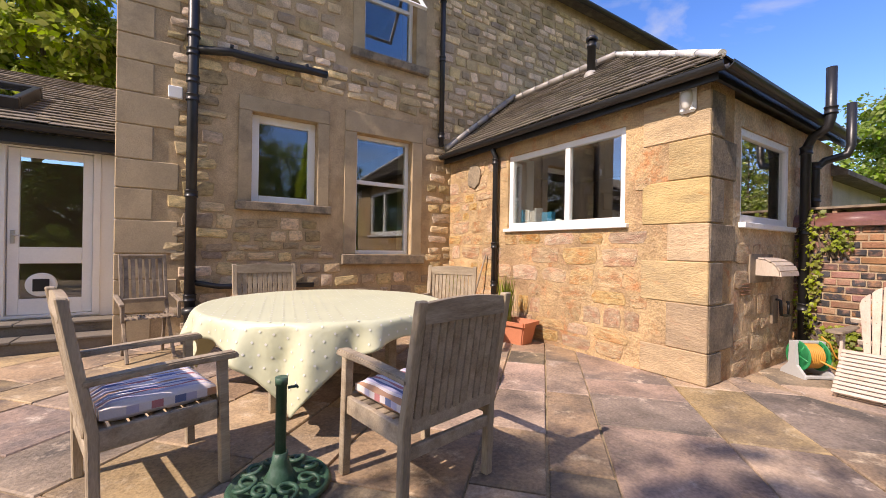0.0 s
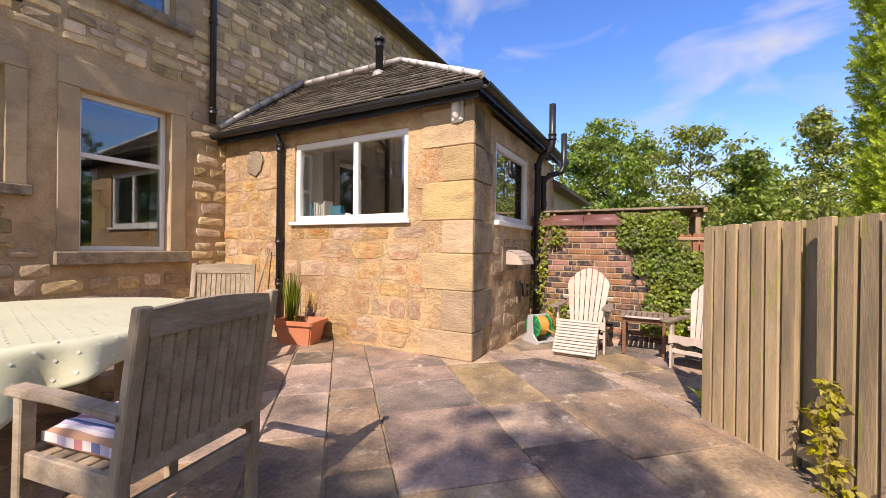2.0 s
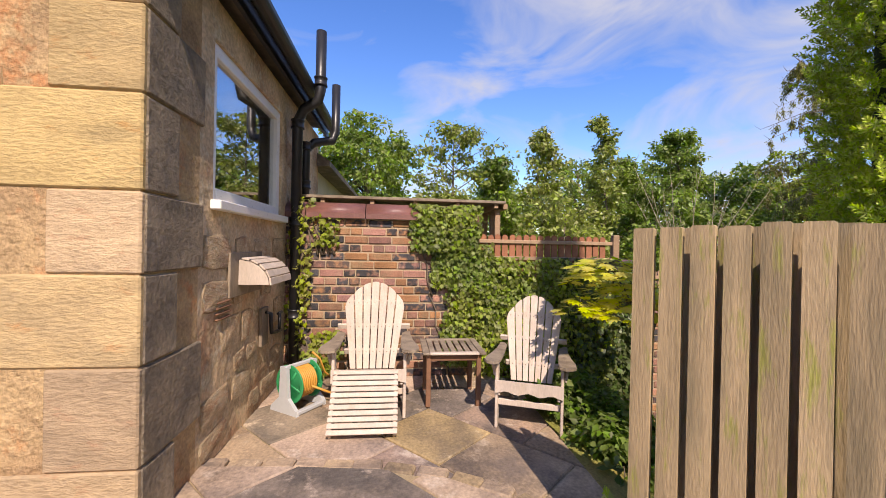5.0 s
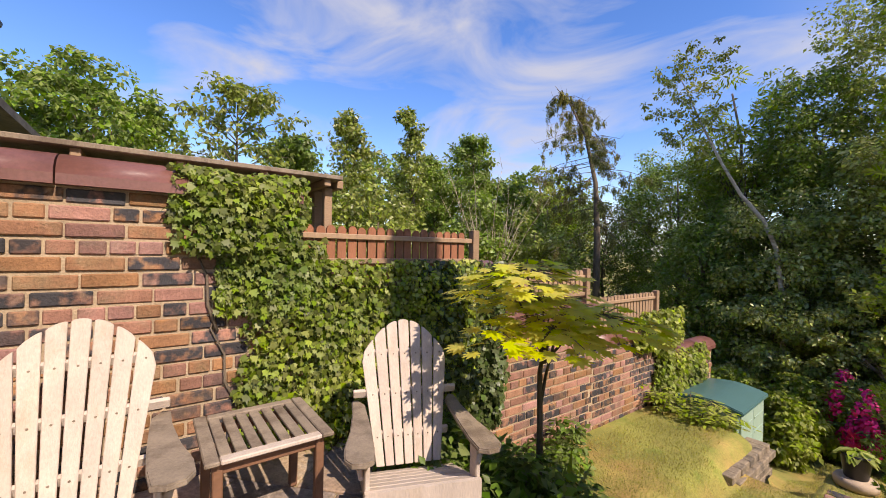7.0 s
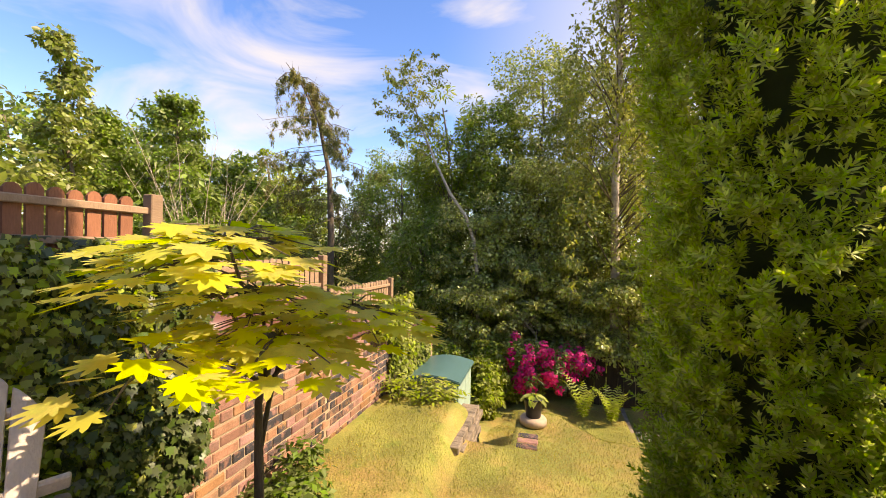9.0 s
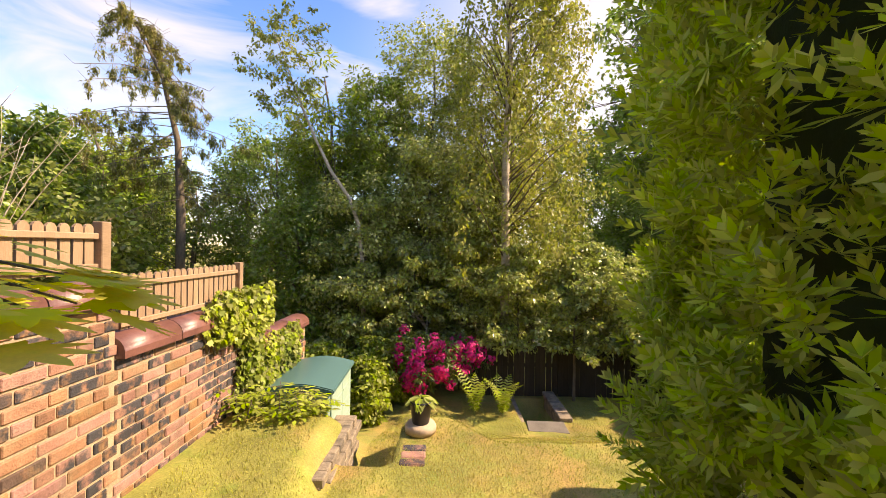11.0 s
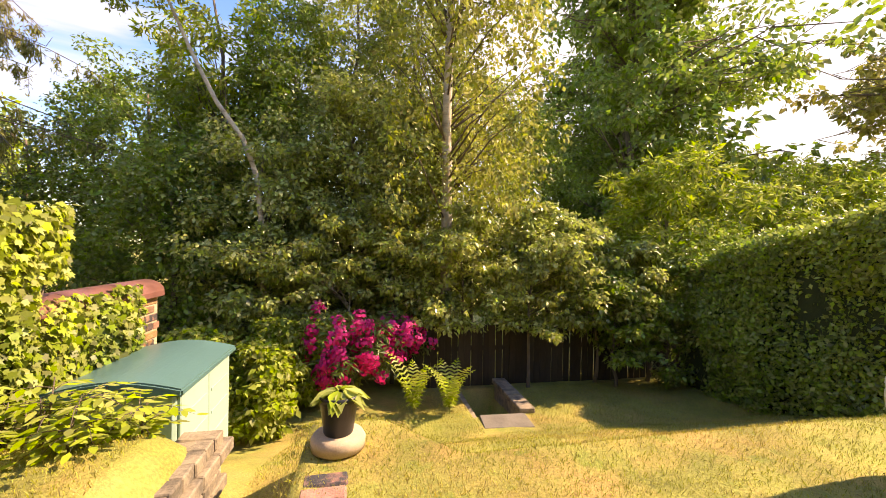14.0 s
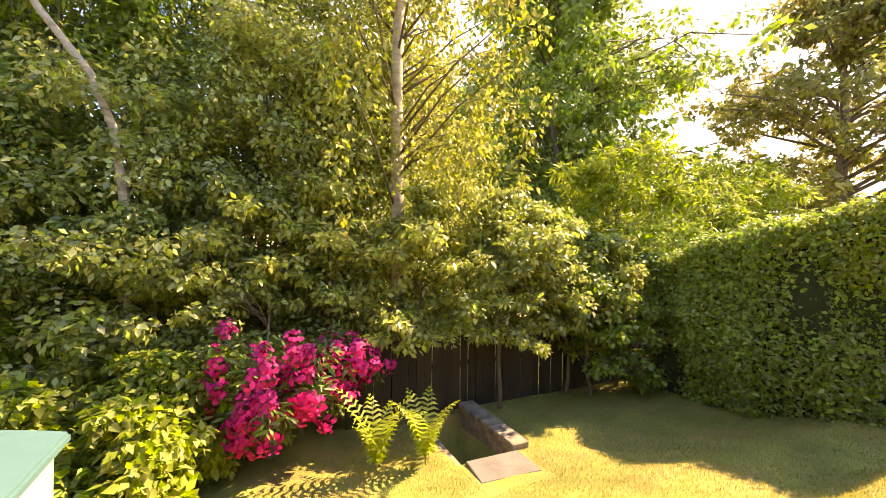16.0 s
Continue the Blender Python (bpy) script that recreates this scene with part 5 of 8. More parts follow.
def hedge():
    e = thing("hedge", pose(0, 0, 0), "tall clipped green hedge along the lawn", "hedge")
    x0, x1, ya, yb = -3.0, -1.75, -8.8, -5.7

    def top_at(y):
        return 0.25 + 0.36 * (y + 8.0)* 0.75

    # solid body under the leaves, coloured near-black for the hedge's inner shade
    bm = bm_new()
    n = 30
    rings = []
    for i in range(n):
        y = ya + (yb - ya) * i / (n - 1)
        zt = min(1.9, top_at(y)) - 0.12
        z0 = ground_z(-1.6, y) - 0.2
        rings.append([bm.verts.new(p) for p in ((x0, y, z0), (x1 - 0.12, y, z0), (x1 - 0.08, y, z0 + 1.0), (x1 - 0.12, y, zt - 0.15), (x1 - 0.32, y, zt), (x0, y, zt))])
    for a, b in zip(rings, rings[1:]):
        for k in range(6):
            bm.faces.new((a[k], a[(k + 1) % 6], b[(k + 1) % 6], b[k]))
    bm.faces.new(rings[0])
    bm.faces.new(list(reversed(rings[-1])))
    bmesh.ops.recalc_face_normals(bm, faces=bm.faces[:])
    part("inner_mass", bm, PAINTED_INNER_SHADE, e)
    N = 42000
    y = RNG.uniform(ya, yb, N)
    zt = np.minimum(1.9, 0.25 + 0.36 * (y + 8.0) * 0.75)
    base = np.array([ground_z(-1.6, q) for q in np.linspace(ya, yb, 60)])
    zb = np.interp(y, np.linspace(ya, yb, 60), base)
    pick = RNG.random(N)
    lump = 0.09 * np.sin(y * 3.1) + 0.06 * np.sin(y * 7.7 + 1)
    z = zb + (zt - zb) * RNG.random(N)
    x = x1 + lump + RNG.normal(size=N) * 0.06 + 0.10 * np.sin(z * 3.3 + y)
    nrm = np.tile((1.0, 0.0, 0.35), (N, 1))
    roof = pick > 0.68
    x[roof] = RNG.uniform(x0, x1, roof.sum())
    z[roof] = (zt + lump * 0.7)[roof] + RNG.normal(size=roof.sum()) * 0.05
    nrm[roof] = (0.1, 0, 1)
    end = pick < 0.10
    y[end] = ya + RNG.normal(size=end.sum()) * 0.06
    x[end] = RNG.uniform(x0, x1, end.sum())
    nrm[end] = (0, -1, 0.3)
    spots = np.stack([x, y, z], 1)
    me = many("crown", KITE[0], KITE[1], spots, frames_for(nrm + RNG.normal(size=nrm.shape) * 0.55), 0.060 * (0.55 + 0.9 * RNG.random(N)), LEAF_HEDGE)
    o = new("foliage", me)
    o.parent = e
    o["kind"] = "stuff"


def yew():
    """The golden column of yew beside the path: sprigs of needles all round a core coloured near-black as inner shade.
    """
    e = thing("golden_yew", pose(0, 0, 0), "tall columnar golden yew with bristling sprigs", "conifer")
    cx, cy, z0, z1 = 2.91, -1.58, -0.75, 4.6

    def radius(z):
        f = (z - z0) / (z1 - z0)
        return 0.40 * (0.72 + 0.6 * f - 0.55 * f * f) * (1 - 0.75 * max(0, f - 0.75) / 0.25)

    # solid core whose dark colour paints the shade behind the sprigs
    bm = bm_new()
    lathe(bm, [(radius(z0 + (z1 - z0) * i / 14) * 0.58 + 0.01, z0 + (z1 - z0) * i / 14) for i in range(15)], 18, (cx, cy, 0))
    part("inner_shade", bm, PAINTED_INNER_SHADE, e)
    bm = bm_new()
    tube(bm, [(cx, cy, -1.0), (cx, cy, 1.0), (cx, cy, 3.5)], [0.10, 0.07, 0.03], 8)
    part("trunk", bm, BARK, e)
    # one shoot: whorls of narrow needles along a short stem, leaning forward towards the tip
    tv, fs = [], []
    g = random.Random(3)
    for t in range(4):
        for k in range(6):
            a = math.tau * (k + 0.5 * (t % 2)) / 6 + g.uniform(-0.2, 0.2)
            d = Vector((math.cos(a), 0.25 + 0.45 * t, math.sin(a))).normalized()
            st = Vector((0, 0.2 * t, 0))
            w = d.cross(Vector((0, 1, 0))).normalized() * 0.058
            ln = 0.44 - 0.05 * t
            i = len(tv)
            tv += [tuple(st), tuple(st + d * ln * 0.55 - w), tuple(st + d * ln), tuple(st + d * ln * 0.55 + w)]
            fs.append((i, i + 1, i + 2, i + 3))
    # shoots gathered in rounded tufts with dark hollows between them
    tufts, per = 1450, 15
    turn = (np.arange(tufts) + 0.5) / tufts
    tz = z0 + (z1 - z0) * turn ** 1.35 + RNG.normal(size=tufts) * 0.02
    ta = np.arange(tufts) * 2.39996 + RNG.normal(size=tufts) * 0.12
    tr = np.array([radius(q) for q in tz]) * (0.86 + 0.16 * RNG.random(tufts))
    centre = np.stack([cx + tr * np.cos(ta), cy + tr * np.sin(ta), tz], 1)
    axis = np.stack([np.cos(ta), np.sin(ta), 0.75 + 0 * ta], 1)
    axis /= np.linalg.norm(axis, axis=1, keepdims=True)
    size = np.repeat(RNG.uniform(0.7, 1.25, tufts), per)
    out = np.repeat(axis, per, 0) * 1.1 + RNG.normal(size=(tufts * per, 3)) * 0.62
    out /= np.linalg.norm(out, axis=1, keepdims=True)
    spots = np.repeat(centre, per, 0) + out * (0.075 * size * RNG.uniform(0.35, 1.0, tufts * per))[:, None] - np.repeat(axis, per, 0) * RNG.uniform(0.0, 0.11, tufts * per)[:, None]
    out[:, 2] += 0.35
    out /= np.linalg.norm(out, axis=1, keepdims=True)
    N = tufts * per
    ref = RNG.normal(size=(N, 3))
    x = np.cross(out, ref)
    x /= np.linalg.norm(x, axis=1, keepdims=True)
    zz = np.cross(x, out)
    me = many("sprigs", tv, fs, spots, np.stack([x, out, zz], 2), 0.058 * (0.65 + 0.7 * RNG.random(N)), LEAF_YEW)
    o = new("foliage", me)
    o.parent = e
    o["kind"] = "stuff"


def grass():
    N = 170000
    x = RNG.uniform(-2.2, 5.6, N * 2)
    y = RNG.uniform(-9.2, -2.6, N * 2)
    keep = ~((x > 1.45) & (x < 2.2) & (y < -7.3)) & ~((x > 4.5) & (x < 4.75) & (y < -4.2)) & ~((x > 4.7) & (y < -6.1)) & ~((x > 3.2) & (y < -8.3))
    x, y = x[keep][:N], y[keep][:N]
    z = np.array([ground_z(p, q) for p, q in zip(x, y)])
    blade = ([(-0.07, 0, 0), (0.07, 0, 0), (0.05, 0.12, 0.6), (0, 0.42, 1.0)], [(0, 1, 2, 3)])
    up = np.tile((0, 0, 1.0), (len(x), 1)) + RNG.normal(size=(len(x), 3)) * 0.25
    me = many("grass", blade[0], blade[1], np.stack([x, y, z - 0.003], 1), frames_for(up), 0.021 * (0.5 + RNG.random(len(x))), GRASS)
    tagged(new("grass", me), "short yellow-green lawn grass", "grass", kind="stuff")


far_trees()
larch()
thicket()
birches()
hedge()
yew()
grass()

# ---- brick garden wall ----
CH = 0.084


def brick_wall():
    spans = [(1.9, -0.40, 1.55), (-0.40, -2.1, 1.12), (-2.1, -3.72, 0.62), (-3.72, -5.35, 0.18), (-5.35, -7.25, -0.28)]
    bm = bm_new()
    for ya, yb, zt in spans:
        box(bm, WALL_X + 0.012, yb, -2.4, WALL_X + 0.24, ya, zt)
    wall = structure("wall_garden", bm, BRICK_MORTAR, "stepped garden wall of weathered red and black brick", "brick wall")
    return wall, spans


garden_wall, SPANS = brick_wall()

# ---- patio furniture ----


def bar(name, parent, p, q, w, t, mat, up=(0, 0, 1), bevel=0.005, label=""):
    """A squared bar from p to q, w wide and t thick across up."""
    p, q = Vector(p), Vector(q)
    d = (q - p).normalized()
    u = Vector(up)
    s = d.cross(u).normalized()
    n = s.cross(d)
    bm = bm_new()
    box(bm, -w / 2, 0, -t / 2, w / 2, (q - p).length, t / 2, bevel=bevel)
    m = Matrix((s, d, n)).transposed().to_4x4()
    return part(name, bm, mat, parent, label, m=Matrix.Translation(p) @ m)


def teak_chair(m, label, width=0.58, group="teak chairs round the table"):
    """An outdoor armchair; its front looks towards -y."""
    e = thing("garden_chair", m, label, "chair", group)
    hw = width / 2
    for sx in (-1, 1):
        bar("leg", e, (sx * hw, -0.26, 0), (sx * hw, -0.24, 0.64), 0.05, 0.045, TEAK, (0, 1, 0))
        bm = bm_new()
        prism(bm, [(0.23, 0), (0.275, 0), (0.285, 0.42), (0.385, 1.0), (0.345, 1.0), (0.24, 0.42)], -0.025, 0.025, Matrix(((0, 1, 0, sx * hw), (1, 0, 0, 0), (0, 0, 1, 0), (0, 0, 0, 1))))
        bmesh.ops.recalc_face_normals(bm, faces=bm.faces[:])
        bmesh.ops.bevel(bm, geom=bm.edges[:], offset=0.006, segments=1, affect="EDGES")
        part("leg", bm, TEAK, e)
        bar("side_rail", e, (sx * hw, -0.22, 0.385), (sx * hw, 0.26, 0.38), 0.03, 0.095, TEAK_X)
        bm = bm_new()
        outline = [(-0.32, 0.640), (-0.30, 0.672), (-0.02, 0.668), (0.30, 0.652), (0.30, 0.622), (-0.02, 0.636), (-0.30, 0.634)]
        prism(bm, outline, -0.032, 0.032, Matrix(((0, 1, 0, sx * hw), (1, 0, 0, 0), (0, 0, 1, 0), (0, 0, 0, 1))))
        bmesh.ops.recalc_face_normals(bm, faces=bm.faces[:])
        bmesh.ops.bevel(bm, geom=bm.edges[:], offset=0.007, segments=2, affect="EDGES")
        part("arm", bm, TEAK_X, e)
    bar("front_rail", e, (-hw + 0.02, -0.25, 0.385), (hw - 0.02, -0.25, 0.385), 0.03, 0.095, TEAK_X)
    bar("back_rail", e, (-hw + 0.02, 0.275, 0.43), (hw - 0.02, 0.275, 0.43), 0.035, 0.07, TEAK_X)
    bar("stretcher", e, (-hw + 0.02, 0.26, 0.30), (hw - 0.02, 0.26, 0.30), 0.03, 0.06, TEAK_X)
    bm = bm_new()
    n = 8
    pts = [(-hw + 0.02 + (width - 0.04) * i / n, 0.985 + 0.018 * math.sin(math.pi * i / n)) for i in range(n + 1)]
    outline = [(-hw + 0.02, 0.895)] + pts[:] + [(hw - 0.02, 0.895)]
    prism(bm, outline, 0.335, 0.37)
    bmesh.ops.recalc_face_normals(bm, faces=bm.faces[:])
    part("top_rail", bm, TEAK_X, e)
    k = 11
    first = None
    for i in range(k):
        x = -hw + 0.05 + (width - 0.1) * i / (k - 1)
        if first is None:
            first = bar("back_slat", e, (x, 0.285, 0.45), (x, 0.352, 0.90), (width - 0.1) / k * 0.95, 0.014, TEAK, (0, 1, 0), 0.003)
            x0 = x
        else:
            again(first, e, Matrix.Translation((x - x0, 0, 0)) @ first.matrix_basis)
    first = None
    for i in range(7):
        y = -0.20 + 0.072 * i
        if first is None:
            first = bar("seat_slat", e, (-hw + 0.02, y, 0.403), (hw - 0.02, y, 0.403), 0.058, 0.018, TEAK_X, (0, 0, 1), 0.004)
            y0 = y
        else:
            again(first, e, Matrix.Translation((0, y - y0, 0)) @ first.matrix_basis)
    return e


STRIPES = [material("cushion_" + n, c, 0.85, 0.08, 6, 120, 0.1) for n, c in (("cream", (0.74, 0.68, 0.66)), ("rose", (0.50, 0.20, 0.20)), ("lilac", (0.50, 0.47, 0.60)), ("blue", (0.13, 0.17, 0.32)), ("tan", (0.46, 0.27, 0.17)))]


def cushion(m, w=0.49, d=0.47, h=0.105):
    e = thing("seat_cushion", m, "striped cotton seat cushion lying on a teak chair", "cushion", "striped cushions")
    bm = bm_new()
    nx, ny = 30, 10
    pattern = [0, 0, 2, 0, 1, 0, 3, 2, 0, 4]
    grid = {}
    for side in (0, 1):
        for i in range(nx + 1):
            for k in range(ny + 1):
                fx, fy = i / nx * 2 - 1, k / ny * 2 - 1
                edge = (1 - fx ** 6) * (1 - fy ** 6)
                z = h / 2 + (1 if side else -1) * h / 2 * (0.35 + 0.65 * max(0, edge) ** 0.5)
                sx = w / 2 * fx * (1 if side else 1.0)
                grid[side, i, k] = bm.verts.new((sx, d / 2 * fy, z + 0.004 * math.sin(i * 1.7) * math.sin(k * 1.3)))
    for side in (0, 1):
        for i in range(nx):
            for k in range(ny):
                q = [grid[side, i, k], grid[side, i + 1, k], grid[side, i + 1, k + 1], grid[side, i, k + 1]]
                f = bm.faces.new(q if side else list(reversed(q)))
                f.material_index, f.smooth = pattern[i % 10], True
    rim = [(i, 0) for i in range(nx)] + [(nx, k) for k in range(ny)] + [(i, ny) for i in range(nx, 0, -1)] + [(0, k) for k in range(ny, 0, -1)]
    for j, (a, b) in enumerate(zip(rim, rim[1:] + rim[:1])):
        f = bm.faces.new((grid[0, a[0], a[1]], grid[0, b[0], b[1]], grid[1, b[0], b[1]], grid[1, a[0], a[1]]))
        f.material_index = pattern[j % 10]
    o = part("cover", bm, STRIPES, e)
    return e


def dining_set():
    ch1, ch2 = pose(0.62, 1.68, 0, 0, 0, 190.5), pose(-0.59, 2.35, 0, 0, 0, 105)
    teak_chair(ch1, "silvered teak garden armchair drawn up to the table, back turned")
    cushion(ch1 @ pose(0, 0.0, 0.415))
    teak_chair(ch2, "silvered teak garden armchair with a striped cushion")
    cushion(ch2 @ pose(0, 0.0, 0.415))
    teak_chair(pose(0.36, 4.62, 0, 0, 0, 3), "silvered teak garden armchair behind the table", 0.66)
    teak_chair(pose(2.12, 3.72, 0, 0, 0, -48), "silvered teak garden armchair in the sun behind the table")
    # old chair against the house wall
    e = thing("folding_chair", pose(-0.80, 5.10, 0, 0, 0, 14), "weathered slatted folding chair against the house wall", "chair")
    for sx in (-0.2, 0.2):
        bar("leg", e, (sx, -0.22, 0), (sx, 0.16, 0.52), 0.03, 0.035, GREY_WOOD, (0, 1, 0))
        bar("leg", e, (sx * 0.9, 0.22, 0), (sx * 0.9, 0.12, 0.46), 0.03, 0.035, GREY_WOOD, (0, 1, 0))
        bar("back_post", e, (sx, 0.12, 0.44), (sx, 0.30, 1.10), 0.035, 0.03, GREY_WOOD, (0, 1, 0))
        bar("arm", e, (sx * 1.25, -0.24, 0.60), (sx * 1.25, 0.20, 0.66), 0.045, 0.025, GREY_WOOD)
        bar("arm_post", e, (sx * 1.2, -0.2, 0.42), (sx * 1.2, -0.2, 0.6), 0.03, 0.03, GREY_WOOD, (0, 1, 0))
    bar("top_rail", e, (-0.2, 0.295, 1.07), (0.2, 0.295, 1.07), 0.05, 0.03, GREY_WOOD, (0, 1, 0.3))
    bar("low_rail", e, (-0.2, 0.16, 0.60), (0.2, 0.16, 0.60), 0.05, 0.03, GREY_WOOD, (0, 1, 0.3))
    for i in range(6):
        x = -0.155 + 0.062 * i
        bar("back_slat", e, (x, 0.165, 0.61), (x, 0.292, 1.06), 0.038, 0.014, GREY_WOOD, (0, 1, 0), 0.003)
    for i in range(9):
        x = -0.2 + 0.05 * i
        bar("seat_slat", e, (x, -0.22, 0.445), (x, 0.16, 0.43), 0.034, 0.016, GREY_WOOD, (0, 0, 1), 0.003)
    # table
    cx, cy, R, H = 0.62, 3.28, 1.0, 0.735
    t = thing("round_table", pose(cx, cy, 0), "round wooden garden table under an oilcloth", "table")
    part("tabletop", lathe(bm_new(), [(R - 0.02, H - 0.035), (R, H - 0.025), (R, H - 0.008), (R - 0.01, H)], 48), TEAK_X, t)
    for a in (35, 125, 215, 305):
        x, y = 0.62 * math.cos(radians(a)), 0.62 * math.sin(radians(a))
        bar("leg", t, (x, y, 0), (x, y, H - 0.035), 0.075, 0.075, TEAK, (0, 1, 0))
    for a in (35, 125):
        x, y = 0.6 * math.cos(radians(a)), 0.6 * math.sin(radians(a))
        bar("brace", t, (-x, -y, H - 0.075), (x, y, H - 0.075 + 0.0001), 0.03, 0.07, TEAK_X)
    # cloth: a square sheet over the round top
    turn = math.atan2(-1.17, -0.66) - math.pi / 4
    half = 1.16

    def drape(u, v):
        """Where a point of the flat sheet ends up."""
        x, y = u * math.cos(turn) - v * math.sin(turn), u * math.sin(turn) + v * math.cos(turn)
        r, a = math.hypot(x, y), math.atan2(y, x)
        rr = R + 0.015
        if r <= rr:
            return Vector((x, y, H + 0.004 + 0.002 * math.sin(9 * x) * math.sin(7 * y)))
        s = r - rr
        bend = min(s, 0.03)
        fold = math.sin(a * 15 + 0.6 * math.sin(a * 4)) * 0.05 * min(1, s / 0.25) + math.sin(a * 31 + 1) * 0.012 * min(1, s / 0.2)
        out = rr + bend * 0.5 + fold + 0.05 * min(1, s / 0.4)
        return Vector((out * math.cos(a), out * math.sin(a), H + 0.004 - s * 0.94))

    cl = thing("tablecloth", pose(cx, cy, 0), "pale green spotted oilcloth hanging over the table", "tablecloth")
    bm = bm_new()
    n = 110
    vs = [[bm.verts.new(drape(-half + 2 * half * i / n, -half + 2 * half * k / n)) for i in range(n + 1)] for k in range(n + 1)]
    for k in range(n):
        for i in range(n):
            bm.faces.new((vs[k][i], vs[k][i + 1], vs[k + 1][i + 1], vs[k + 1][i])).smooth = True
    bmesh.ops.recalc_face_normals(bm, faces=bm.faces[:])
    o = part("sheet", bm, CLOTH, cl)
    sol = o.modifiers.new("thickness", "SOLIDIFY")
    sol.thickness, sol.offset = 0.002, -1
    bm = bm_new()
    g = random.Random(2)
    step = 0.085
    k = int(half / step)
    for i in range(-k, k + 1):
        for j in range(-k, k + 1):
            u, v = (i + 0.5 * (j % 2)) * step, j * step
            if abs(u) > half - 0.03 or abs(v) > half - 0.03:
                continue
            c = drape(u, v)
            n1 = (drape(u + 0.01, v) - drape(u - 0.01, v)).cross(drape(u, v + 0.01) - drape(u, v - 0.01)).normalized()
            s = n1.orthogonal().normalized()
            w = n1.cross(s)
            bm.faces.new([bm.verts.new(c + n1 * 0.0035 + (s * math.cos(q) + w * math.sin(q)) * 0.0085) for q in (math.tau * z / 7 for z in range(7))])
    o = part("dots", bm, DOT_WHITE, cl)
    o["kind"] = "stuff"
    # parasol base
    u = thing("parasol_base", pose(-0.03, 1.93, 0), "green cast-iron parasol base with scrollwork", "parasol base")
    part("rim", lathe(bm_new(), [(0.235, 0.0), (0.25, 0.02), (0.235, 0.04), (0.215, 0.02)], 36), GREEN_IRON, u)
    part("hub", lathe(bm_new(), [(0.085, 0.01), (0.08, 0.05), (0.055, 0.09), (0.04, 0.14), (0.036, 0.18)], 20), GREEN_IRON, u)
    part("tube", lathe(bm_new(), [(0.027, 0.15), (0.027, 0.52), (0.031, 0.52), (0.031, 0.56)], 14), GREEN_IRON, u)
    bm = bm_new()
    tube(bm, [(0.031, 0, 0.5), (0.075, 0, 0.5)], 0.008, 8)
    tube(bm, [(0.075, -0.02, 0.5), (0.075, 0.02, 0.5)], 0.006, 8)
    part("screw", bm, GREEN_IRON, u)
    scroll = None
    for i in range(8):
        if scroll is None:
            bm = bm_new()
            pts = []
            for q in range(22):
                f = q / 21
                a = f * math.tau * 1.35
                r = 0.056 * (1 - 0.72 * f)
                pts.append((0.155 + r * math.cos(a), r * math.sin(a), 0.045 + 0.03 * math.sin(math.pi * f)))
            tube(bm, pts, 0.011, 7)
            scroll = part("scroll", bm, GREEN_IRON, u)
        else:
            again(scroll, u, pose(0, 0, 0, 0, 0, 45 * i))


dining_set()


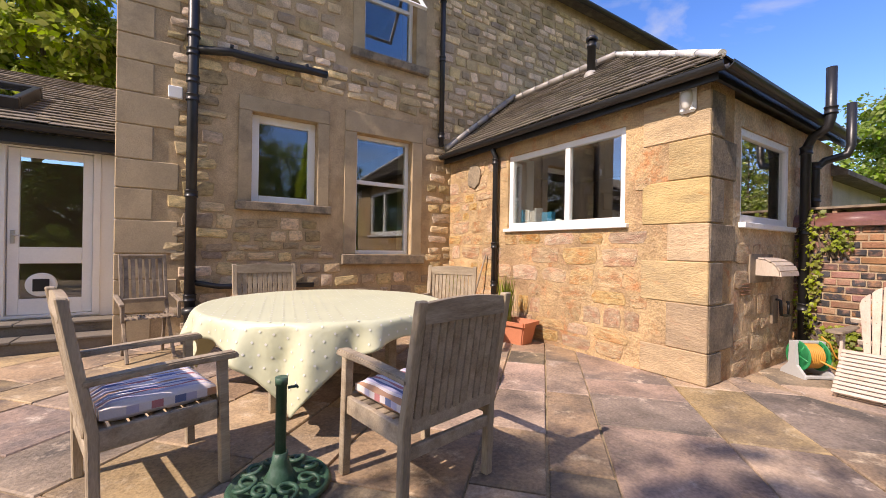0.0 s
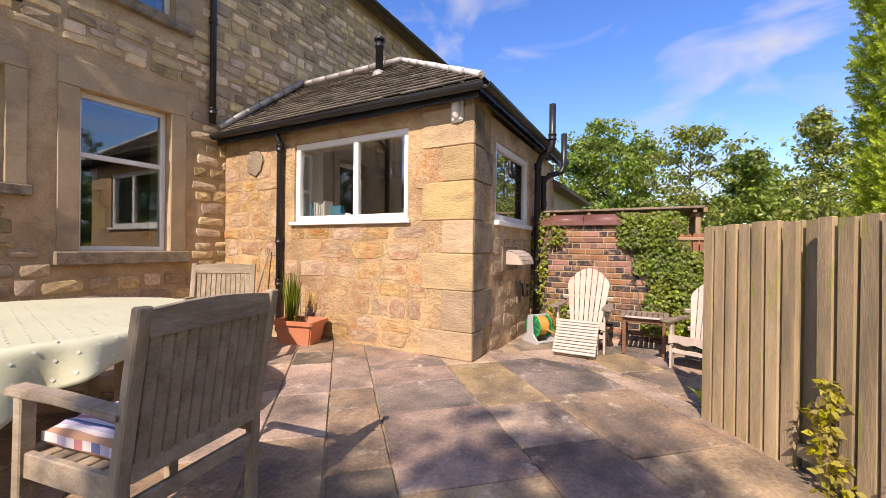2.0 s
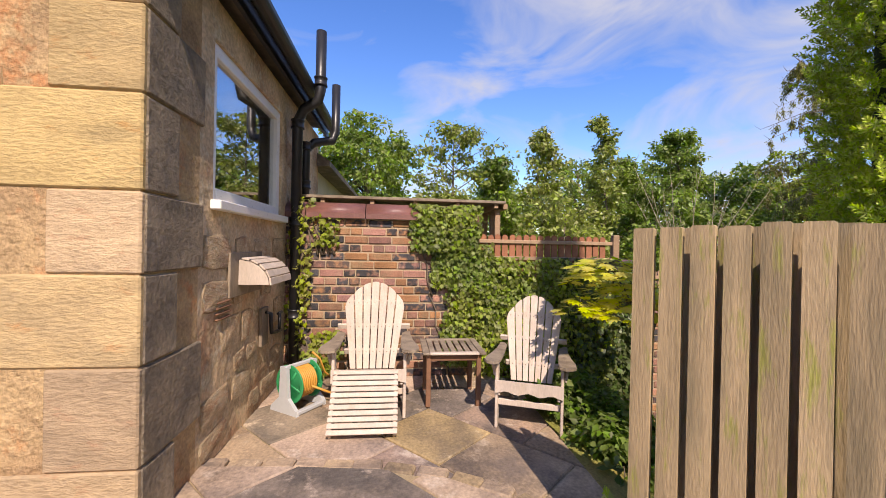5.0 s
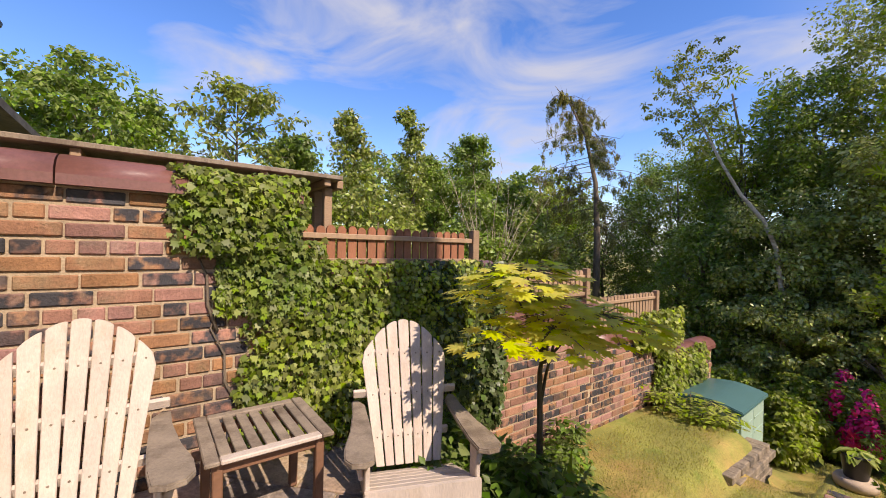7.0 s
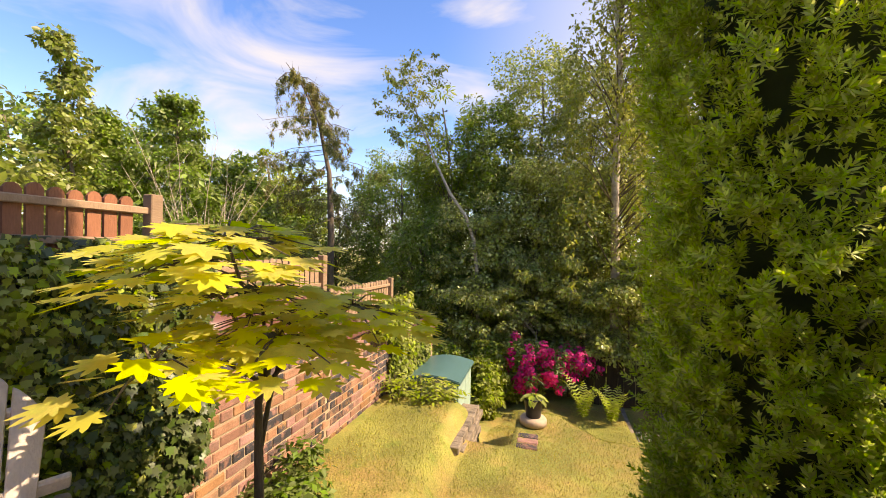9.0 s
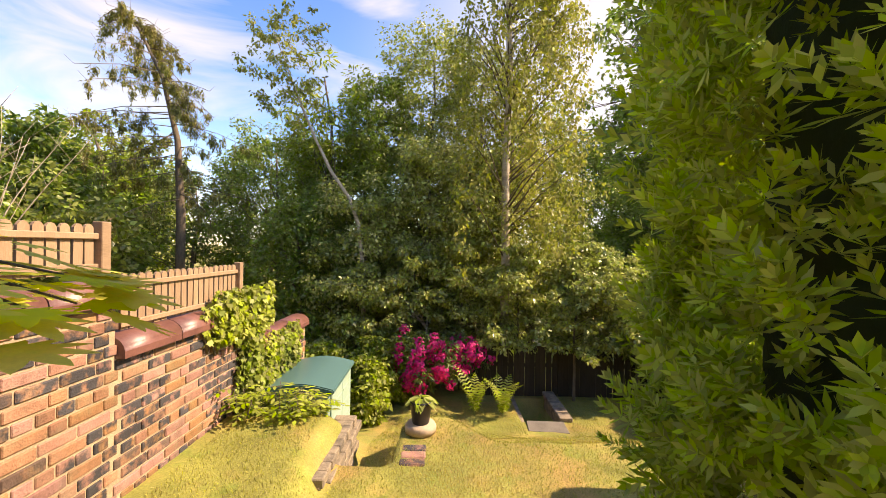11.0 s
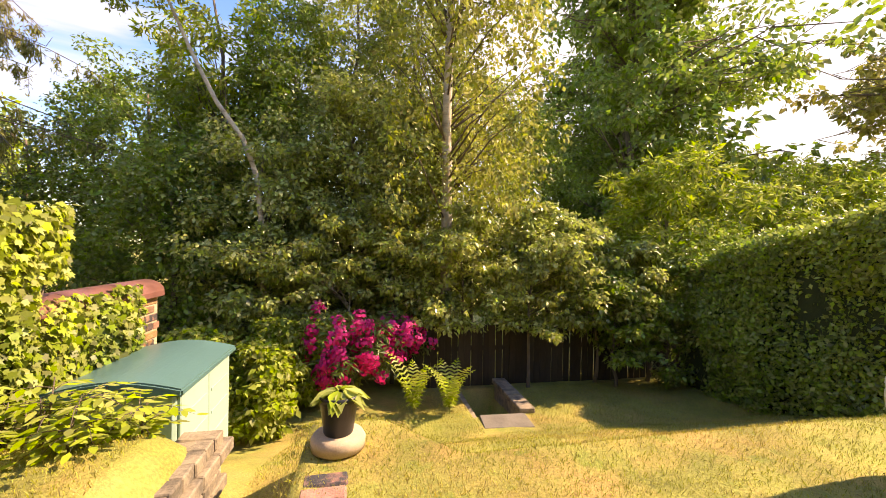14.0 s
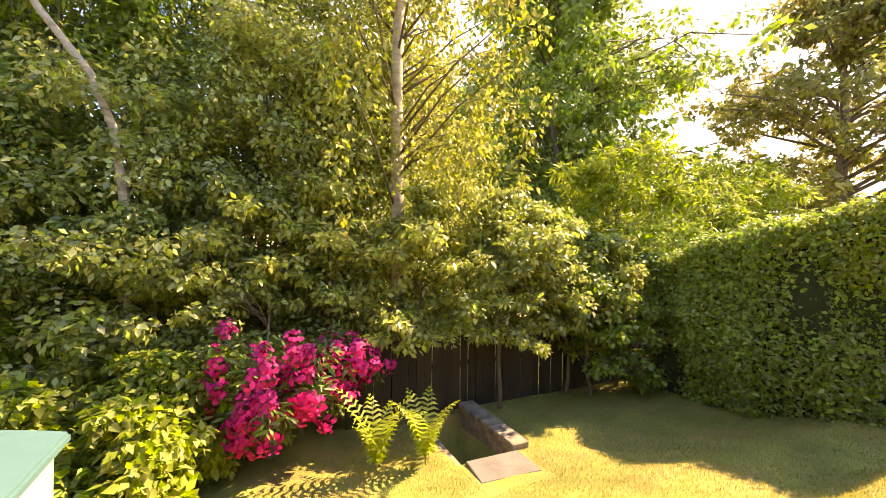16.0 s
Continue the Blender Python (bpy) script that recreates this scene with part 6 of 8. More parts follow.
def adirondack(m, label):
    """A fan-backed lounge chair that looks towards -y."""
    e = thing("adirondack_chair", m, label, "chair", "adirondack chairs")
    hw = 0.27
    lean = math.tan(radians(24))
    k = 7
    for i in range(k):
        f = i / (k - 1) * 2 - 1
        top = 0.985 - 0.155 * f * f
        x0, x1 = f * 0.165, f * 0.232
        w0, w1 = 0.0235, 0.0340
        zb = 0.27
        bm = bm_new()
        y = lambda z: 0.14 + (z - zb) * lean
        outline = [(x0 - w0, zb), (x0 + w0, zb)]
        for q in range(7):
            u = 1 - q / 3
            xq = x1 + u * w1
            outline.append((xq, 0.985 - 0.15 * (xq / 0.24) ** 2 - 0.006 * u ** 4 - (0.03 if abs(f) > 0.9 and u * f > 0.9 else 0)))
        front = [bm.verts.new((a, y(b), b)) for a, b in outline]
        rear = [bm.verts.new((a, y(b) + 0.018, b)) for a, b in outline]
        bm.faces.new(front)
        bm.faces.new(list(reversed(rear)))
        for q in range(len(outline)):
            bm.faces.new((front[q], rear[q], rear[(q + 1) % len(outline)], front[(q + 1) % len(outline)]))
        bmesh.ops.recalc_face_normals(bm, faces=bm.faces[:])
        bmesh.ops.bevel(bm, geom=bm.edges[:], offset=0.003, segments=1, affect="EDGES")
        s = part("back_slat", bm, PALE_WOOD, e)
        bm = bm_new()
        for z in (0.40, 0.60, 0.80):
            lathe(bm, [(0.005, 0), (0.004, 0.003)], 6, (0, 0, 0))
            vs = bm.verts[-12:]
            fz = (z - zb) / (top - zb)
            bmesh.ops.transform(bm, matrix=pose(x0 + (x1 - x0) * fz, y(z) - 0.0005, z, 90, 0, 0), verts=vs)
        part("screw_heads", bm, GREY_WOOD, s)
    for z, w in ((0.40, 0.25), (0.60, 0.32), (0.80, 0.25)):
        yy = 0.14 + (z - 0.27) * lean + 0.03
        bar("back_brace", e, (-w, yy, z), (w, yy, z), 0.05, 0.022, PALE_WOOD, (0, 1, 0.45))
    for sx in (-1, 1):
        bar("front_leg", e, (sx * hw, -0.20, 0), (sx * hw, -0.20, 0.525), 0.024, 0.09, PALE_WOOD, (0, 1, 0))
        bar("side_rail", e, (sx * (hw - 0.024), -0.24, 0.315), (sx * (hw - 0.024), 0.50, 0.04), 0.022, 0.10, PALE_WOOD)
        bm = bm_new()
        outline = [(-0.31, -0.045), (-0.335, 0.0), (-0.325, 0.055), (-0.28, 0.085), (-0.18, 0.085), (-0.02, 0.055), (0.20, 0.035), (0.36, 0.035), (0.37, 0.0), (0.30, -0.04), (0.10, -0.05), (-0.05, -0.055), (-0.2, -0.055)]
        lo = [bm.verts.new((sx * (hw + 0.02 + b), a, 0.525 + 0.02 * (a + 0.3) * -0.3)) for a, b in outline]
        hi = [bm.verts.new((v.co.x, v.co.y, v.co.z + 0.024)) for v in lo]
        bm.faces.new(lo)
        bm.faces.new(list(reversed(hi)))
        for q in range(len(lo)):
            bm.faces.new((lo[q], hi[q], hi[(q + 1) % len(lo)], lo[(q + 1) % len(lo)]))
        bmesh.ops.recalc_face_normals(bm, faces=bm.faces[:])
        bmesh.ops.bevel(bm, geom=[ed for ed in bm.edges if abs(ed.verts[0].co.z - ed.verts[1].co.z) < 0.02], offset=0.005, segments=2, affect="EDGES")
        part("arm", bm, GREY_WOOD, e, "greyed wooden arm")
        bar("arm_bracket", e, (sx * (hw + 0.02), -0.16, 0.40), (sx * (hw + 0.05), -0.16, 0.525), 0.03, 0.06, PALE_WOOD, (0, 1, 0))
    for i in range(6):
        y = -0.215 + 0.072 * i
        z = 0.372 - 0.37 * (y + 0.24)
        bar("seat_slat", e, (-hw + 0.0, y, z), (hw, y, z), 0.062, 0.018, PALE_WOOD, (0, 0.34, 1), 0.004)
    bm = bm_new()
    n = 14
    outline = [(-hw - 0.012, 0.385), (hw + 0.012, 0.385)] + [(hw + 0.012 - (2 * hw + 0.024) * i / n, 0.285 + 0.022 * math.sin(math.tau * 1.5 * i / n) ** 2) for i in range(n + 1)]
    prism(bm, outline, -0.268, -0.248)
    bmesh.ops.recalc_face_normals(bm, faces=bm.faces[:])
    part("front_apron", bm, PALE_WOOD, e)
    bar("stretcher", e, (-hw, -0.2, 0.2), (hw, -0.2, 0.2001), 0.02, 0.05, PALE_WOOD)
    return e


def terrace_things():
    z = -0.04
    adirondack(pose(4.98, 0.62, z, 0, 0, -90), "bleached wooden fan-backed lounge chair with a footrest")
    adirondack(pose(4.66, -0.62, z, 0, 0, -112) @ Matrix.Diagonal((0.86, 0.92, 0.93, 1)), "bleached wooden fan-backed lounge chair by the ivy")
    f = thing("footrest", pose(4.60, 0.64, z, 0, 0, -90), "slatted bleached wooden footrest leaning to a chair", "footrest")
    for sx in (-0.22, 0.22):
        bar("side_rail", f, (sx, -0.17, 0.02), (sx, 0.13, 0.34), 0.022, 0.07, PALE_WOOD)
        bar("leg", f, (sx, 0.10, 0), (sx, 0.10, 0.31), 0.022, 0.05, PALE_WOOD, (0, 1, 0))
    for i in range(11):
        t = i / 10
        bar("slat", f, (-0.24, -0.19 + 0.30 * t, 0.06 + 0.31 * t), (0.24, -0.19 + 0.30 * t, 0.06 + 0.31 * t + 0.0001), 0.034, 0.014, PALE_WOOD, (0, -1, 1), 0.003)
    t = thing("side_table", pose(5.15, -0.06, z, 0, 0, 0), "small slatted wooden side table between the chairs", "table")
    for x in (-0.20, 0.20):
        for y in (-0.21, 0.21):
            bar("leg", t, (x, y, 0), (x, y, 0.44), 0.04, 0.04, RED_WOOD, (0, 1, 0))
    for a, b in (((-0.2, -0.21), (-0.2, 0.21)), ((0.2, -0.21), (0.2, 0.21)), ((-0.2, -0.21), (0.2, -0.21)), ((-0.2, 0.21), (0.2, 0.21))):
        bar("apron", t, (*a, 0.405), (*b, 0.405), 0.02, 0.05, RED_WOOD)
    for y in (-0.235, 0.235):
        bar("border", t, (-0.26, y, 0.45), (0.26, y, 0.45), 0.055, 0.02, GREY_WOOD)
    for x in (-0.235, 0.235):
        bar("border", t, (x, -0.205, 0.45), (x, 0.205, 0.45), 0.05, 0.02, GREY_WOOD if x > 0 else PALE_WOOD)
    for i in range(7):
        y = -0.18 + 0.06 * i
        bar("top_slat", t, (-0.205, y, 0.45), (0.205, y, 0.45), 0.045, 0.016, GREY_WOOD, (0, 0, 1), 0.003)
    # hose reel
    h = thing("hose_reel", pose(5.02, 1.20, z, 0, 0, -35), "yellow hose wound on a green and grey plastic reel", "hose reel")
    bm = bm_new()
    for k in range(9):
        for ring in range(3):
            pts = []
            r = 0.085 + 0.018 * ring
            for q in range(21):
                a = math.tau * q / 20
                pts.append((-0.075 + 0.018 * k + 0.004 * math.sin(a), r * math.cos(a), 0.21 + r * math.sin(a)))
            tube(bm, pts, 0.0095, 6, False)
    part("hose_coil", bm, HOSE, h)
    for x in (-0.10, 0.10):
        bm = bm_new()
        lathe(bm, [(0.15, 0), (0.155, 0.006), (0.15, 0.012), (0.125, 0.012), (0.12, 0.006), (0.125, 0.0)], 28)
        for k in range(5):
            a = math.tau * k / 5
            tube(bm, [(0, 0, 0.006), (0.13 * math.cos(a), 0.13 * math.sin(a), 0.006)], 0.012, 6)
        bmesh.ops.transform(bm, matrix=pose(x, 0, 0.21, 0, 90, 0), verts=bm.verts)
        part("reel_side", bm, REEL_GREEN, h)
    for x in (-0.14, 0.14):
        bm = bm_new()
        prism(bm, [(-0.15, 0), (0.15, 0), (0.14, 0.04), (0.05, 0.12), (0.04, 0.36), (-0.03, 0.36), (-0.05, 0.12), (-0.14, 0.04)], -0.015, 0.015, Matrix(((0, 1, 0, x), (1, 0, 0, 0), (0, 0, 1, 0), (0, 0, 0, 1))))
        bmesh.ops.recalc_face_normals(bm, faces=bm.faces[:])
        part("stand_side", bm, REEL_GREY, h)
    bar("base_bar", h, (-0.14, -0.13, 0.02), (0.14, -0.13, 0.02), 0.04, 0.03, REEL_GREY)
    bar("handle", h, (-0.14, 0.0, 0.35), (0.14, 0.0, 0.35), 0.03, 0.03, REEL_GREY)
    bm = bm_new()
    pts = [(0.0, -0.1, 0.2), (0.16, -0.2, 0.1), (0.30, -0.28, 0.012), (0.46, -0.2, 0.012), (0.44, -0.05, 0.05), (0.30, 0.02, 0.2), (0.22, 0.0, 0.34), (0.18, 0.05, 0.40)]
    tube(bm, pts, 0.0095, 7)
    part("loose_hose", bm, HOSE, h)
    # timber hood over the tap, tap board, air brick
    hd = thing("tap_hood", pose(4.5, KIT_Y, 1.02), "small curved slatted timber hood fixed to the wall", "wall hood")
    bm = bm_new()
    box(bm, -0.10, -0.022, -0.10, 0.50, -0.003, 0.20, bevel=0.004)
    part("back_board", bm, GREY_WOOD, hd)
    for x in (0.04, 0.50):
        bm = bm_new()
        prism(bm, [(0.024, -0.02), (0.024, 0.15)] + [(0.024 + 0.20 * math.sin(a), -0.02 + 0.17 * math.cos(a)) for a in (math.pi / 2 * q / 6 for q in range(1, 7))], -0.012, 0.012, Matrix(((0, 1, 0, x), (-1, 0, 0, 0), (0, 0, 1, 0), (0, 0, 0, 1))))
        bmesh.ops.recalc_face_normals(bm, faces=bm.faces[:])
        part("cheek", bm, PALE_WOOD, hd)
    for q in range(5):
        a = math.pi / 2 * (q + 0.6) / 5
        bar("slat", hd, (0.02, -0.03 - 0.205 * math.sin(a), -0.02 + 0.178 * math.cos(a)), (0.52, -0.03 - 0.205 * math.sin(a), -0.02 + 0.178 * math.cos(a) + 0.0001), 0.05, 0.012, PALE_WOOD, (0, -math.sin(a), math.cos(a)), 0.002)
    tp = thing("garden_tap", pose(5.10, KIT_Y, 0.6), "black garden tap on a grey wall board", "tap")
    bm = bm_new()
    box(bm, -0.10, -0.03, -0.15, 0.05, -0.003, 0.16, bevel=0.004)
    part("board", bm, GREY_WOOD, tp)
    bm = bm_new()
    tube(bm, [(-0.02, -0.03, 0.12), (-0.02, -0.07, 0.11), (-0.02, -0.08, -0.05), (0.08, -0.09, -0.06), (0.16, -0.10, -0.06)], 0.016, 8)
    tube(bm, [(0.12, -0.10, -0.05), (0.12, -0.10, 0.08)], 0.014, 8)
    tube(bm, [(0.08, -0.10, 0.09), (0.17, -0.10, 0.09)], 0.014, 8)
    part("pipework", bm, BLACK_PIPE, tp)
    v = thing("air_brick", pose(4.33, KIT_Y - 0.012, 0.86), "small terracotta air brick grille", "vent")
    for k in range(4):
        bar("louvre", v, (-0.1, 0, -0.05 + 0.034 * k), (0.1, 0, -0.05 + 0.034 * k), 0.02, 0.012, RED_WOOD)


terrace_things()


def small_fittings():
    # downpipes
    def downpipe(name, pts, r, label, brackets=()):
        e = thing(name, pose(0, 0, 0), label, "drainpipe", "black drainpipes")
        part("pipe", tube(bm_new(), pts, r, 12), BLACK_PIPE, e, smooth=False)
        for b in brackets:
            part("collar", lathe(bm_new(), [(r + 0.002, -0.04), (r + 0.014, -0.04), (r + 0.014, -0.025), (r + 0.008, -0.02), (r + 0.008, 0.03), (r + 0.014, 0.034), (r + 0.014, 0.045), (r + 0.002, 0.045)], 14, b), BLACK_PIPE, e)
        return e
    y = MAIN_Y - 0.09
    downpipe("drainpipe", [(-0.42, y, 0.0), (-0.42, y, 6.5)], 0.062, "thick black cast-iron soil pipe on the house wall", [(-0.42, y, q) for q in (0.55, 1.85, 3.05, 3.28, 3.62, 3.85, 5.4)])
    e = downpipe("waste_pipe", [(-0.42, y, 3.66), (0.0, y, 3.74), (0.55, y, 3.74), (0.95, y, 3.76), (1.25, y, 3.76)], 0.052, "bowed black waste pipe joining the soil pipe")
    for x in (0.0, 0.55, 0.95):
        bm = bm_new()
        box(bm, x - 0.02, y - 0.06, 3.78, x + 0.02, y + 0.09, 3.82, bevel=0.004)
        part("clip", bm, BLACK_PIPE, e)
    downpipe("drainpipe", [(-0.42, y, 0.75), (-0.1, y, 0.68), (1.1, y, 0.66)], 0.035, "low black waste pipe along the house wall")
    e = thing("gully_trap", pose(-0.38, y - 0.05, 0), "black iron gully trap at the foot of the pipe", "gully")
    part("body", lathe(bm_new(), [(0.13, 0), (0.13, 0.12), (0.10, 0.2), (0.10, 0.34), (0.13, 0.36), (0.13, 0.42), (0.07, 0.44)], 14), BLACK_PIPE, e)
    downpipe("drainpipe", [(3.28, MAIN_Y - 0.07, 3.02), (3.28, MAIN_Y - 0.07, 6.5)], 0.045, "black drainpipe down to the kitchen roof", [(3.28, MAIN_Y - 0.07, q) for q in (3.2, 4.55, 5.6)])
    downpipe("drainpipe", [(KIT_X - 0.14, 4.42, 2.74), (KIT_X - 0.07, 4.42, 2.62), (KIT_X - 0.07, 4.42, 0.02)], 0.04, "black drainpipe on the kitchen wall", [(KIT_X - 0.07, 4.42, q) for q in (2.55, 1.28, 0.7)])
    downpipe("drainpipe", [(5.70, 1.42, -0.04), (5.70, 1.42, 2.48), (5.69, 1.36, 2.60), (5.66, 1.22, 2.68), (5.66, 1.20, 2.78), (5.66, 1.20, 3.35)], 0.05, "black soil pipe at the kitchen corner", [(5.70, 1.42, q) for q in (0.6, 1.5, 2.45)] + [(5.66, 1.20, 2.86)])
    downpipe("drainpipe", [(5.96, 1.40, 1.5), (5.96, 1.40, 2.26), (6.02, 1.33, 2.36), (6.13, 1.16, 2.42), (6.15, 1.13, 2.52), (6.15, 1.13, 3.03)], 0.045, "black vent pipe at the kitchen corner", [(5.96, 1.40, q) for q in (1.9, 2.3)])
    e = thing("wall_bracket_box", pose(-0.60, MAIN_Y, 3.1), "small cream box fixed to the house wall", "wall box")
    bm = bm_new()
    box(bm, -0.075, -0.05, -0.075, 0.075, -0.002, 0.075, bevel=0.008)
    part("case", bm, WHITE_PAINT, e)
    # bulkhead lamp
    e = thing("bulkhead_lamp", pose(KIT_X, 1.70, 2.67), "white bulkhead wall lamp with a ribbed glass", "wall lamp")
    bm = bm_new()
    box(bm, -0.05, -0.075, -0.13, -0.002, 0.075, 0.13, bevel=0.02)
    part("case", bm, WHITE_PAINT, e)
    bm = bm_new()
    bmesh.ops.create_uvsphere(bm, u_segments=20, v_segments=12, radius=1)
    bmesh.ops.transform(bm, matrix=Matrix.Translation((-0.05, 0, 0)) @ Matrix.Diagonal((0.055, 0.055, 0.11, 1)), verts=bm.verts)
    for v in bm.verts:
        v.co.x -= 0.004 * math.cos(v.co.z * 190)
    part("glass", bm, LAMP_GLASS, e, smooth=True)
    # white ring on the kitchen wall, old plaster patch
    e = thing("plaster_patch", pose(KIT_X, 5.02, 2.42), "round grey mortar patch on the kitchen wall", "patch")
    bm = bm_new()
    g = random.Random(4)
    ring = [(0.17 * (1 + 0.12 * g.uniform(-1, 1)) * math.cos(math.tau * q / 18), 0.2 * (1 + 0.12 * g.uniform(-1, 1)) * math.sin(math.tau * q / 18)) for q in range(18)]
    prism(bm, ring, -0.004, 0.03, Matrix(((0, 1, 0, -0.03), (1, 0, 0, 0), (0, 0, 1, 0), (0, 0, 0, 1))))
    bmesh.ops.recalc_face_normals(bm, faces=bm.faces[:])
    part("mortar", bm, QUOIN_GREY, e)
    # books and a mug on the kitchen sill
    g = random.Random(12)
    yy = 4.12
    for i in range(7):
        w, h = g.uniform(0.02, 0.045), g.uniform(0.2, 0.28)
        bk = thing("book", pose(KIT_X + 0.27, yy - w / 2, KWIN[2] + 0.03), "upright book on the kitchen window sill", "book", "books on the sill")
        bm = bm_new()
        box(bm, -0.08, -w / 2, 0, 0.08, w / 2 - 0.003, h, bevel=0.002)
        part("cover", bm, g.choice((WHITE_PAINT, ROOM_PALE, BLUE_PRINT, RENDER_WHITE)), bk)
        yy -= w + 0.012
    bk = thing("packet", pose(KIT_X + 0.22, 3.62, KWIN[2] + 0.03), "blue printed packet on the kitchen window sill", "packet")
    bm = bm_new()
    box(bm, -0.04, -0.09, 0, 0.04, 0.09, 0.19, bevel=0.006)
    part("card", bm, BLUE_PRINT, bk)
    mg = thing("mug", pose(KIT_X + 0.2, 3.42, KWIN[2] + 0.03), "white mug on the kitchen window sill", "mug")
    part("cup", lathe(bm_new(), [(0.035, 0), (0.04, 0.005), (0.04, 0.085), (0.036, 0.085), (0.034, 0.01)], 16), WHITE_PAINT, mg)
    # terracotta trough with rush
    e = thing("planter", pose(3.22, 3.72, 0, 0, 0, 104) @ Matrix.Diagonal((0.98, 1.0, 1.0, 1)), "terracotta plastic trough planted with a grassy rush", "planter")
    bm = bm_new()
    lv = [(0.0, 0.22, 0.13), (0.24, 0.265, 0.165), (0.24, 0.29, 0.19), (0.29, 0.295, 0.195), (0.29, 0.262, 0.162), (0.2, 0.25, 0.15)]
    rings = [[bm.verts.new((sx * a, sy * b, z)) for sx, sy in ((-1, -1), (1, -1), (1, 1), (-1, 1))] for z, a, b in lv]
    for a, b in zip(rings, rings[1:]):
        for q in range(4):
            bm.faces.new((a[q], a[(q + 1) % 4], b[(q + 1) % 4], b[q]))
    bm.faces.new(list(reversed(rings[0])))
    bm.faces.new(rings[-1])
    bmesh.ops.bevel(bm, geom=[ed for ed in bm.edges if abs(ed.verts[0].co.z - ed.verts[1].co.z) > 0.01], offset=0.015, segments=2, affect="EDGES")
    part("trough", bm, TERRACOTTA, e)
    bm = bm_new()
    box(bm, -0.245, -0.145, 0.2, 0.245, 0.145, 0.215)
    part("soil", bm, SOIL, e)
    n = 150
    base = np.stack([RNG.normal(size=n) * 0.03 + 0.12, RNG.normal(size=n) * 0.035, np.full(n, 0.21)], 1)
    rush = [(-0.004, 0, 0), (0.004, 0, 0), (0.003, 0.02, 0.6), (0, 0.07, 1.0), (-0.003, 0.02, 0.6)]
    up = np.tile((0, 0, 1.0), (n, 1)) + RNG.normal(size=(n, 3)) * 0.08
    o = new("rush", many("rush", rush, [(0, 1, 2, 3, 4)], base, frames_for(up), 0.66 * (0.5 + 0.6 * RNG.random(n)), LEAF_FERN))
    o.parent = e
    # round pot with a small shrub, and a cane leaning on the wall
    e = thing("plant_pot", pose(3.24, 5.14, 0), "round terracotta pot holding a small twiggy shrub", "plant pot")
    part("pot", lathe(bm_new(), [(0.11, 0), (0.115, 0.01), (0.15, 0.23), (0.165, 0.23), (0.168, 0.29), (0.152, 0.29), (0.145, 0.25), (0.0001, 0.25)], 24), TERRACOTTA, e)
    cl = crown_clumps(0, 0, 0.42, 0.92, 0.15, 34, 0.05, seed=301)
    part("stem", branches(bm_new(), (0, 0, 0.24), (0, 0, 0.75), 0.010, cl, 14, 302), BARK, e)
    o = new("foliage", foliage("leaves", cl, KITE, 26, 0.032, LEAF_OLIVE, up=0.4, hollow=0.1))
    o.parent = e
    e = thing("cane", pose(0, 0, 0), "grey wooden cane leaning against the kitchen wall", "cane")
    part("stick", tube(bm_new(), [(3.26, 4.80, 0.0), (3.37, 4.73, 0.6), (3.485, 4.65, 1.14)], [0.016, 0.015, 0.013], 7), GREY_WOOD, e)


small_fittings()


def board_fence():
    """Hit-and-miss boarded fence along the patio edge."""
    line = [Vector((3.16, -0.52)), Vector((2.52, -0.97)), Vector((1.2, -1.80)), Vector((-0.6, -2.70))]
    e = thing("board_fence", pose(0, 0, 0), "weathered upright-board fence with green algae streaks", "fence")
    g = random.Random(31)
    bm = bm_new()
    prism(bm, [(-0.036, 0), (0.036, 0), (0.036, 1.405), (0.031, 1.41), (-0.031, 1.41), (-0.036, 1.405)], -0.015, 0.015)
    bmesh.ops.recalc_face_normals(bm, faces=bm.faces[:])
    board = None
    for a, b in zip(line, line[1:]):
        d = b - a
        turn = math.degrees(math.atan2(d.y, d.x))
        nrm = Vector((d.y, -d.x)).normalized()
        n = int(d.length / 0.098)
        for k in range(n):
            for face, off in ((1, 0.0), (-1, 0.049)):
                s = (k + 0.36) * 0.098 + off
                if s > d.length or (face < 0 and k == 0 and a is line[0]):
                    continue
                p = a + d.normalized() * s + nrm * (0.03 if face > 0 else -0.055)
                m = pose(p.x, p.y, -0.03 + g.uniform(-0.006, 0.006), g.uniform(-0.3, 0.3), g.uniform(-0.4, 0.4), turn + g.uniform(-1, 1))
                if board is None:
                    board = part("board", bm, FENCE_WOOD, e, m=m)
                else:
                    again(board, e, m)
        for z in (0.10,):
            bar("rail", e, (a.x, a.y, z), (b.x, b.y, z), 0.04, 0.07, FENCE_WOOD)
        p = b - d.normalized() * 0.05
        bar("post", e, (p.x - nrm.x * 0.09, p.y - nrm.y * 0.09, -0.4), (p.x - nrm.x * 0.09, p.y - nrm.y * 0.09, 1.3), 0.08, 0.08, FENCE_WOOD, (0, 1, 0))


board_fence()


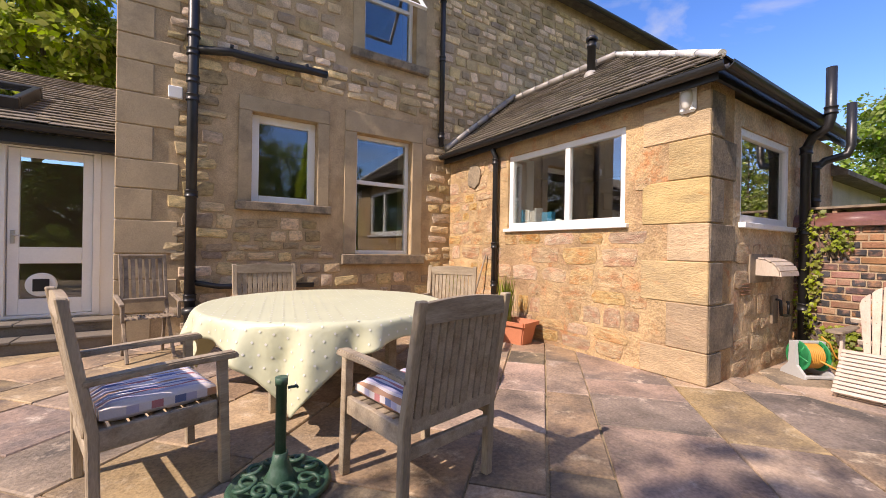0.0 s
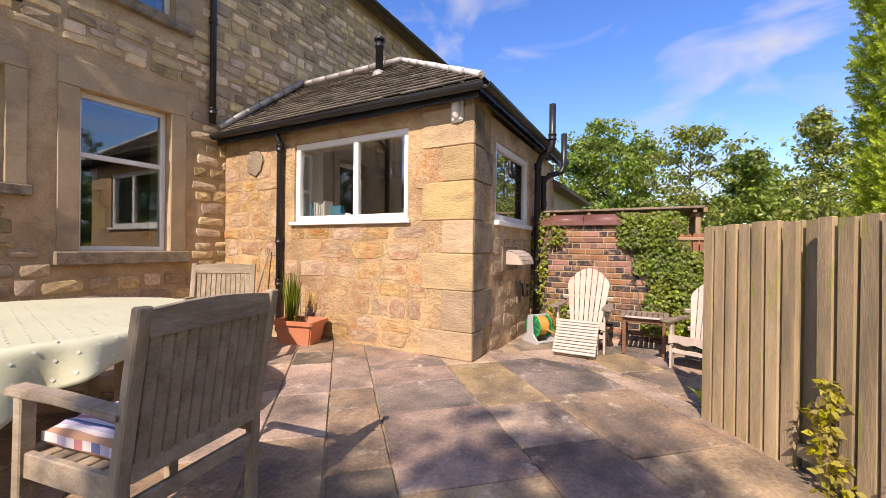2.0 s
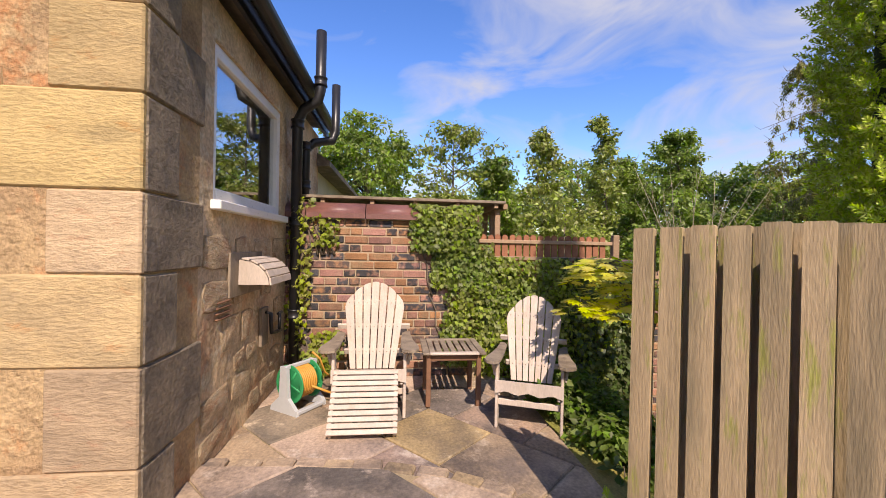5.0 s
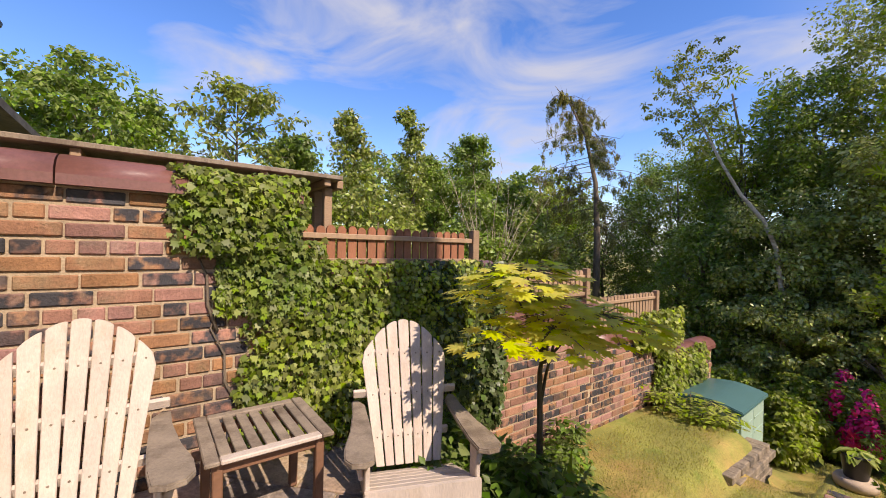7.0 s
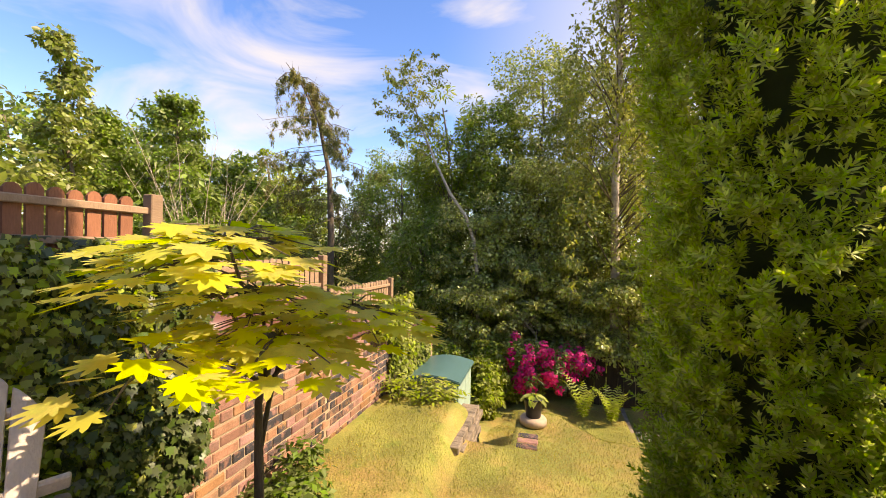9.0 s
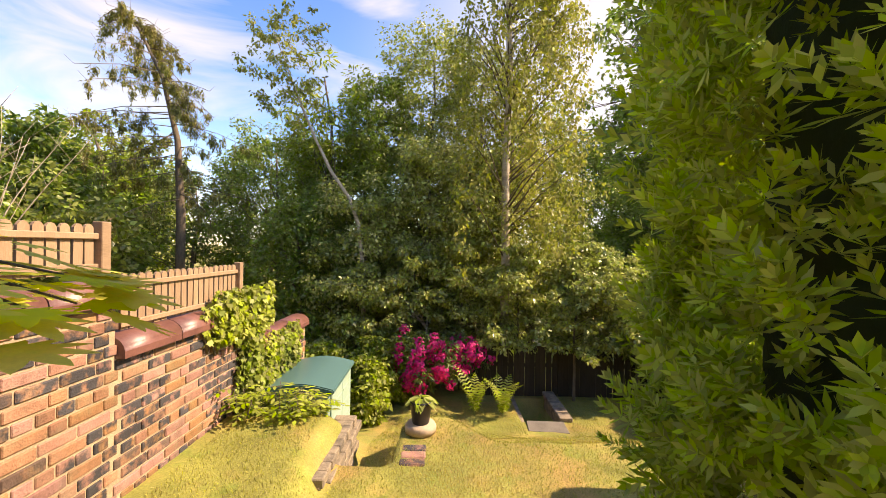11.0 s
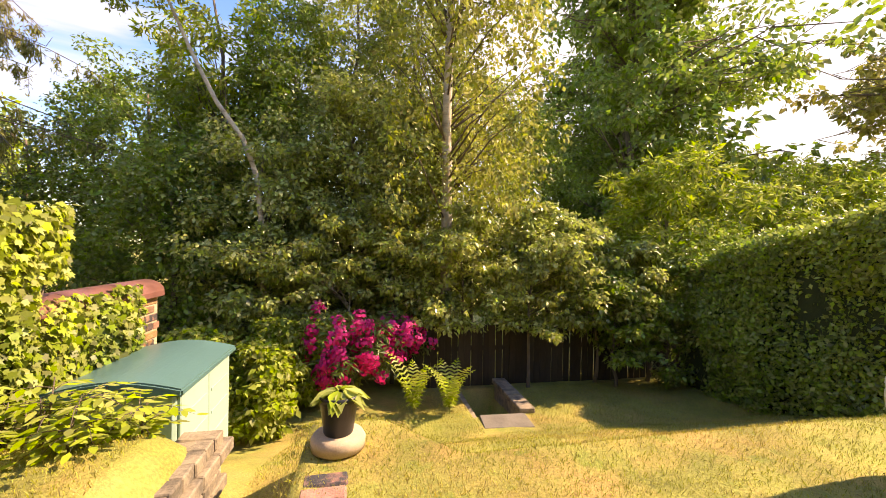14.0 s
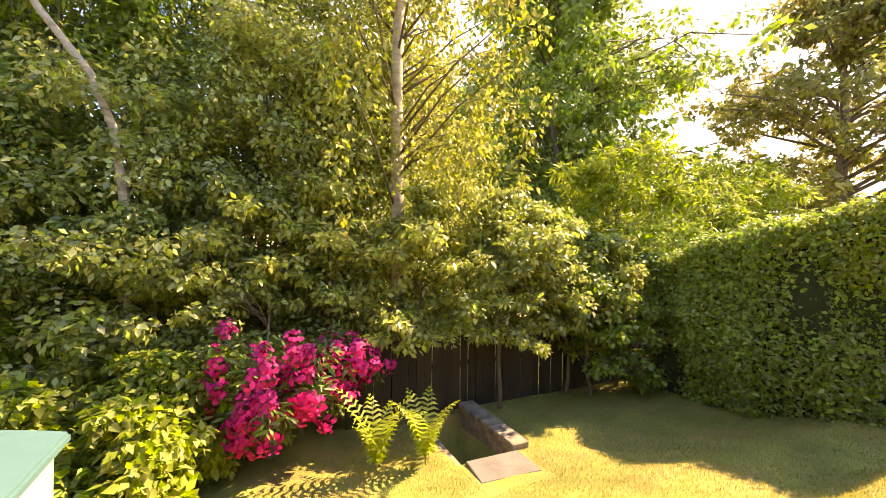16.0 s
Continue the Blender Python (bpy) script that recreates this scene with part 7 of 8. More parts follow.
def picket_fences():
    for y0, y1, zb, zt, seed in ((-0.42, -1.90, 1.14, 1.43, 1), (-2.12, -3.62, 0.76, 1.07, 2), (-3.80, -5.30, 0.35, 0.74, 3)):
        e = thing("picket_fence", pose(0, 0, 0), "low tan picket fence on top of the brick wall", "fence", "picket fences on the wall")
        g = random.Random(seed)
        x = WALL_X + 0.045
        n = int((y0 - y1) / 0.078)
        pk = None
        for k in range(n):
            y = y0 - 0.05 - k * 0.078
            if pk is None:
                bm = bm_new()
                h = zt - zb
                prism(bm, [(-0.031, 0), (0.031, 0), (0.031, h - 0.025), (0.018, h - 0.006), (0, h), (-0.018, h - 0.006), (-0.031, h - 0.025)], -0.009, 0.009, Matrix(((0, 1, 0, 0), (1, 0, 0, 0), (0, 0, 1, 0), (0, 0, 0, 1))))
                bmesh.ops.recalc_face_normals(bm, faces=bm.faces[:])
                pk = part("picket", bm, PICKET_RED if seed == 1 else PICKET_WOOD, e, m=pose(x + 0.02, y, zb))
            else:
                again(pk, e, pose(x + 0.02, y, zb + g.uniform(-0.006, 0.006), g.uniform(-1, 1), 0, 0))
        for z in (zb + 0.04, zt - 0.075):
            bar("rail", e, (x, y0, z), (x, y1, z), 0.025, 0.04, PICKET_WOOD)
        bar("post", e, (x, y1 - 0.03, zb - 0.25), (x, y1 - 0.03, zt + 0.02), 0.07, 0.07, PICKET_WOOD, (0, 1, 0))


picket_fences()


def copings():
    rows = [(1.9, -0.40, 1.55), (-1.96, -2.16, 1.02), (-2.1, -3.78, 0.55), (-3.72, -5.45, 0.18), (-5.4, -7.25, -0.28)]
    for (ya, yb, zt) in rows:
        n = max(1, round((ya - yb) / 0.62))
        for k in range(n):
            p, q = ya - (ya - yb) * k / n - 0.004, ya - (ya - yb) * (k + 1) / n + 0.004
            bm = bm_new()
            a0 = []
            prof = [(-0.055, 0.0), (-0.055, 0.05)] + [(0.12 - 0.175 * math.cos(a), 0.05 + 0.115 * math.sin(a)) for a in (math.pi * i / 10 for i in range(11))] + [(0.295, 0.0)]
            lo = [bm.verts.new((WALL_X + a, p, zt + b)) for a, b in prof]
            hi = [bm.verts.new((WALL_X + a, q, zt + b)) for a, b in prof]
            bm.faces.new(list(reversed(lo)))
            bm.faces.new(hi)
            for i in range(len(prof)):
                f = bm.faces.new((lo[i], lo[(i + 1) % len(prof)], hi[(i + 1) % len(prof)], hi[i]))
                f.smooth = 1 < i < len(prof) - 2
            bmesh.ops.recalc_face_normals(bm, faces=bm.faces[:])
            part("coping", bm, COPE, garden_wall, "glazed plum-coloured coping")


copings()


def shelter():
    e = thing("lean_to_shelter", pose(0, 0, 0), "timber lean-to shelter roof behind the brick wall", "shelter")
    bm = bm_new()
    box(bm, WALL_X + 0.10, -0.72, 1.76, 7.2, 1.4, 1.79, bevel=0.004)
    part("roof_sheet", bm, GREY_WOOD, e)
    for y in (-0.62, -0.2, 0.25, 0.7, 1.2):
        bar("rafter", e, (WALL_X + 0.13, y, 1.735), (7.1, y, 1.735), 0.045, 0.05, PICKET_WOOD)
    bar("beam", e, (WALL_X + 0.2, -0.74, 1.74), (7.2, -0.74, 1.74), 0.05, 0.06, PICKET_WOOD)
    for x in (5.98, 6.2, 6.6, 7.1):
        bar("post", e, (x, -0.66, -1.0), (x, -0.66, 1.71), 0.06, 0.06, PICKET_WOOD, (0, 1, 0))
    o = thing("outbuilding", pose(0, 0, 0), "cream rendered outbuilding with a dark roof behind the kitchen", "outbuilding")
    bm = bm_new()
    box(bm, 7.3, 1.6, -1, 10.5, 4.5, 2.35)
    part("wall", bm, RENDER_WHITE, o)
    bm = bm_new()
    prism(bm, [(1.35, 2.33), (1.35, 2.40), (3.05, 3.4), (4.75, 2.40), (4.75, 2.33)], 7.1, 10.7, Matrix(((0, 1, 0, 0), (1, 0, 0, 0), (0, 0, 1, 0), (0, 0, 0, 1))))
    bmesh.ops.recalc_face_normals(bm, faces=bm.faces[:])
    part("roof", bm, SLATE, o)


shelter()

# ---- near planting ----


def ivy_sheet(name, regions, mat, label, n, size, seed, shape=IVY):
    """Leaves over patches of the garden wall: rows of y0, y1, z0, z1, weight, with uneven edges."""
    g = np.random.default_rng(seed)
    pts = []
    tot = sum(r[4] for r in regions)
    for y0, y1, z0, z1, w in regions:
        k = int(n * w / tot)
        y, z = g.uniform(y0, y1, k), g.uniform(z0, z1, k)
        e = np.minimum(np.minimum(y - y0, y1 - y) / 0.22, np.minimum(z - z0 + 0.3, z1 - z + 0.05) / 0.18)
        keep = e + 0.5 * np.sin(y * 11 + z * 7) * 0.6 + g.normal(size=k) * 0.25 > 0.2
        pts.append(np.stack([WALL_X - 0.015 - 0.13 * g.random(k) * np.clip(e, 0.2, 1), y, z], 1)[keep])
    spots = np.concatenate(pts)
    nrm = np.tile((-1.0, 0.05, 0.45), (len(spots), 1)) + g.normal(size=spots.shape) * 0.62
    lean = np.tile((-0.3, 0.0, -1.0), (len(spots), 1))
    me = many("leaves", shape[0], shape[1], spots, frames_for(nrm, lean=lean), size * (0.55 + 0.85 * g.random(len(spots))), mat)
    e = thing(name, pose(0, 0, 0), label, "climber", "ivy on the garden wall")
    o = new("foliage", me)
    o.parent = e
    o["kind"] = "stuff"
    bm = bm_new()
    gg = random.Random(seed)
    for _ in range(16):
        y0, y1, z0, z1, w = regions[gg.randrange(len(regions))]
        y = gg.uniform(min(y0, y1), max(y0, y1))
        p = [Vector((WALL_X - 0.012, y, z0 - 0.1))]
        while p[-1].z < z1 - 0.15:
            p.append(p[-1] + Vector((0, gg.uniform(-0.09, 0.09), 0.16)))
        if len(p) > 1:
            tube(bm, p, [0.012 * (1 - 0.7 * i / len(p)) for i in range(len(p))], 5)
    part("stem", bm, BARK, e)["kind"] = "stuff"


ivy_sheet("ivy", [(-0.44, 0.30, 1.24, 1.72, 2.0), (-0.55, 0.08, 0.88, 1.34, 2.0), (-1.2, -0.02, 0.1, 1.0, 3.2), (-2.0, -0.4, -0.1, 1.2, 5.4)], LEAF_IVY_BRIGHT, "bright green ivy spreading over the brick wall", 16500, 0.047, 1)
# the yew's cast shadow, put into the colour of these leaves
ivy_sheet("ivy", [(-2.3, -1.25, -0.25, 1.2, 1.0)], LEAF_IVY_SHADED, "dense hanging ivy coloured dark to paint the shade of the yew", 4200, 0.056, 2)
ivy_sheet("ivy", [(1.25, 1.5, 0.1, 1.75, 1.0), (0.95, 1.3, 0.0, 0.45, 0.6), (1.0, 1.3, 1.28, 1.6, 0.35)], LEAF_IVY, "thin ivy climbing beside the drainpipe", 1100, 0.052, 3)
ivy_sheet("ivy", [(-6.0, -4.75, 0.0, 0.52, 1.1), (-5.75, -5.15, -0.9, 0.35, 1.6), (-6.9, -5.4, -0.95, -0.12, 2.2), (-5.4, -4.6, 0.05, 0.4, 0.5)], LEAF_IVY_BRIGHT, "yellow-green ivy over the lower brick wall", 6800, 0.06, 4)



def maple_leaf_mesh():
    lobes = 9
    bm = bm_new()
    c = bm.verts.new((0, 0.28, 0.02))
    ring = []
    for i in range(lobes):
        a = math.pi / 2 + (i - (lobes - 1) / 2) * radians(33)
        ln = 0.72 * (1 - 0.055 * abs(i - (lobes - 1) / 2) ** 1.6)
        for da, f in ((-0.5, 0.56), (-0.24, 0.80), (0, 1.0), (0.24, 0.80)):
            b = a + da * radians(33)
            r = ln * f
            ring.append(bm.verts.new((r * math.cos(b), 0.28 + r * math.sin(b), -0.10 * r * r + 0.02 * f)))
    ring.append(bm.verts.new((0.05, 0.05, 0)))
    for a, b in zip(ring, ring[1:] + ring[:1]):
        bm.faces.new((c, b, a))
    me = bpy.data.meshes.new("leaf")
    bm.to_mesh(me)
    bm.free()
    me.materials.append(LEAF_MAPLE)
    return me


def maple():
    e = thing("japanese_maple", pose(0, 0, 0), "small golden japanese maple with layered foliage", "tree")
    base = Vector((4.66, -1.52, -0.22))
    g = random.Random(17)
    bm = bm_new()
    tube(bm, [base, base + Vector((0.02, -0.02, 0.4)), base + Vector((0.04, -0.03, 0.75)), base + Vector((-0.02, 0.0, 1.0))], [0.024, 0.019, 0.015, 0.008], 8)
    tube(bm, [base + Vector((0.03, -0.02, 0.52)), base + Vector((0.05, -0.10, 0.72)), base + Vector((0.03, -0.16, 0.95)), base + Vector((0.0, -0.2, 1.08))], [0.013, 0.010, 0.008, 0.004], 6)
    part("trunk", bm, BARK, e, smooth=True)
    pads = [(4.45, -1.12, 1.22, 0.30, 0.30, 50), (4.68, -1.22, 1.15, 0.30, 0.30, 44), (4.55, -1.38, 1.04, 0.36, 0.34, 66), (4.29, -1.56, 0.98, 0.30, 0.28, 52), (4.46, -0.92, 0.92, 0.16, 0.15, 16), (4.60, -1.50, 0.93, 0.34, 0.34, 46), (4.38, -1.26, 0.92, 0.26, 0.26, 32), (4.88, -1.62, 1.00, 0.26, 0.26, 34)]
    me = maple_leaf_mesh()
    tw = bm_new()
    inner, count = [], 0
    for x, y, z, rx, ry, n in pads:
        s = base + Vector((0.02, -0.05, 0.82))
        c = Vector((x, y, z - 0.03))
        tube(tw, [s, s.lerp(c, 0.5) + Vector((0, 0, 0.05)), c], [0.010, 0.007, 0.004], 5)
        for k in range(int(n * 1.9)):
            a, r = g.uniform(0, math.tau), math.sqrt(g.random())
            p = Vector((x + rx * r * math.cos(a), y + ry * r * math.sin(a), z - 0.11 * r * r + g.uniform(-0.03, 0.04)))
            if k % 4 == 0:
                tube(tw, [c, c.lerp(p, 0.6) + Vector((0, 0, 0.015)), p], [0.004, 0.003, 0.0015], 4)
            turn = math.degrees(a) - 90 + g.uniform(-50, 50)
            sc = g.uniform(0.075, 0.115)
            m = pose(p.x, p.y, p.z, 0, 0, turn) @ pose(0, 0, 0, g.uniform(-24, 2), g.uniform(-10, 10), 0) @ Matrix.Diagonal((sc, sc, sc, 1))
            if k % 2 == 0 or count > 299:
                inner.append((me, m))
                continue
            count += 1
            o = new("leaf", me)
            o.parent = e
            o.matrix_basis = m
    part("twig", tw, BARK, e)["kind"] = "stuff"
    verts, faces = [], []
    for src, m in inner:
        b = len(verts)
        verts += [tuple(m @ v.co) for v in src.vertices]
        faces += [tuple(b + i for i in q.vertices) for q in src.polygons]
    rest = bpy.data.meshes.new("inner_leaves")
    rest.from_pydata(verts, [], faces)
    rest.materials.append(LEAF_MAPLE)
    o = new("inner_leaves", rest)
    o.parent = e
    o["kind"] = "stuff"


maple()


def ground_cover():
    rows = []
    g = np.random.default_rng(44)
    for _ in range(300):
        x, y = g.uniform(3.95, 5.6), g.uniform(-3.0, -0.78)
        if y > -0.9 and x < 4.5 or (x < 4.15 and y < -1.9) or (x > 4.5 and y < -2.4 and x < 5.2):
            continue
        h = g.uniform(0.08, 0.36) * (1.0 if x > 4.3 else 0.7)
        rows.append((x, y, ground_z(x, y) + h, 0.15, 0.15, 0.10))
    e = thing("ground_cover", pose(0, 0, 0), "low leafy ground cover under the maple", "planting")
    new("foliage", foliage("leaves", rows, KITE, 60, 0.062, LEAF_GROUND, up=1.1, hollow=0.2)).parent = e
    bm = bm_new()
    for r in rows[::3]:
        tube(bm, [(r[0], r[1], ground_z(r[0], r[1]) - 0.02), (r[0] + 0.02, r[1], r[2])], [0.006, 0.003], 4)
    part("stem", bm, BARK, e)["kind"] = "stuff"
    # iris clump
    n = 16
    base = np.stack([4.55 + g.normal(size=n) * 0.03, -1.62 + g.normal(size=n) * 0.03, np.full(n, ground_z(4.55, -1.62) + 0.1)], 1)
    e = thing("iris_clump", pose(0, 0, 0), "clump of sword-shaped green leaves", "plant")
    sword = [(-0.05, 0, 0), (0.05, 0, 0), (0.045, 0.06, 0.6), (0, 0.2, 1.0), (-0.045, 0.06, 0.6)]
    new("foliage", many("leaves", sword, [(0, 1, 2, 3, 4)], base, frames_for(np.tile((0, 0, 1.0), (n, 1)) + g.normal(size=(n, 3)) * 0.2), 0.42 * (0.6 + 0.5 * g.random(n)), LEAF_FERN)).parent = e
    # elder seedlings by the box
    gg = random.Random(45)
    e = thing("ash_seedling", pose(0, 0, 0), "leafy green ash seedlings crowding the storage box", "plant")
    stem, leaf = bm_new(), bm_new()
    for _ in range(34):
        x, y = gg.uniform(4.82, 5.6), gg.uniform(-5.52, -4.95)
        foot = Vector((x, y, ground_z(x, y) - 0.02))
        head = foot + Vector((gg.uniform(-0.08, 0.08), gg.uniform(-0.08, 0.08), gg.uniform(0.10, 0.38)))
        tube(stem, [foot, foot.lerp(head, 0.5) + Vector((0.01, 0, 0)), head], [0.006, 0.005, 0.003], 4)
        for k in range(gg.randint(4, 6)):
            st = foot.lerp(head, gg.uniform(0.45, 1.0))
            a, ln = gg.uniform(0, math.tau), gg.uniform(0.16, 0.27)
            out = Vector((math.cos(a), math.sin(a), 0))
            side = Vector((-math.sin(a), math.cos(a), 0))
            rib = [st + out * ln * f + Vector((0, 0, ln * (0.55 * f - 0.6 * f * f))) for f in (0, 0.25, 0.5, 0.75, 1.0)]
            tube(stem, rib, [0.003, 0.0028, 0.0024, 0.002, 0.0012], 3)
            for q in range(1, 5):
                for sd in ((-1, 1) if q < 4 else (0,)):
                    d = (side * sd + out * (0.55 if sd else 1)).normalized()
                    w = d.cross(Vector((0, 0, 1))).normalized() * 0.018
                    l = gg.uniform(0.065, 0.095)
                    p = rib[q]
                    dip = Vector((0, 0, -0.25 * l + gg.uniform(-0.012, 0.012)))
                    leaf.faces.new([leaf.verts.new(v) for v in (p, p + d * l * 0.35 - w + dip * 0.2, p + d * l * 0.7 - w * 0.8 + dip * 0.6, p + d * l + dip, p + d * l * 0.7 + w * 0.8 + dip * 0.6, p + d * l * 0.35 + w + dip * 0.2)])
    part("stem", stem, BARK, e)["kind"] = "stuff"
    part("leaflet", leaf, LEAF_BRIGHT, e)["kind"] = "stuff"
    # yellow shrub and small creepers at the fence
    for i, (x, y, n, h, lab, mat) in enumerate(((2.38, -0.99, 11, 0.55, "yellow variegated shrub growing through the fence", FLOWER_YELLOW), (2.06, -1.2, 7, 0.36, "pale variegated creeper at the fence foot", LEAF_OLIVE))):
        rows = [(x + g.normal() * 0.035, y + 0.03 + g.normal() * 0.03, 0.02 + h * k / n, 0.06, 0.05, 0.05) for k in range(n)]
        e = thing("variegated_shrub", pose(0, 0, 0), lab, "shrub")
        new("foliage", foliage("leaves", rows, KITE, 26, 0.045, mat, up=0.4, hollow=0.1)).parent = e
        bm = bm_new()
        tube(bm, [(x, y, -0.03), (x + 0.01, y, h)], [0.006, 0.003], 5)
        part("stem", bm, BARK, e)


ground_cover()


def fern(x, y, z, n, ln, seed, label="arching green fern under the bushes", mat=None):
    g = random.Random(seed)
    e = thing("fern", pose(x, y, z), label, "fern", "ferns")
    mat = mat or LEAF_FERN
    for k in range(n):
        a = math.tau * k / n + g.uniform(-0.3, 0.3)
        l = ln * g.uniform(0.75, 1.1)
        bm = bm_new()
        pts = []
        for i in range(15):
            f = i / 14
            pts.append(Vector((l * 0.40 * f ** 1.7 * math.cos(a), l * 0.40 * f ** 1.7 * math.sin(a), l * (0.98 * f - 0.22 * f ** 3))))
        tube(bm, pts, [0.004 * (1 - 0.8 * i / 14) for i in range(15)], 4)
        side = Vector((-math.sin(a), math.cos(a), 0))
        for i in range(2, 15):
            w = 0.17 * l * math.sin(math.pi * (0.12 + 0.86 * i / 14)) ** 0.8
            d = (pts[i] - pts[i - 1]).normalized()
            for s in (-1, 1):
                t = pts[i] + side * s * w + d * 0.03 - Vector((0, 0, 0.2 * w))
                b0, b1 = pts[i] - d * 0.011, pts[i] + d * 0.013
                m = pts[i] + side * s * w * 0.5 + d * 0.03
                bm.faces.new([bm.verts.new(q) for q in (b0, m - d * 0.016, t, m + d * 0.012, b1)])
        part("frond", bm, mat, e)


fern(3.28, -0.52, -0.02, 5, 0.26, 1, "small fern at the end of the fence")
fern(3.0, -8.15, -2.05, 8, 0.95, 2)
fern(2.5, -8.1, -2.05, 8, 0.95, 3)
fern(5.0, -8.9, -2.05, 8, 0.9, 4, "broad green fern beside the storage box")
fern(5.4, -8.4, -2.0, 8, 0.9, 5, "broad green fern beside the storage box")


def rhododendron():
    e = thing("rhododendron", pose(0, 0, 0), "rhododendron bush covered in magenta flowers", "shrub")
    g = np.random.default_rng(51)
    cl = [c for c in crown_clumps(4.0, -9.0, -1.75, -0.66, 0.85, 60, 0.2, seed=52)] + [c for c in crown_clumps(3.15, -9.2, -1.75, -0.75, 0.42, 24, 0.17, seed=53)]
    new("foliage", foliage("leaves", cl, SLIM, 52, 0.12, LEAF_DARK, up=0.5)).parent = e
    bm = bm_new()
    branches(bm, (3.95, -9.0, -2.2), (3.95, -9.0, -1.0), 0.05, cl, 16, 54)
    part("stem", bm, BARK, e)["kind"] = "stuff"
    truss = [(0, 0, 0), (-0.32, 0.5, 0.1), (-0.15, 0.95, 0.0), (0.15, 0.95, 0.0), (0.32, 0.5, 0.1)]
    k = 0
    for i in range(125):
        c = cl[int(g.integers(len(cl)))]
        d = g.normal(size=3)
        d[1] = abs(d[1]) + 0.3
        d[2] = d[2] * 0.8 + 0.2
        d /= np.linalg.norm(d)
        p = np.array(c[:3]) + d * 0.24
        n = 34
        dd, pp = ball_points(n, 0.5)
        me = many("flower_truss", truss, [(0, 1, 2, 3, 4)], p + pp * 0.085, frames_for(dd + RNG.normal(size=(n, 3)) * 0.3 + d), 0.07 * (0.7 + 0.5 * RNG.random(n)), FLOWER_PINK)
        new("flower_truss", me).parent = e


rhododendron()


def garden_things():
    # retaining wall and slabs
    rw = structure("wall_retaining", pierced(bm_new(), "y", 4.53, 4.74, -5.5, -4.25, -1.7, -0.98, []), BRICK_MORTAR, "low brick retaining wall beside the sunken grass path", "retaining wall")
    g = random.Random(3)
    first = None
    for k in range(9):
        for r in range(3):
            bm = bm_new()
            box(bm, -0.115, -0.065, -0.04, 0.115, 0.065, 0.04, bevel=0.008)
            m = pose(4.62 + g.uniform(-0.01, 0.01), -4.32 - 0.135 * k, -0.955 - 0.0, g.uniform(-2, 2), g.uniform(-2, 2), g.uniform(-2, 2)) if r == 0 else pose(4.535, -4.36 - 0.24 * (k // 2) - 0.12 * (r % 2), -1.04 - 0.085 * (2 * r - 1 + (k % 2) - 1), 0, 0, 90)
            if r and k > 8:
                continue
            if first is None:
                first = part("brick", bm, SILL_STONE, rw, m=m)
            else:
                bm.free()
                again(first, rw, m)
    bm = bm_new()
    slab(bm, [(4.02, -5.2), (4.5, -5.22), (4.5, -4.86), (4.2, -4.8), (4.0, -4.95)], -1.56, -1.475)
    structure("paving_slab", bm, STEP_SLATE, "grey stone slab at the end of the sunken path", "slab")
    bm = bm_new()
    slab(bm, [(1.48, -7.92), (2.12, -7.94), (2.16, -7.55), (1.5, -7.5)], -2.12, -2.015)
    structure("paving_slab_lower", bm, STEP_SLATE, "grey stone slab at the head of the sunken steps", "slab")
    # sunken steps beside the fence
    pit = structure("wall_pit", pierced(bm_new(), "y", 1.34, 1.50, -9.25, -7.95, -2.8, -2.02, []), SILL_STONE, "low mossy stone kerb beside the sunken steps", "kerb")
    g = random.Random(4)
    for k in range(5):
        bm = bm_new()
        box(bm, 1.31, -8.2 - 0.26 * k, -2.05, 1.54, -7.95 - 0.26 * k, -1.96 + g.uniform(-0.01, 0.01), bevel=0.012)
        part("kerb_stone", bm, SILL_STONE, pit)
    bm = bm_new()
    box(bm, 2.12, -9.25, -2.8, 2.2, -7.95, -2.1)
    part("kerb_stone", bm, SILL_STONE, pit)
    # dark boarded fence at the bottom
    e = thing("dark_fence", pose(0, 0, 0), "dark creosoted close-boarded fence under the bushes", "fence")
    g = random.Random(6)
    bm = bm_new()
    box(bm, -0.055, -0.009, -0.3, 0.055, 0.009, 1.62, bevel=0.003)
    board = None
    x = 3.0
    while x > -3.4:
        m = pose(x, -9.42, -2.75 + g.uniform(-0.05, 0.05), 0, g.uniform(-0.6, 0.6), 0)
        if board is None:
            board = part("board", bm, DARK_FENCE, e, m=m)
        else:
            again(board, e, m)
        x -= g.choice((0.112, 0.112, 0.118, 0.128))
    for z in (-2.2, -1.5):
        bar("rail", e, (3.0, -9.46, z), (-3.4, -9.46, z), 0.04, 0.08, DARK_FENCE)
    for x in (2.9, 1.1, -0.7, -2.5):
        bar("post", e, (x, -9.52, -2.9), (x, -9.52, -1.2), 0.08, 0.08, DARK_FENCE, (0, 1, 0))
    # storage box
    e = thing("storage_box", pose(5.25, -6.21, -1.68, 0, 0, 2), "green plastic garden storage box with a domed lid", "storage box")
    w, d, h = 0.385, 0.575, 0.94
    bm = bm_new()
    box(bm, -w + 0.03, -d + 0.03, 0, w - 0.03, d - 0.03, h, bevel=0.02)
    part("body", bm, BOX_BODY, e)
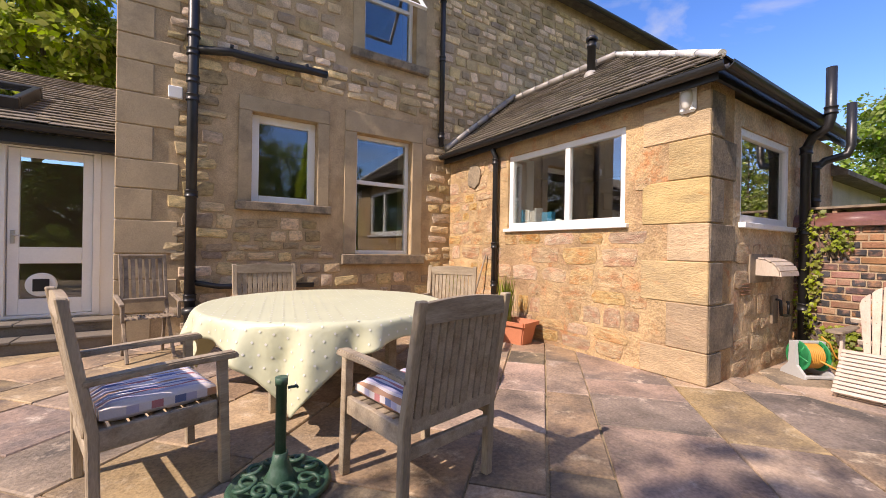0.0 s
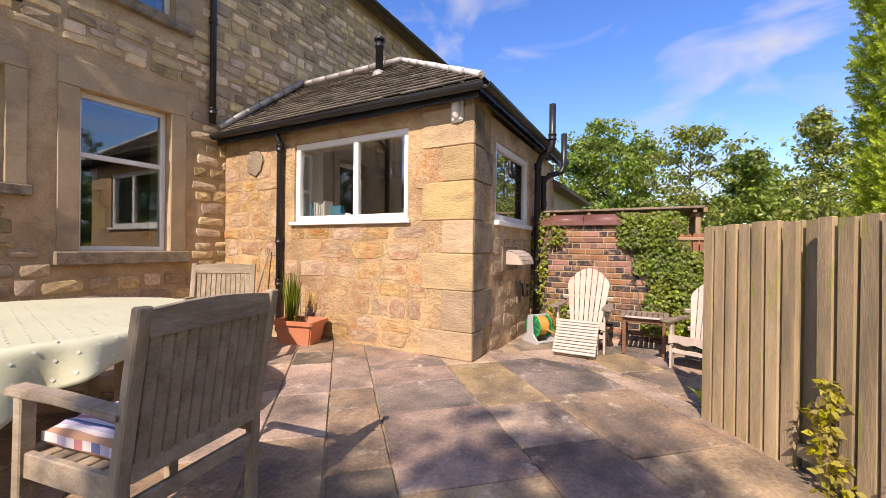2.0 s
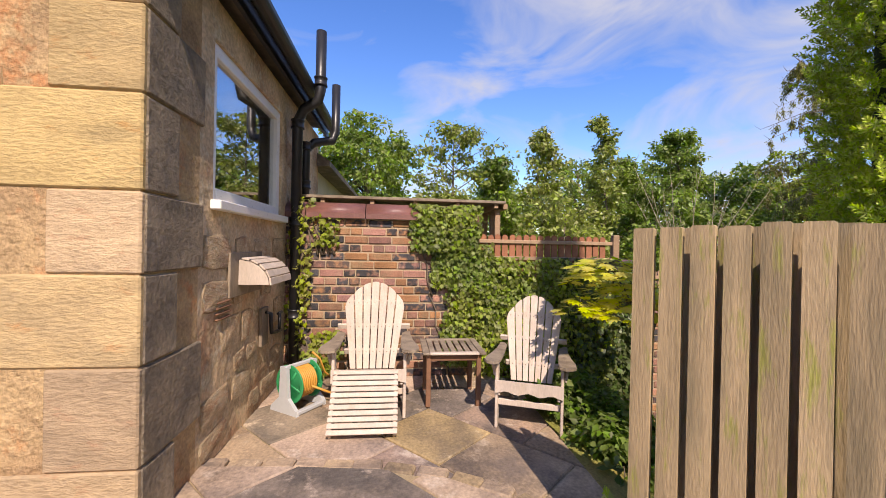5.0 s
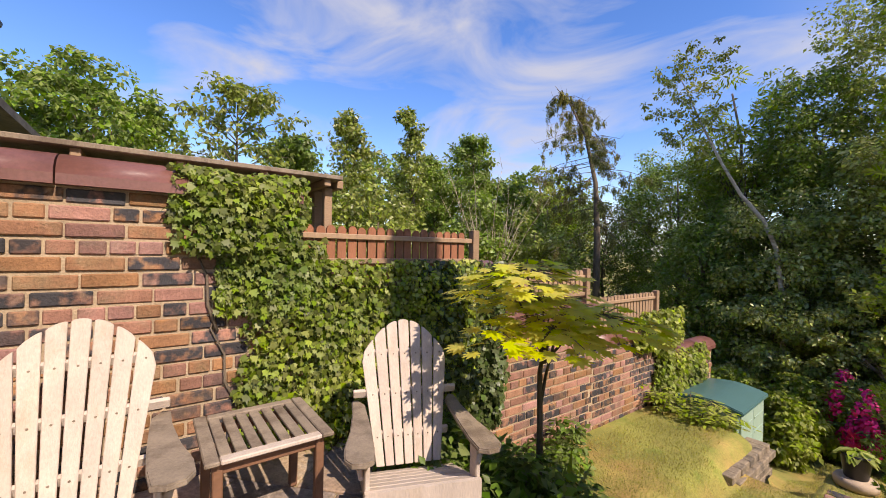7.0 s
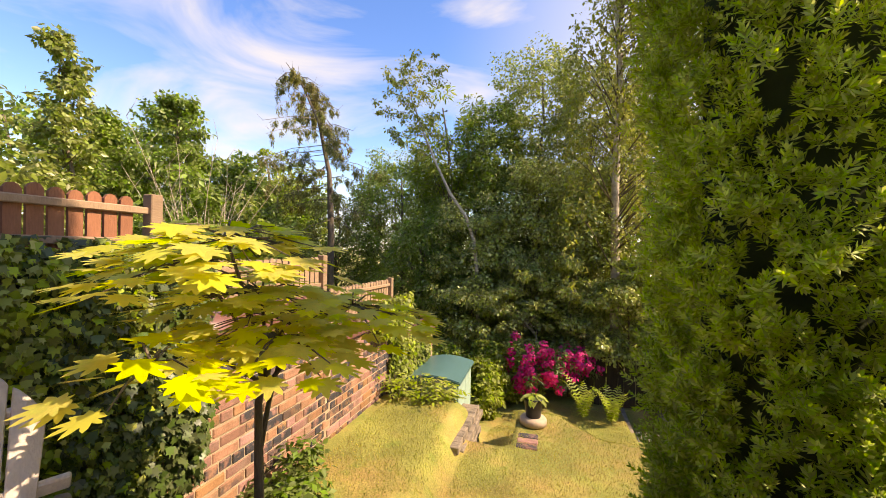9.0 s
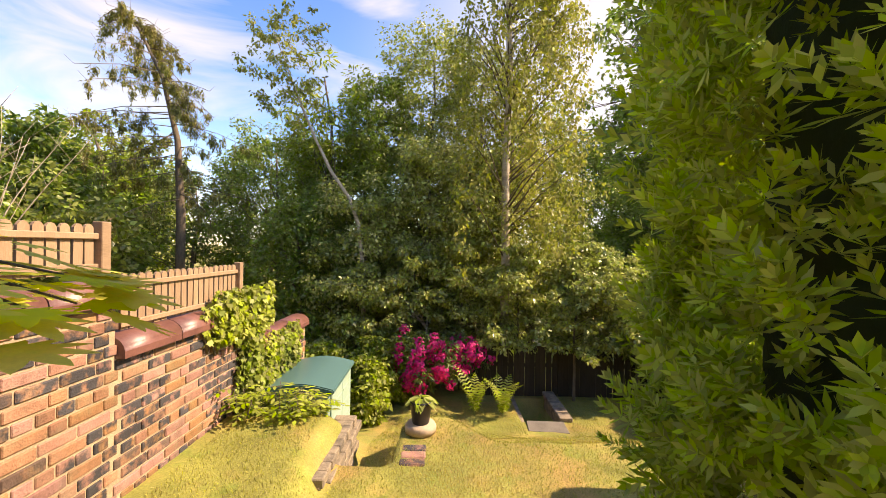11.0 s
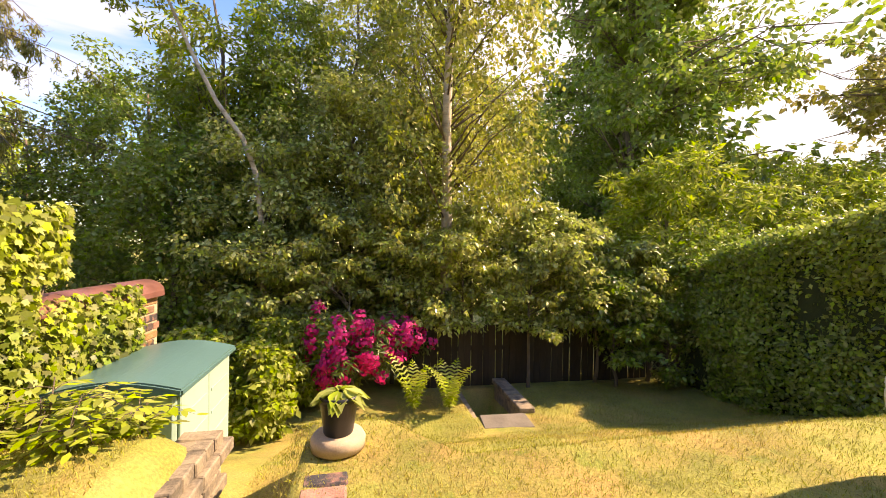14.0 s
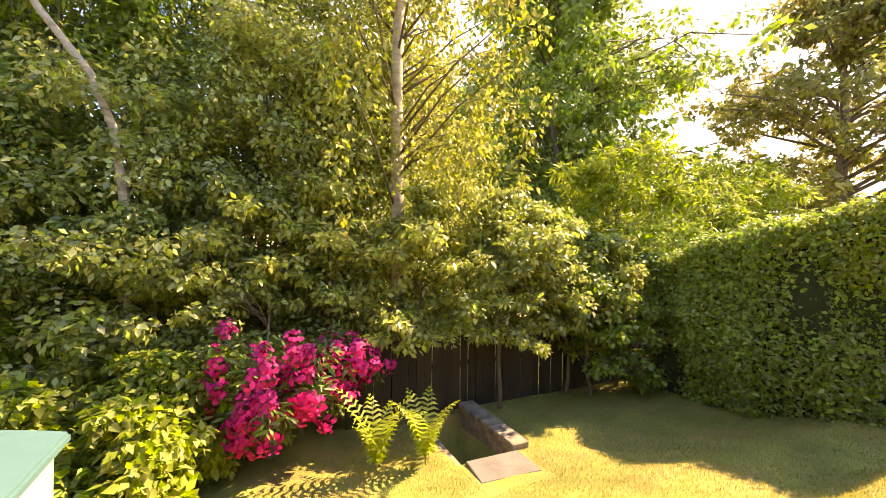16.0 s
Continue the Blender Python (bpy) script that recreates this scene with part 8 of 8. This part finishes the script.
    for sy in (-1, 1):
        bm = bm_new()
        box(bm, -w + 0.005, min(0.01 * sy, (d - 0.06) * sy), 0.05, -w + 0.03, max(0.01 * sy, (d - 0.06) * sy), h - 0.02, bevel=0.008)
        dr = part("door", bm, BOX_BODY, e)
        for q in range(4):
            bm = bm_new()
            box(bm, -w - 0.002, min(0.05 * sy, (d - 0.12) * sy), 0.16 + 0.19 * q, -w + 0.006, max(0.05 * sy, (d - 0.12) * sy), 0.19 + 0.19 * q, bevel=0.003)
            part("moulding", bm, BOX_BODY, dr)
    bm = bm_new()
    n = 10
    outline = [(-w - 0.03, h - 0.02)] + [(-w - 0.03 + (2 * w + 0.06) * i / n, h + 0.03 + 0.07 * math.sin(math.pi * i / n)) for i in range(n + 1)] + [(w + 0.03, h - 0.02)]
    prism(bm, outline, -d - 0.02, d + 0.02)
    bmesh.ops.recalc_face_normals(bm, faces=bm.faces[:])
    bmesh.ops.bevel(bm, geom=bm.edges[:], offset=0.012, segments=2, affect="EDGES")
    part("lid", bm, BOX_LID, e, "dark green domed lid")
    # potted hosta on a round stone
    z = -1.0
    e = thing("stepping_stone", pose(3.79, -5.32, z) @ Matrix.Diagonal((0.70, 0.70, 0.8, 1)), "round pale concrete stone on the lawn", "stone")
    part("disc", lathe(bm_new(), [(0.235, 0), (0.24, 0.07), (0.215, 0.105), (0.0001, 0.11)], 36), CONCRETE, e)
    e = thing("plant_pot", pose(3.79, -5.32, z + 0.087) @ Matrix.Diagonal((0.76, 0.76, 0.76, 1)), "black plastic pot planted with a hosta", "plant pot")
    part("pot", lathe(bm_new(), [(0.115, 0), (0.12, 0.01), (0.155, 0.27), (0.168, 0.27), (0.168, 0.32), (0.155, 0.32), (0.15, 0.28), (0.0001, 0.27)], 30), BLACK_PLASTIC, e)
    n = 46
    d, p = ball_points(n, 0.4)
    lean = np.stack([d[:, 0], d[:, 1], np.abs(d[:, 2]) * 0.6], 1)
    hosta = [(0, 0, 0), (-0.2, 0.3, 0.05), (-0.22, 0.55, 0.04), (0, 1, -0.16), (0.22, 0.55, 0.04), (0.2, 0.3, 0.05)]
    new("foliage", many("leaves", hosta, [(0, 5, 4, 3), (0, 3, 2, 1)], np.stack([d[:, 0] * 0.05, d[:, 1] * 0.05, 0.3 + 0.06 * RNG.random(n)], 1), frames_for(np.tile((0, 0, 1.0), (n, 1)) + 0.35 * lean, lean=lean * 3), 0.22 * (0.6 + 0.5 * RNG.random(n)), LEAF_FERN)).parent = e
    # old bricks set in the bank
    for k in range(3):
        y = -4.72 - 0.13 * k
        b = thing("path_brick", pose(3.83, y, ground_z(3.83, y) - 0.012, 0, 0, 3), "worn red brick set in the lawn bank", "brick", "bricks in the bank")
        bm = bm_new()
        box(bm, -0.12, -0.06, -0.04, 0.12, 0.06, 0.025, bevel=0.012)
        part("body", bm, BRICK, b)
    # covered rotary airer
    z = ground_z(0.5, -4.42)
    e = thing("rotary_airer", pose(0.60, -4.42, z - 0.10) @ Matrix.Diagonal((0.98, 0.98, 1.05, 1)), "folded rotary airer in a blue leaf-print cover", "rotary airer")
    part("pole", lathe(bm_new(), [(0.022, -0.1), (0.022, 0.5), (0.02, 1.9)], 12), STEEL, e)
    bm = bm_new()
    sides, rows = 22, 26
    prof = [(0.035, 0.10), (0.10, 0.16), (0.125, 0.30), (0.13, 0.6), (0.125, 1.0), (0.12, 1.4), (0.115, 1.8), (0.11, 1.93), (0.09, 1.95)]
    rings = []
    for r, zz in prof:
        ring = []
        for q in range(sides):
            a = math.tau * q / sides
            f = r * (1 + 0.14 * math.sin(a * 4 + zz * 1.3) + 0.07 * math.sin(a * 7 - zz * 3))
            ring.append(bm.verts.new((f * math.cos(a), f * math.sin(a), zz)))
        rings.append(ring)
    for a, b in zip(rings, rings[1:]):
        for q in range(sides):
            bm.faces.new((a[q], a[(q + 1) % sides], b[(q + 1) % sides], b[q])).smooth = True
    bm.faces.new(rings[-1])
    cover = part("cover", bm, COVER_BLUE, e)
    g = random.Random(7)
    bm = bm_new()
    for q in range(110):
        a, zz, tilt = g.uniform(0, math.tau), g.uniform(0.25, 1.85), g.uniform(-0.7, 0.7)
        i = max(j for j in range(len(prof)) if prof[j][1] <= zz)
        r0 = prof[i][0] + (prof[min(i + 1, len(prof) - 1)][0] - prof[i][0]) * ((zz - prof[i][1]) / max(0.01, prof[min(i + 1, len(prof) - 1)][1] - prof[i][1]))
        vs = []
        for s, w in ((-1, 0), (-0.5, 0.36), (0.3, 0.42), (1, 0), (0.3, -0.42), (-0.5, -0.36)):
            du = (w * math.cos(tilt) + s * math.sin(tilt)) * 0.036
            dv = (-w * math.sin(tilt) + s * math.cos(tilt)) * 0.046
            aa = a + du / r0
            f = r0 * (1 + 0.14 * math.sin(aa * 4 + (zz + dv) * 1.3) + 0.07 * math.sin(aa * 7 - (zz + dv) * 3)) + 0.005
            vs.append(bm.verts.new((f * math.cos(aa), f * math.sin(aa), zz + dv)))
        bm.faces.new(vs)
    o = part("leaf_print", bm, COVER_LEAF, cover)
    o["kind"] = "stuff"


garden_things()

# ---- masonry and paving pieces ----


def stone_templates(n, seed, rough=0.10, depth=1.0):
    """Irregular block faces one unit square, one deep, face towards -y."""
    g = random.Random(seed)
    out = []
    for _ in range(n):
        k = 10
        ring = []
        for (x, z) in ((-0.5, -0.5), (-0.17, -0.5), (0.17, -0.5), (0.5, -0.5), (0.5, 0.0), (0.5, 0.5), (0.17, 0.5), (-0.17, 0.5), (-0.5, 0.5), (-0.5, 0.0)):
            cx = 1 - rough * (1.2 if abs(x) == 0.5 and abs(z) == 0.5 else 0.35) * g.random()
            cz = 1 - rough * (1.4 if abs(x) == 0.5 and abs(z) == 0.5 else 0.5) * g.random()
            ring.append((x * cx, z * cz))
        bm = bm_new()
        back = [bm.verts.new((x, 0.5, z)) for x, z in ring]
        mid = [bm.verts.new((x, -0.2, z)) for x, z in ring]
        face = [bm.verts.new((x * 0.93, -0.5 - 0.12 * g.random(), z * 0.88)) for x, z in ring]
        centre = bm.verts.new((g.uniform(-0.1, 0.1), -0.62 - 0.25 * g.random(), g.uniform(-0.1, 0.1)))
        for a, b in ((back, mid), (mid, face)):
            for i in range(k):
                bm.faces.new((a[i], a[(i + 1) % k], b[(i + 1) % k], b[i]))
        for i in range(k):
            bm.faces.new((face[i], face[(i + 1) % k], centre))
        bmesh.ops.recalc_face_normals(bm, faces=bm.faces[:])
        me = bpy.data.meshes.new("stone")
        bm.to_mesh(me)
        bm.free()
        out.append(me)
    return out


def stone_rest(name, meshes, placed, mat, parent):
    verts, faces = [], []
    for me, m in placed:
        b = len(verts)
        verts += [tuple(m @ v.co) for v in me.vertices]
        faces += [tuple(b + i for i in p.vertices) for p in me.polygons]
    me = bpy.data.meshes.new(name)
    me.from_pydata(verts, [], faces)
    me.materials.append(mat)
    o = new(name, me)
    o.parent = parent
    o["kind"] = "stuff"


STONE_MAIN_REST = material("rubble_sandstone_far", (0.62, 0.475, 0.29), 0.9, 0.38, 5, 60, 0.9, dark=(0.34, 0.25, 0.15), dark_at=0.60, island=0.42, hue=0.012, bump_dist=0.012)


def rubble_main():
    g = random.Random(21)
    temps = stone_templates(14, 22, 0.16)
    for me in temps:
        me.materials.append(STONE_MAIN)
    keep_out = [(w[0] - 0.22, w[1] + 0.22, w[2] - 0.17, w[3] + 0.34) for w in (WIN_A, WIN_B, WIN_C)]
    rest, count = [], 0
    z = 0.0
    while z < 6.4:
        h = g.uniform(0.11, 0.21)
        x = -0.72 + g.uniform(0, 0.2)
        end = 10.5 if z > 2.7 else 3.5
        while x < end:
            w = g.uniform(0.16, 0.44)
            if not any(x + w > k[0] and x < k[1] and z + h > k[2] and z < k[3] for k in keep_out):
                hh = h * g.uniform(0.66, 1.12)
                m = pose(x + w / 2, MAIN_Y + 0.012, z + h / 2 + g.uniform(-0.028, 0.028), 0, g.uniform(-5, 5), 0) @ Matrix.Diagonal((w * 0.93, 0.052, hh * 0.90, 1))
                me = g.choice(temps)
                if count < 300 and z < 3.4 and x < 3.4:
                    o = new("stone", me)
                    o.parent = main_wall
                    o.matrix_basis = m
                    count += 1
                else:
                    rest.append((me, m))
            x += w + g.uniform(0.0, 0.02)
        z += h
    stone_rest("stone_rest", temps, rest, STONE_MAIN_REST, main_wall)
    # long quoins at the house corner
    z, i = 0.0, 0
    while z < 6.5:
        h = g.uniform(0.30, 0.42)
        w = 0.62 if i % 2 else 0.36
        bm = bm_new()
        box(bm, -1.175, MAIN_Y - 0.016, z + 0.004, -1.175 + w, MAIN_Y + 0.2, z + h - 0.004, bevel=0.01)
        part("quoin", bm, DRESSED, main_wall)
        z += h
        i += 1


def rubble_kitchen():
    g = random.Random(41)
    temps = stone_templates(16, 42, 0.22)
    for me in temps:
        me.materials.append(STONE_KIT)
    turn = Matrix.Rotation(radians(-90), 4, "Z")
    keep = (KWIN[0] - 0.02, KWIN[1] + 0.02, KWIN[2] - 0.06, KWIN[3] + 0.02)
    z = 0.02
    while z < 2.6:
        h = g.uniform(0.13, 0.27)
        h = min(h, 2.80 - z)
        y = 2.02 + g.uniform(0, 0.15)
        while y < 5.6:
            w = g.uniform(0.18, 0.56)
            if not (y + w > keep[0] and y < keep[1] and z + h > keep[2] and z < keep[3]) and g.random() < 0.82:
                o = new("stone", g.choice(temps))
                o.parent = kit_wall
                o.matrix_basis = Matrix.Translation((KIT_X + 0.006, y + w / 2, z + h / 2)) @ turn @ pose(0, 0, 0, 0, g.uniform(-2, 2), 0) @ Matrix.Diagonal((w * 0.95, g.uniform(0.014, 0.028), h * g.uniform(0.8, 0.96), 1))
            y += w + 0.01
        z += h
    # quoins: long faces on the sunny side, shaded droved ends coloured a darker grey
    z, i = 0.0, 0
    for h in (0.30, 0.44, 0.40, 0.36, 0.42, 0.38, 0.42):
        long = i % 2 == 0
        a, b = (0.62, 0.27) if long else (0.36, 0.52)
        z1 = min(z + h, 2.80)
        bm = bm_new()
        box(bm, KIT_X - 0.012, KIT_Y - 0.012, z + 0.003, KIT_X + 0.2, KIT_Y + a, z1 - 0.003, bevel=0.008)
        part("quoin", bm, QUOIN, kit_wall)
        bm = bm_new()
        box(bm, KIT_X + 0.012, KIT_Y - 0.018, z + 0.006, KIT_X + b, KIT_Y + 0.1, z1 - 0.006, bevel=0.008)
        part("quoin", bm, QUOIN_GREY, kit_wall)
        z = z1
        i += 1
    temps2 = stone_templates(8, 43, 0.2)
    for me in temps2:
        me.materials.append(SIDE_WALL)
    z = 0.0
    while z < 2.55:
        h = g.uniform(0.14, 0.30)
        x = KIT_X + 0.5
        while x < 5.75:
            w = g.uniform(0.2, 0.5)
            if not (x + w > EWIN[0] - 0.02 and x < EWIN[1] + 0.02 and z + h > EWIN[2] - 0.07 and z < EWIN[3] + 0.02) and g.random() < 0.75:
                o = new("stone", g.choice(temps2))
                o.parent = side_wall
                o.matrix_basis = pose(x + w / 2, KIT_Y + 0.010, z + h / 2, 0, g.uniform(-6, 6), 0) @ Matrix.Diagonal((w * 0.9, 0.036, h * 0.85, 1))
            x += w
        z += h


def brickwork():
    g = random.Random(51)
    temps = {}
    for w in (0.105, 0.225):
        bm = bm_new()
        box(bm, 0, -w / 2, -0.034, 0.1, w / 2, 0.034, bevel=0.006)
        me = bpy.data.meshes.new("brick")
        bm.to_mesh(me)
        bm.free()
        me.materials.append(BRICK)
        temps[w] = me
    count, rest = 0, []
    for ya, yb, zt in SPANS:
        rows = int((zt + 1.6) / CH)
        for r in range(rows):
            z = zt - 0.045 - r * CH
            y = ya - (0.06 if r % 2 else 0.0)
            while y > yb + 0.08:
                w = 0.105 if (r % 4 == 3 or g.random() < 0.14) else 0.225
                if y - w < yb:
                    w = 0.105
                yc = y - w / 2
                m = pose(WALL_X + g.uniform(-0.003, 0.003), yc + g.uniform(-0.003, 0.003), z + g.uniform(-0.002, 0.002), g.uniform(-0.5, 0.5), 0, 0)
                near = (-0.1 < yc < 1.45 and z > 0.0) or (-5.3 < yc < -3.6 and -0.62 < z)
                if near and count < 300:
                    o = new("brick", temps[w])
                    o.parent = garden_wall
                    o.matrix_basis = m
                    count += 1
                elif z > ground_z(WALL_X - 0.1, yc) - 0.1:
                    rest.append((temps[w], m))
                y -= w + 0.012
    stone_rest("brick_rest", None, rest, BRICK_FAR, garden_wall)


patio()
terrace()
rubble_main()
rubble_kitchen()
brickwork()
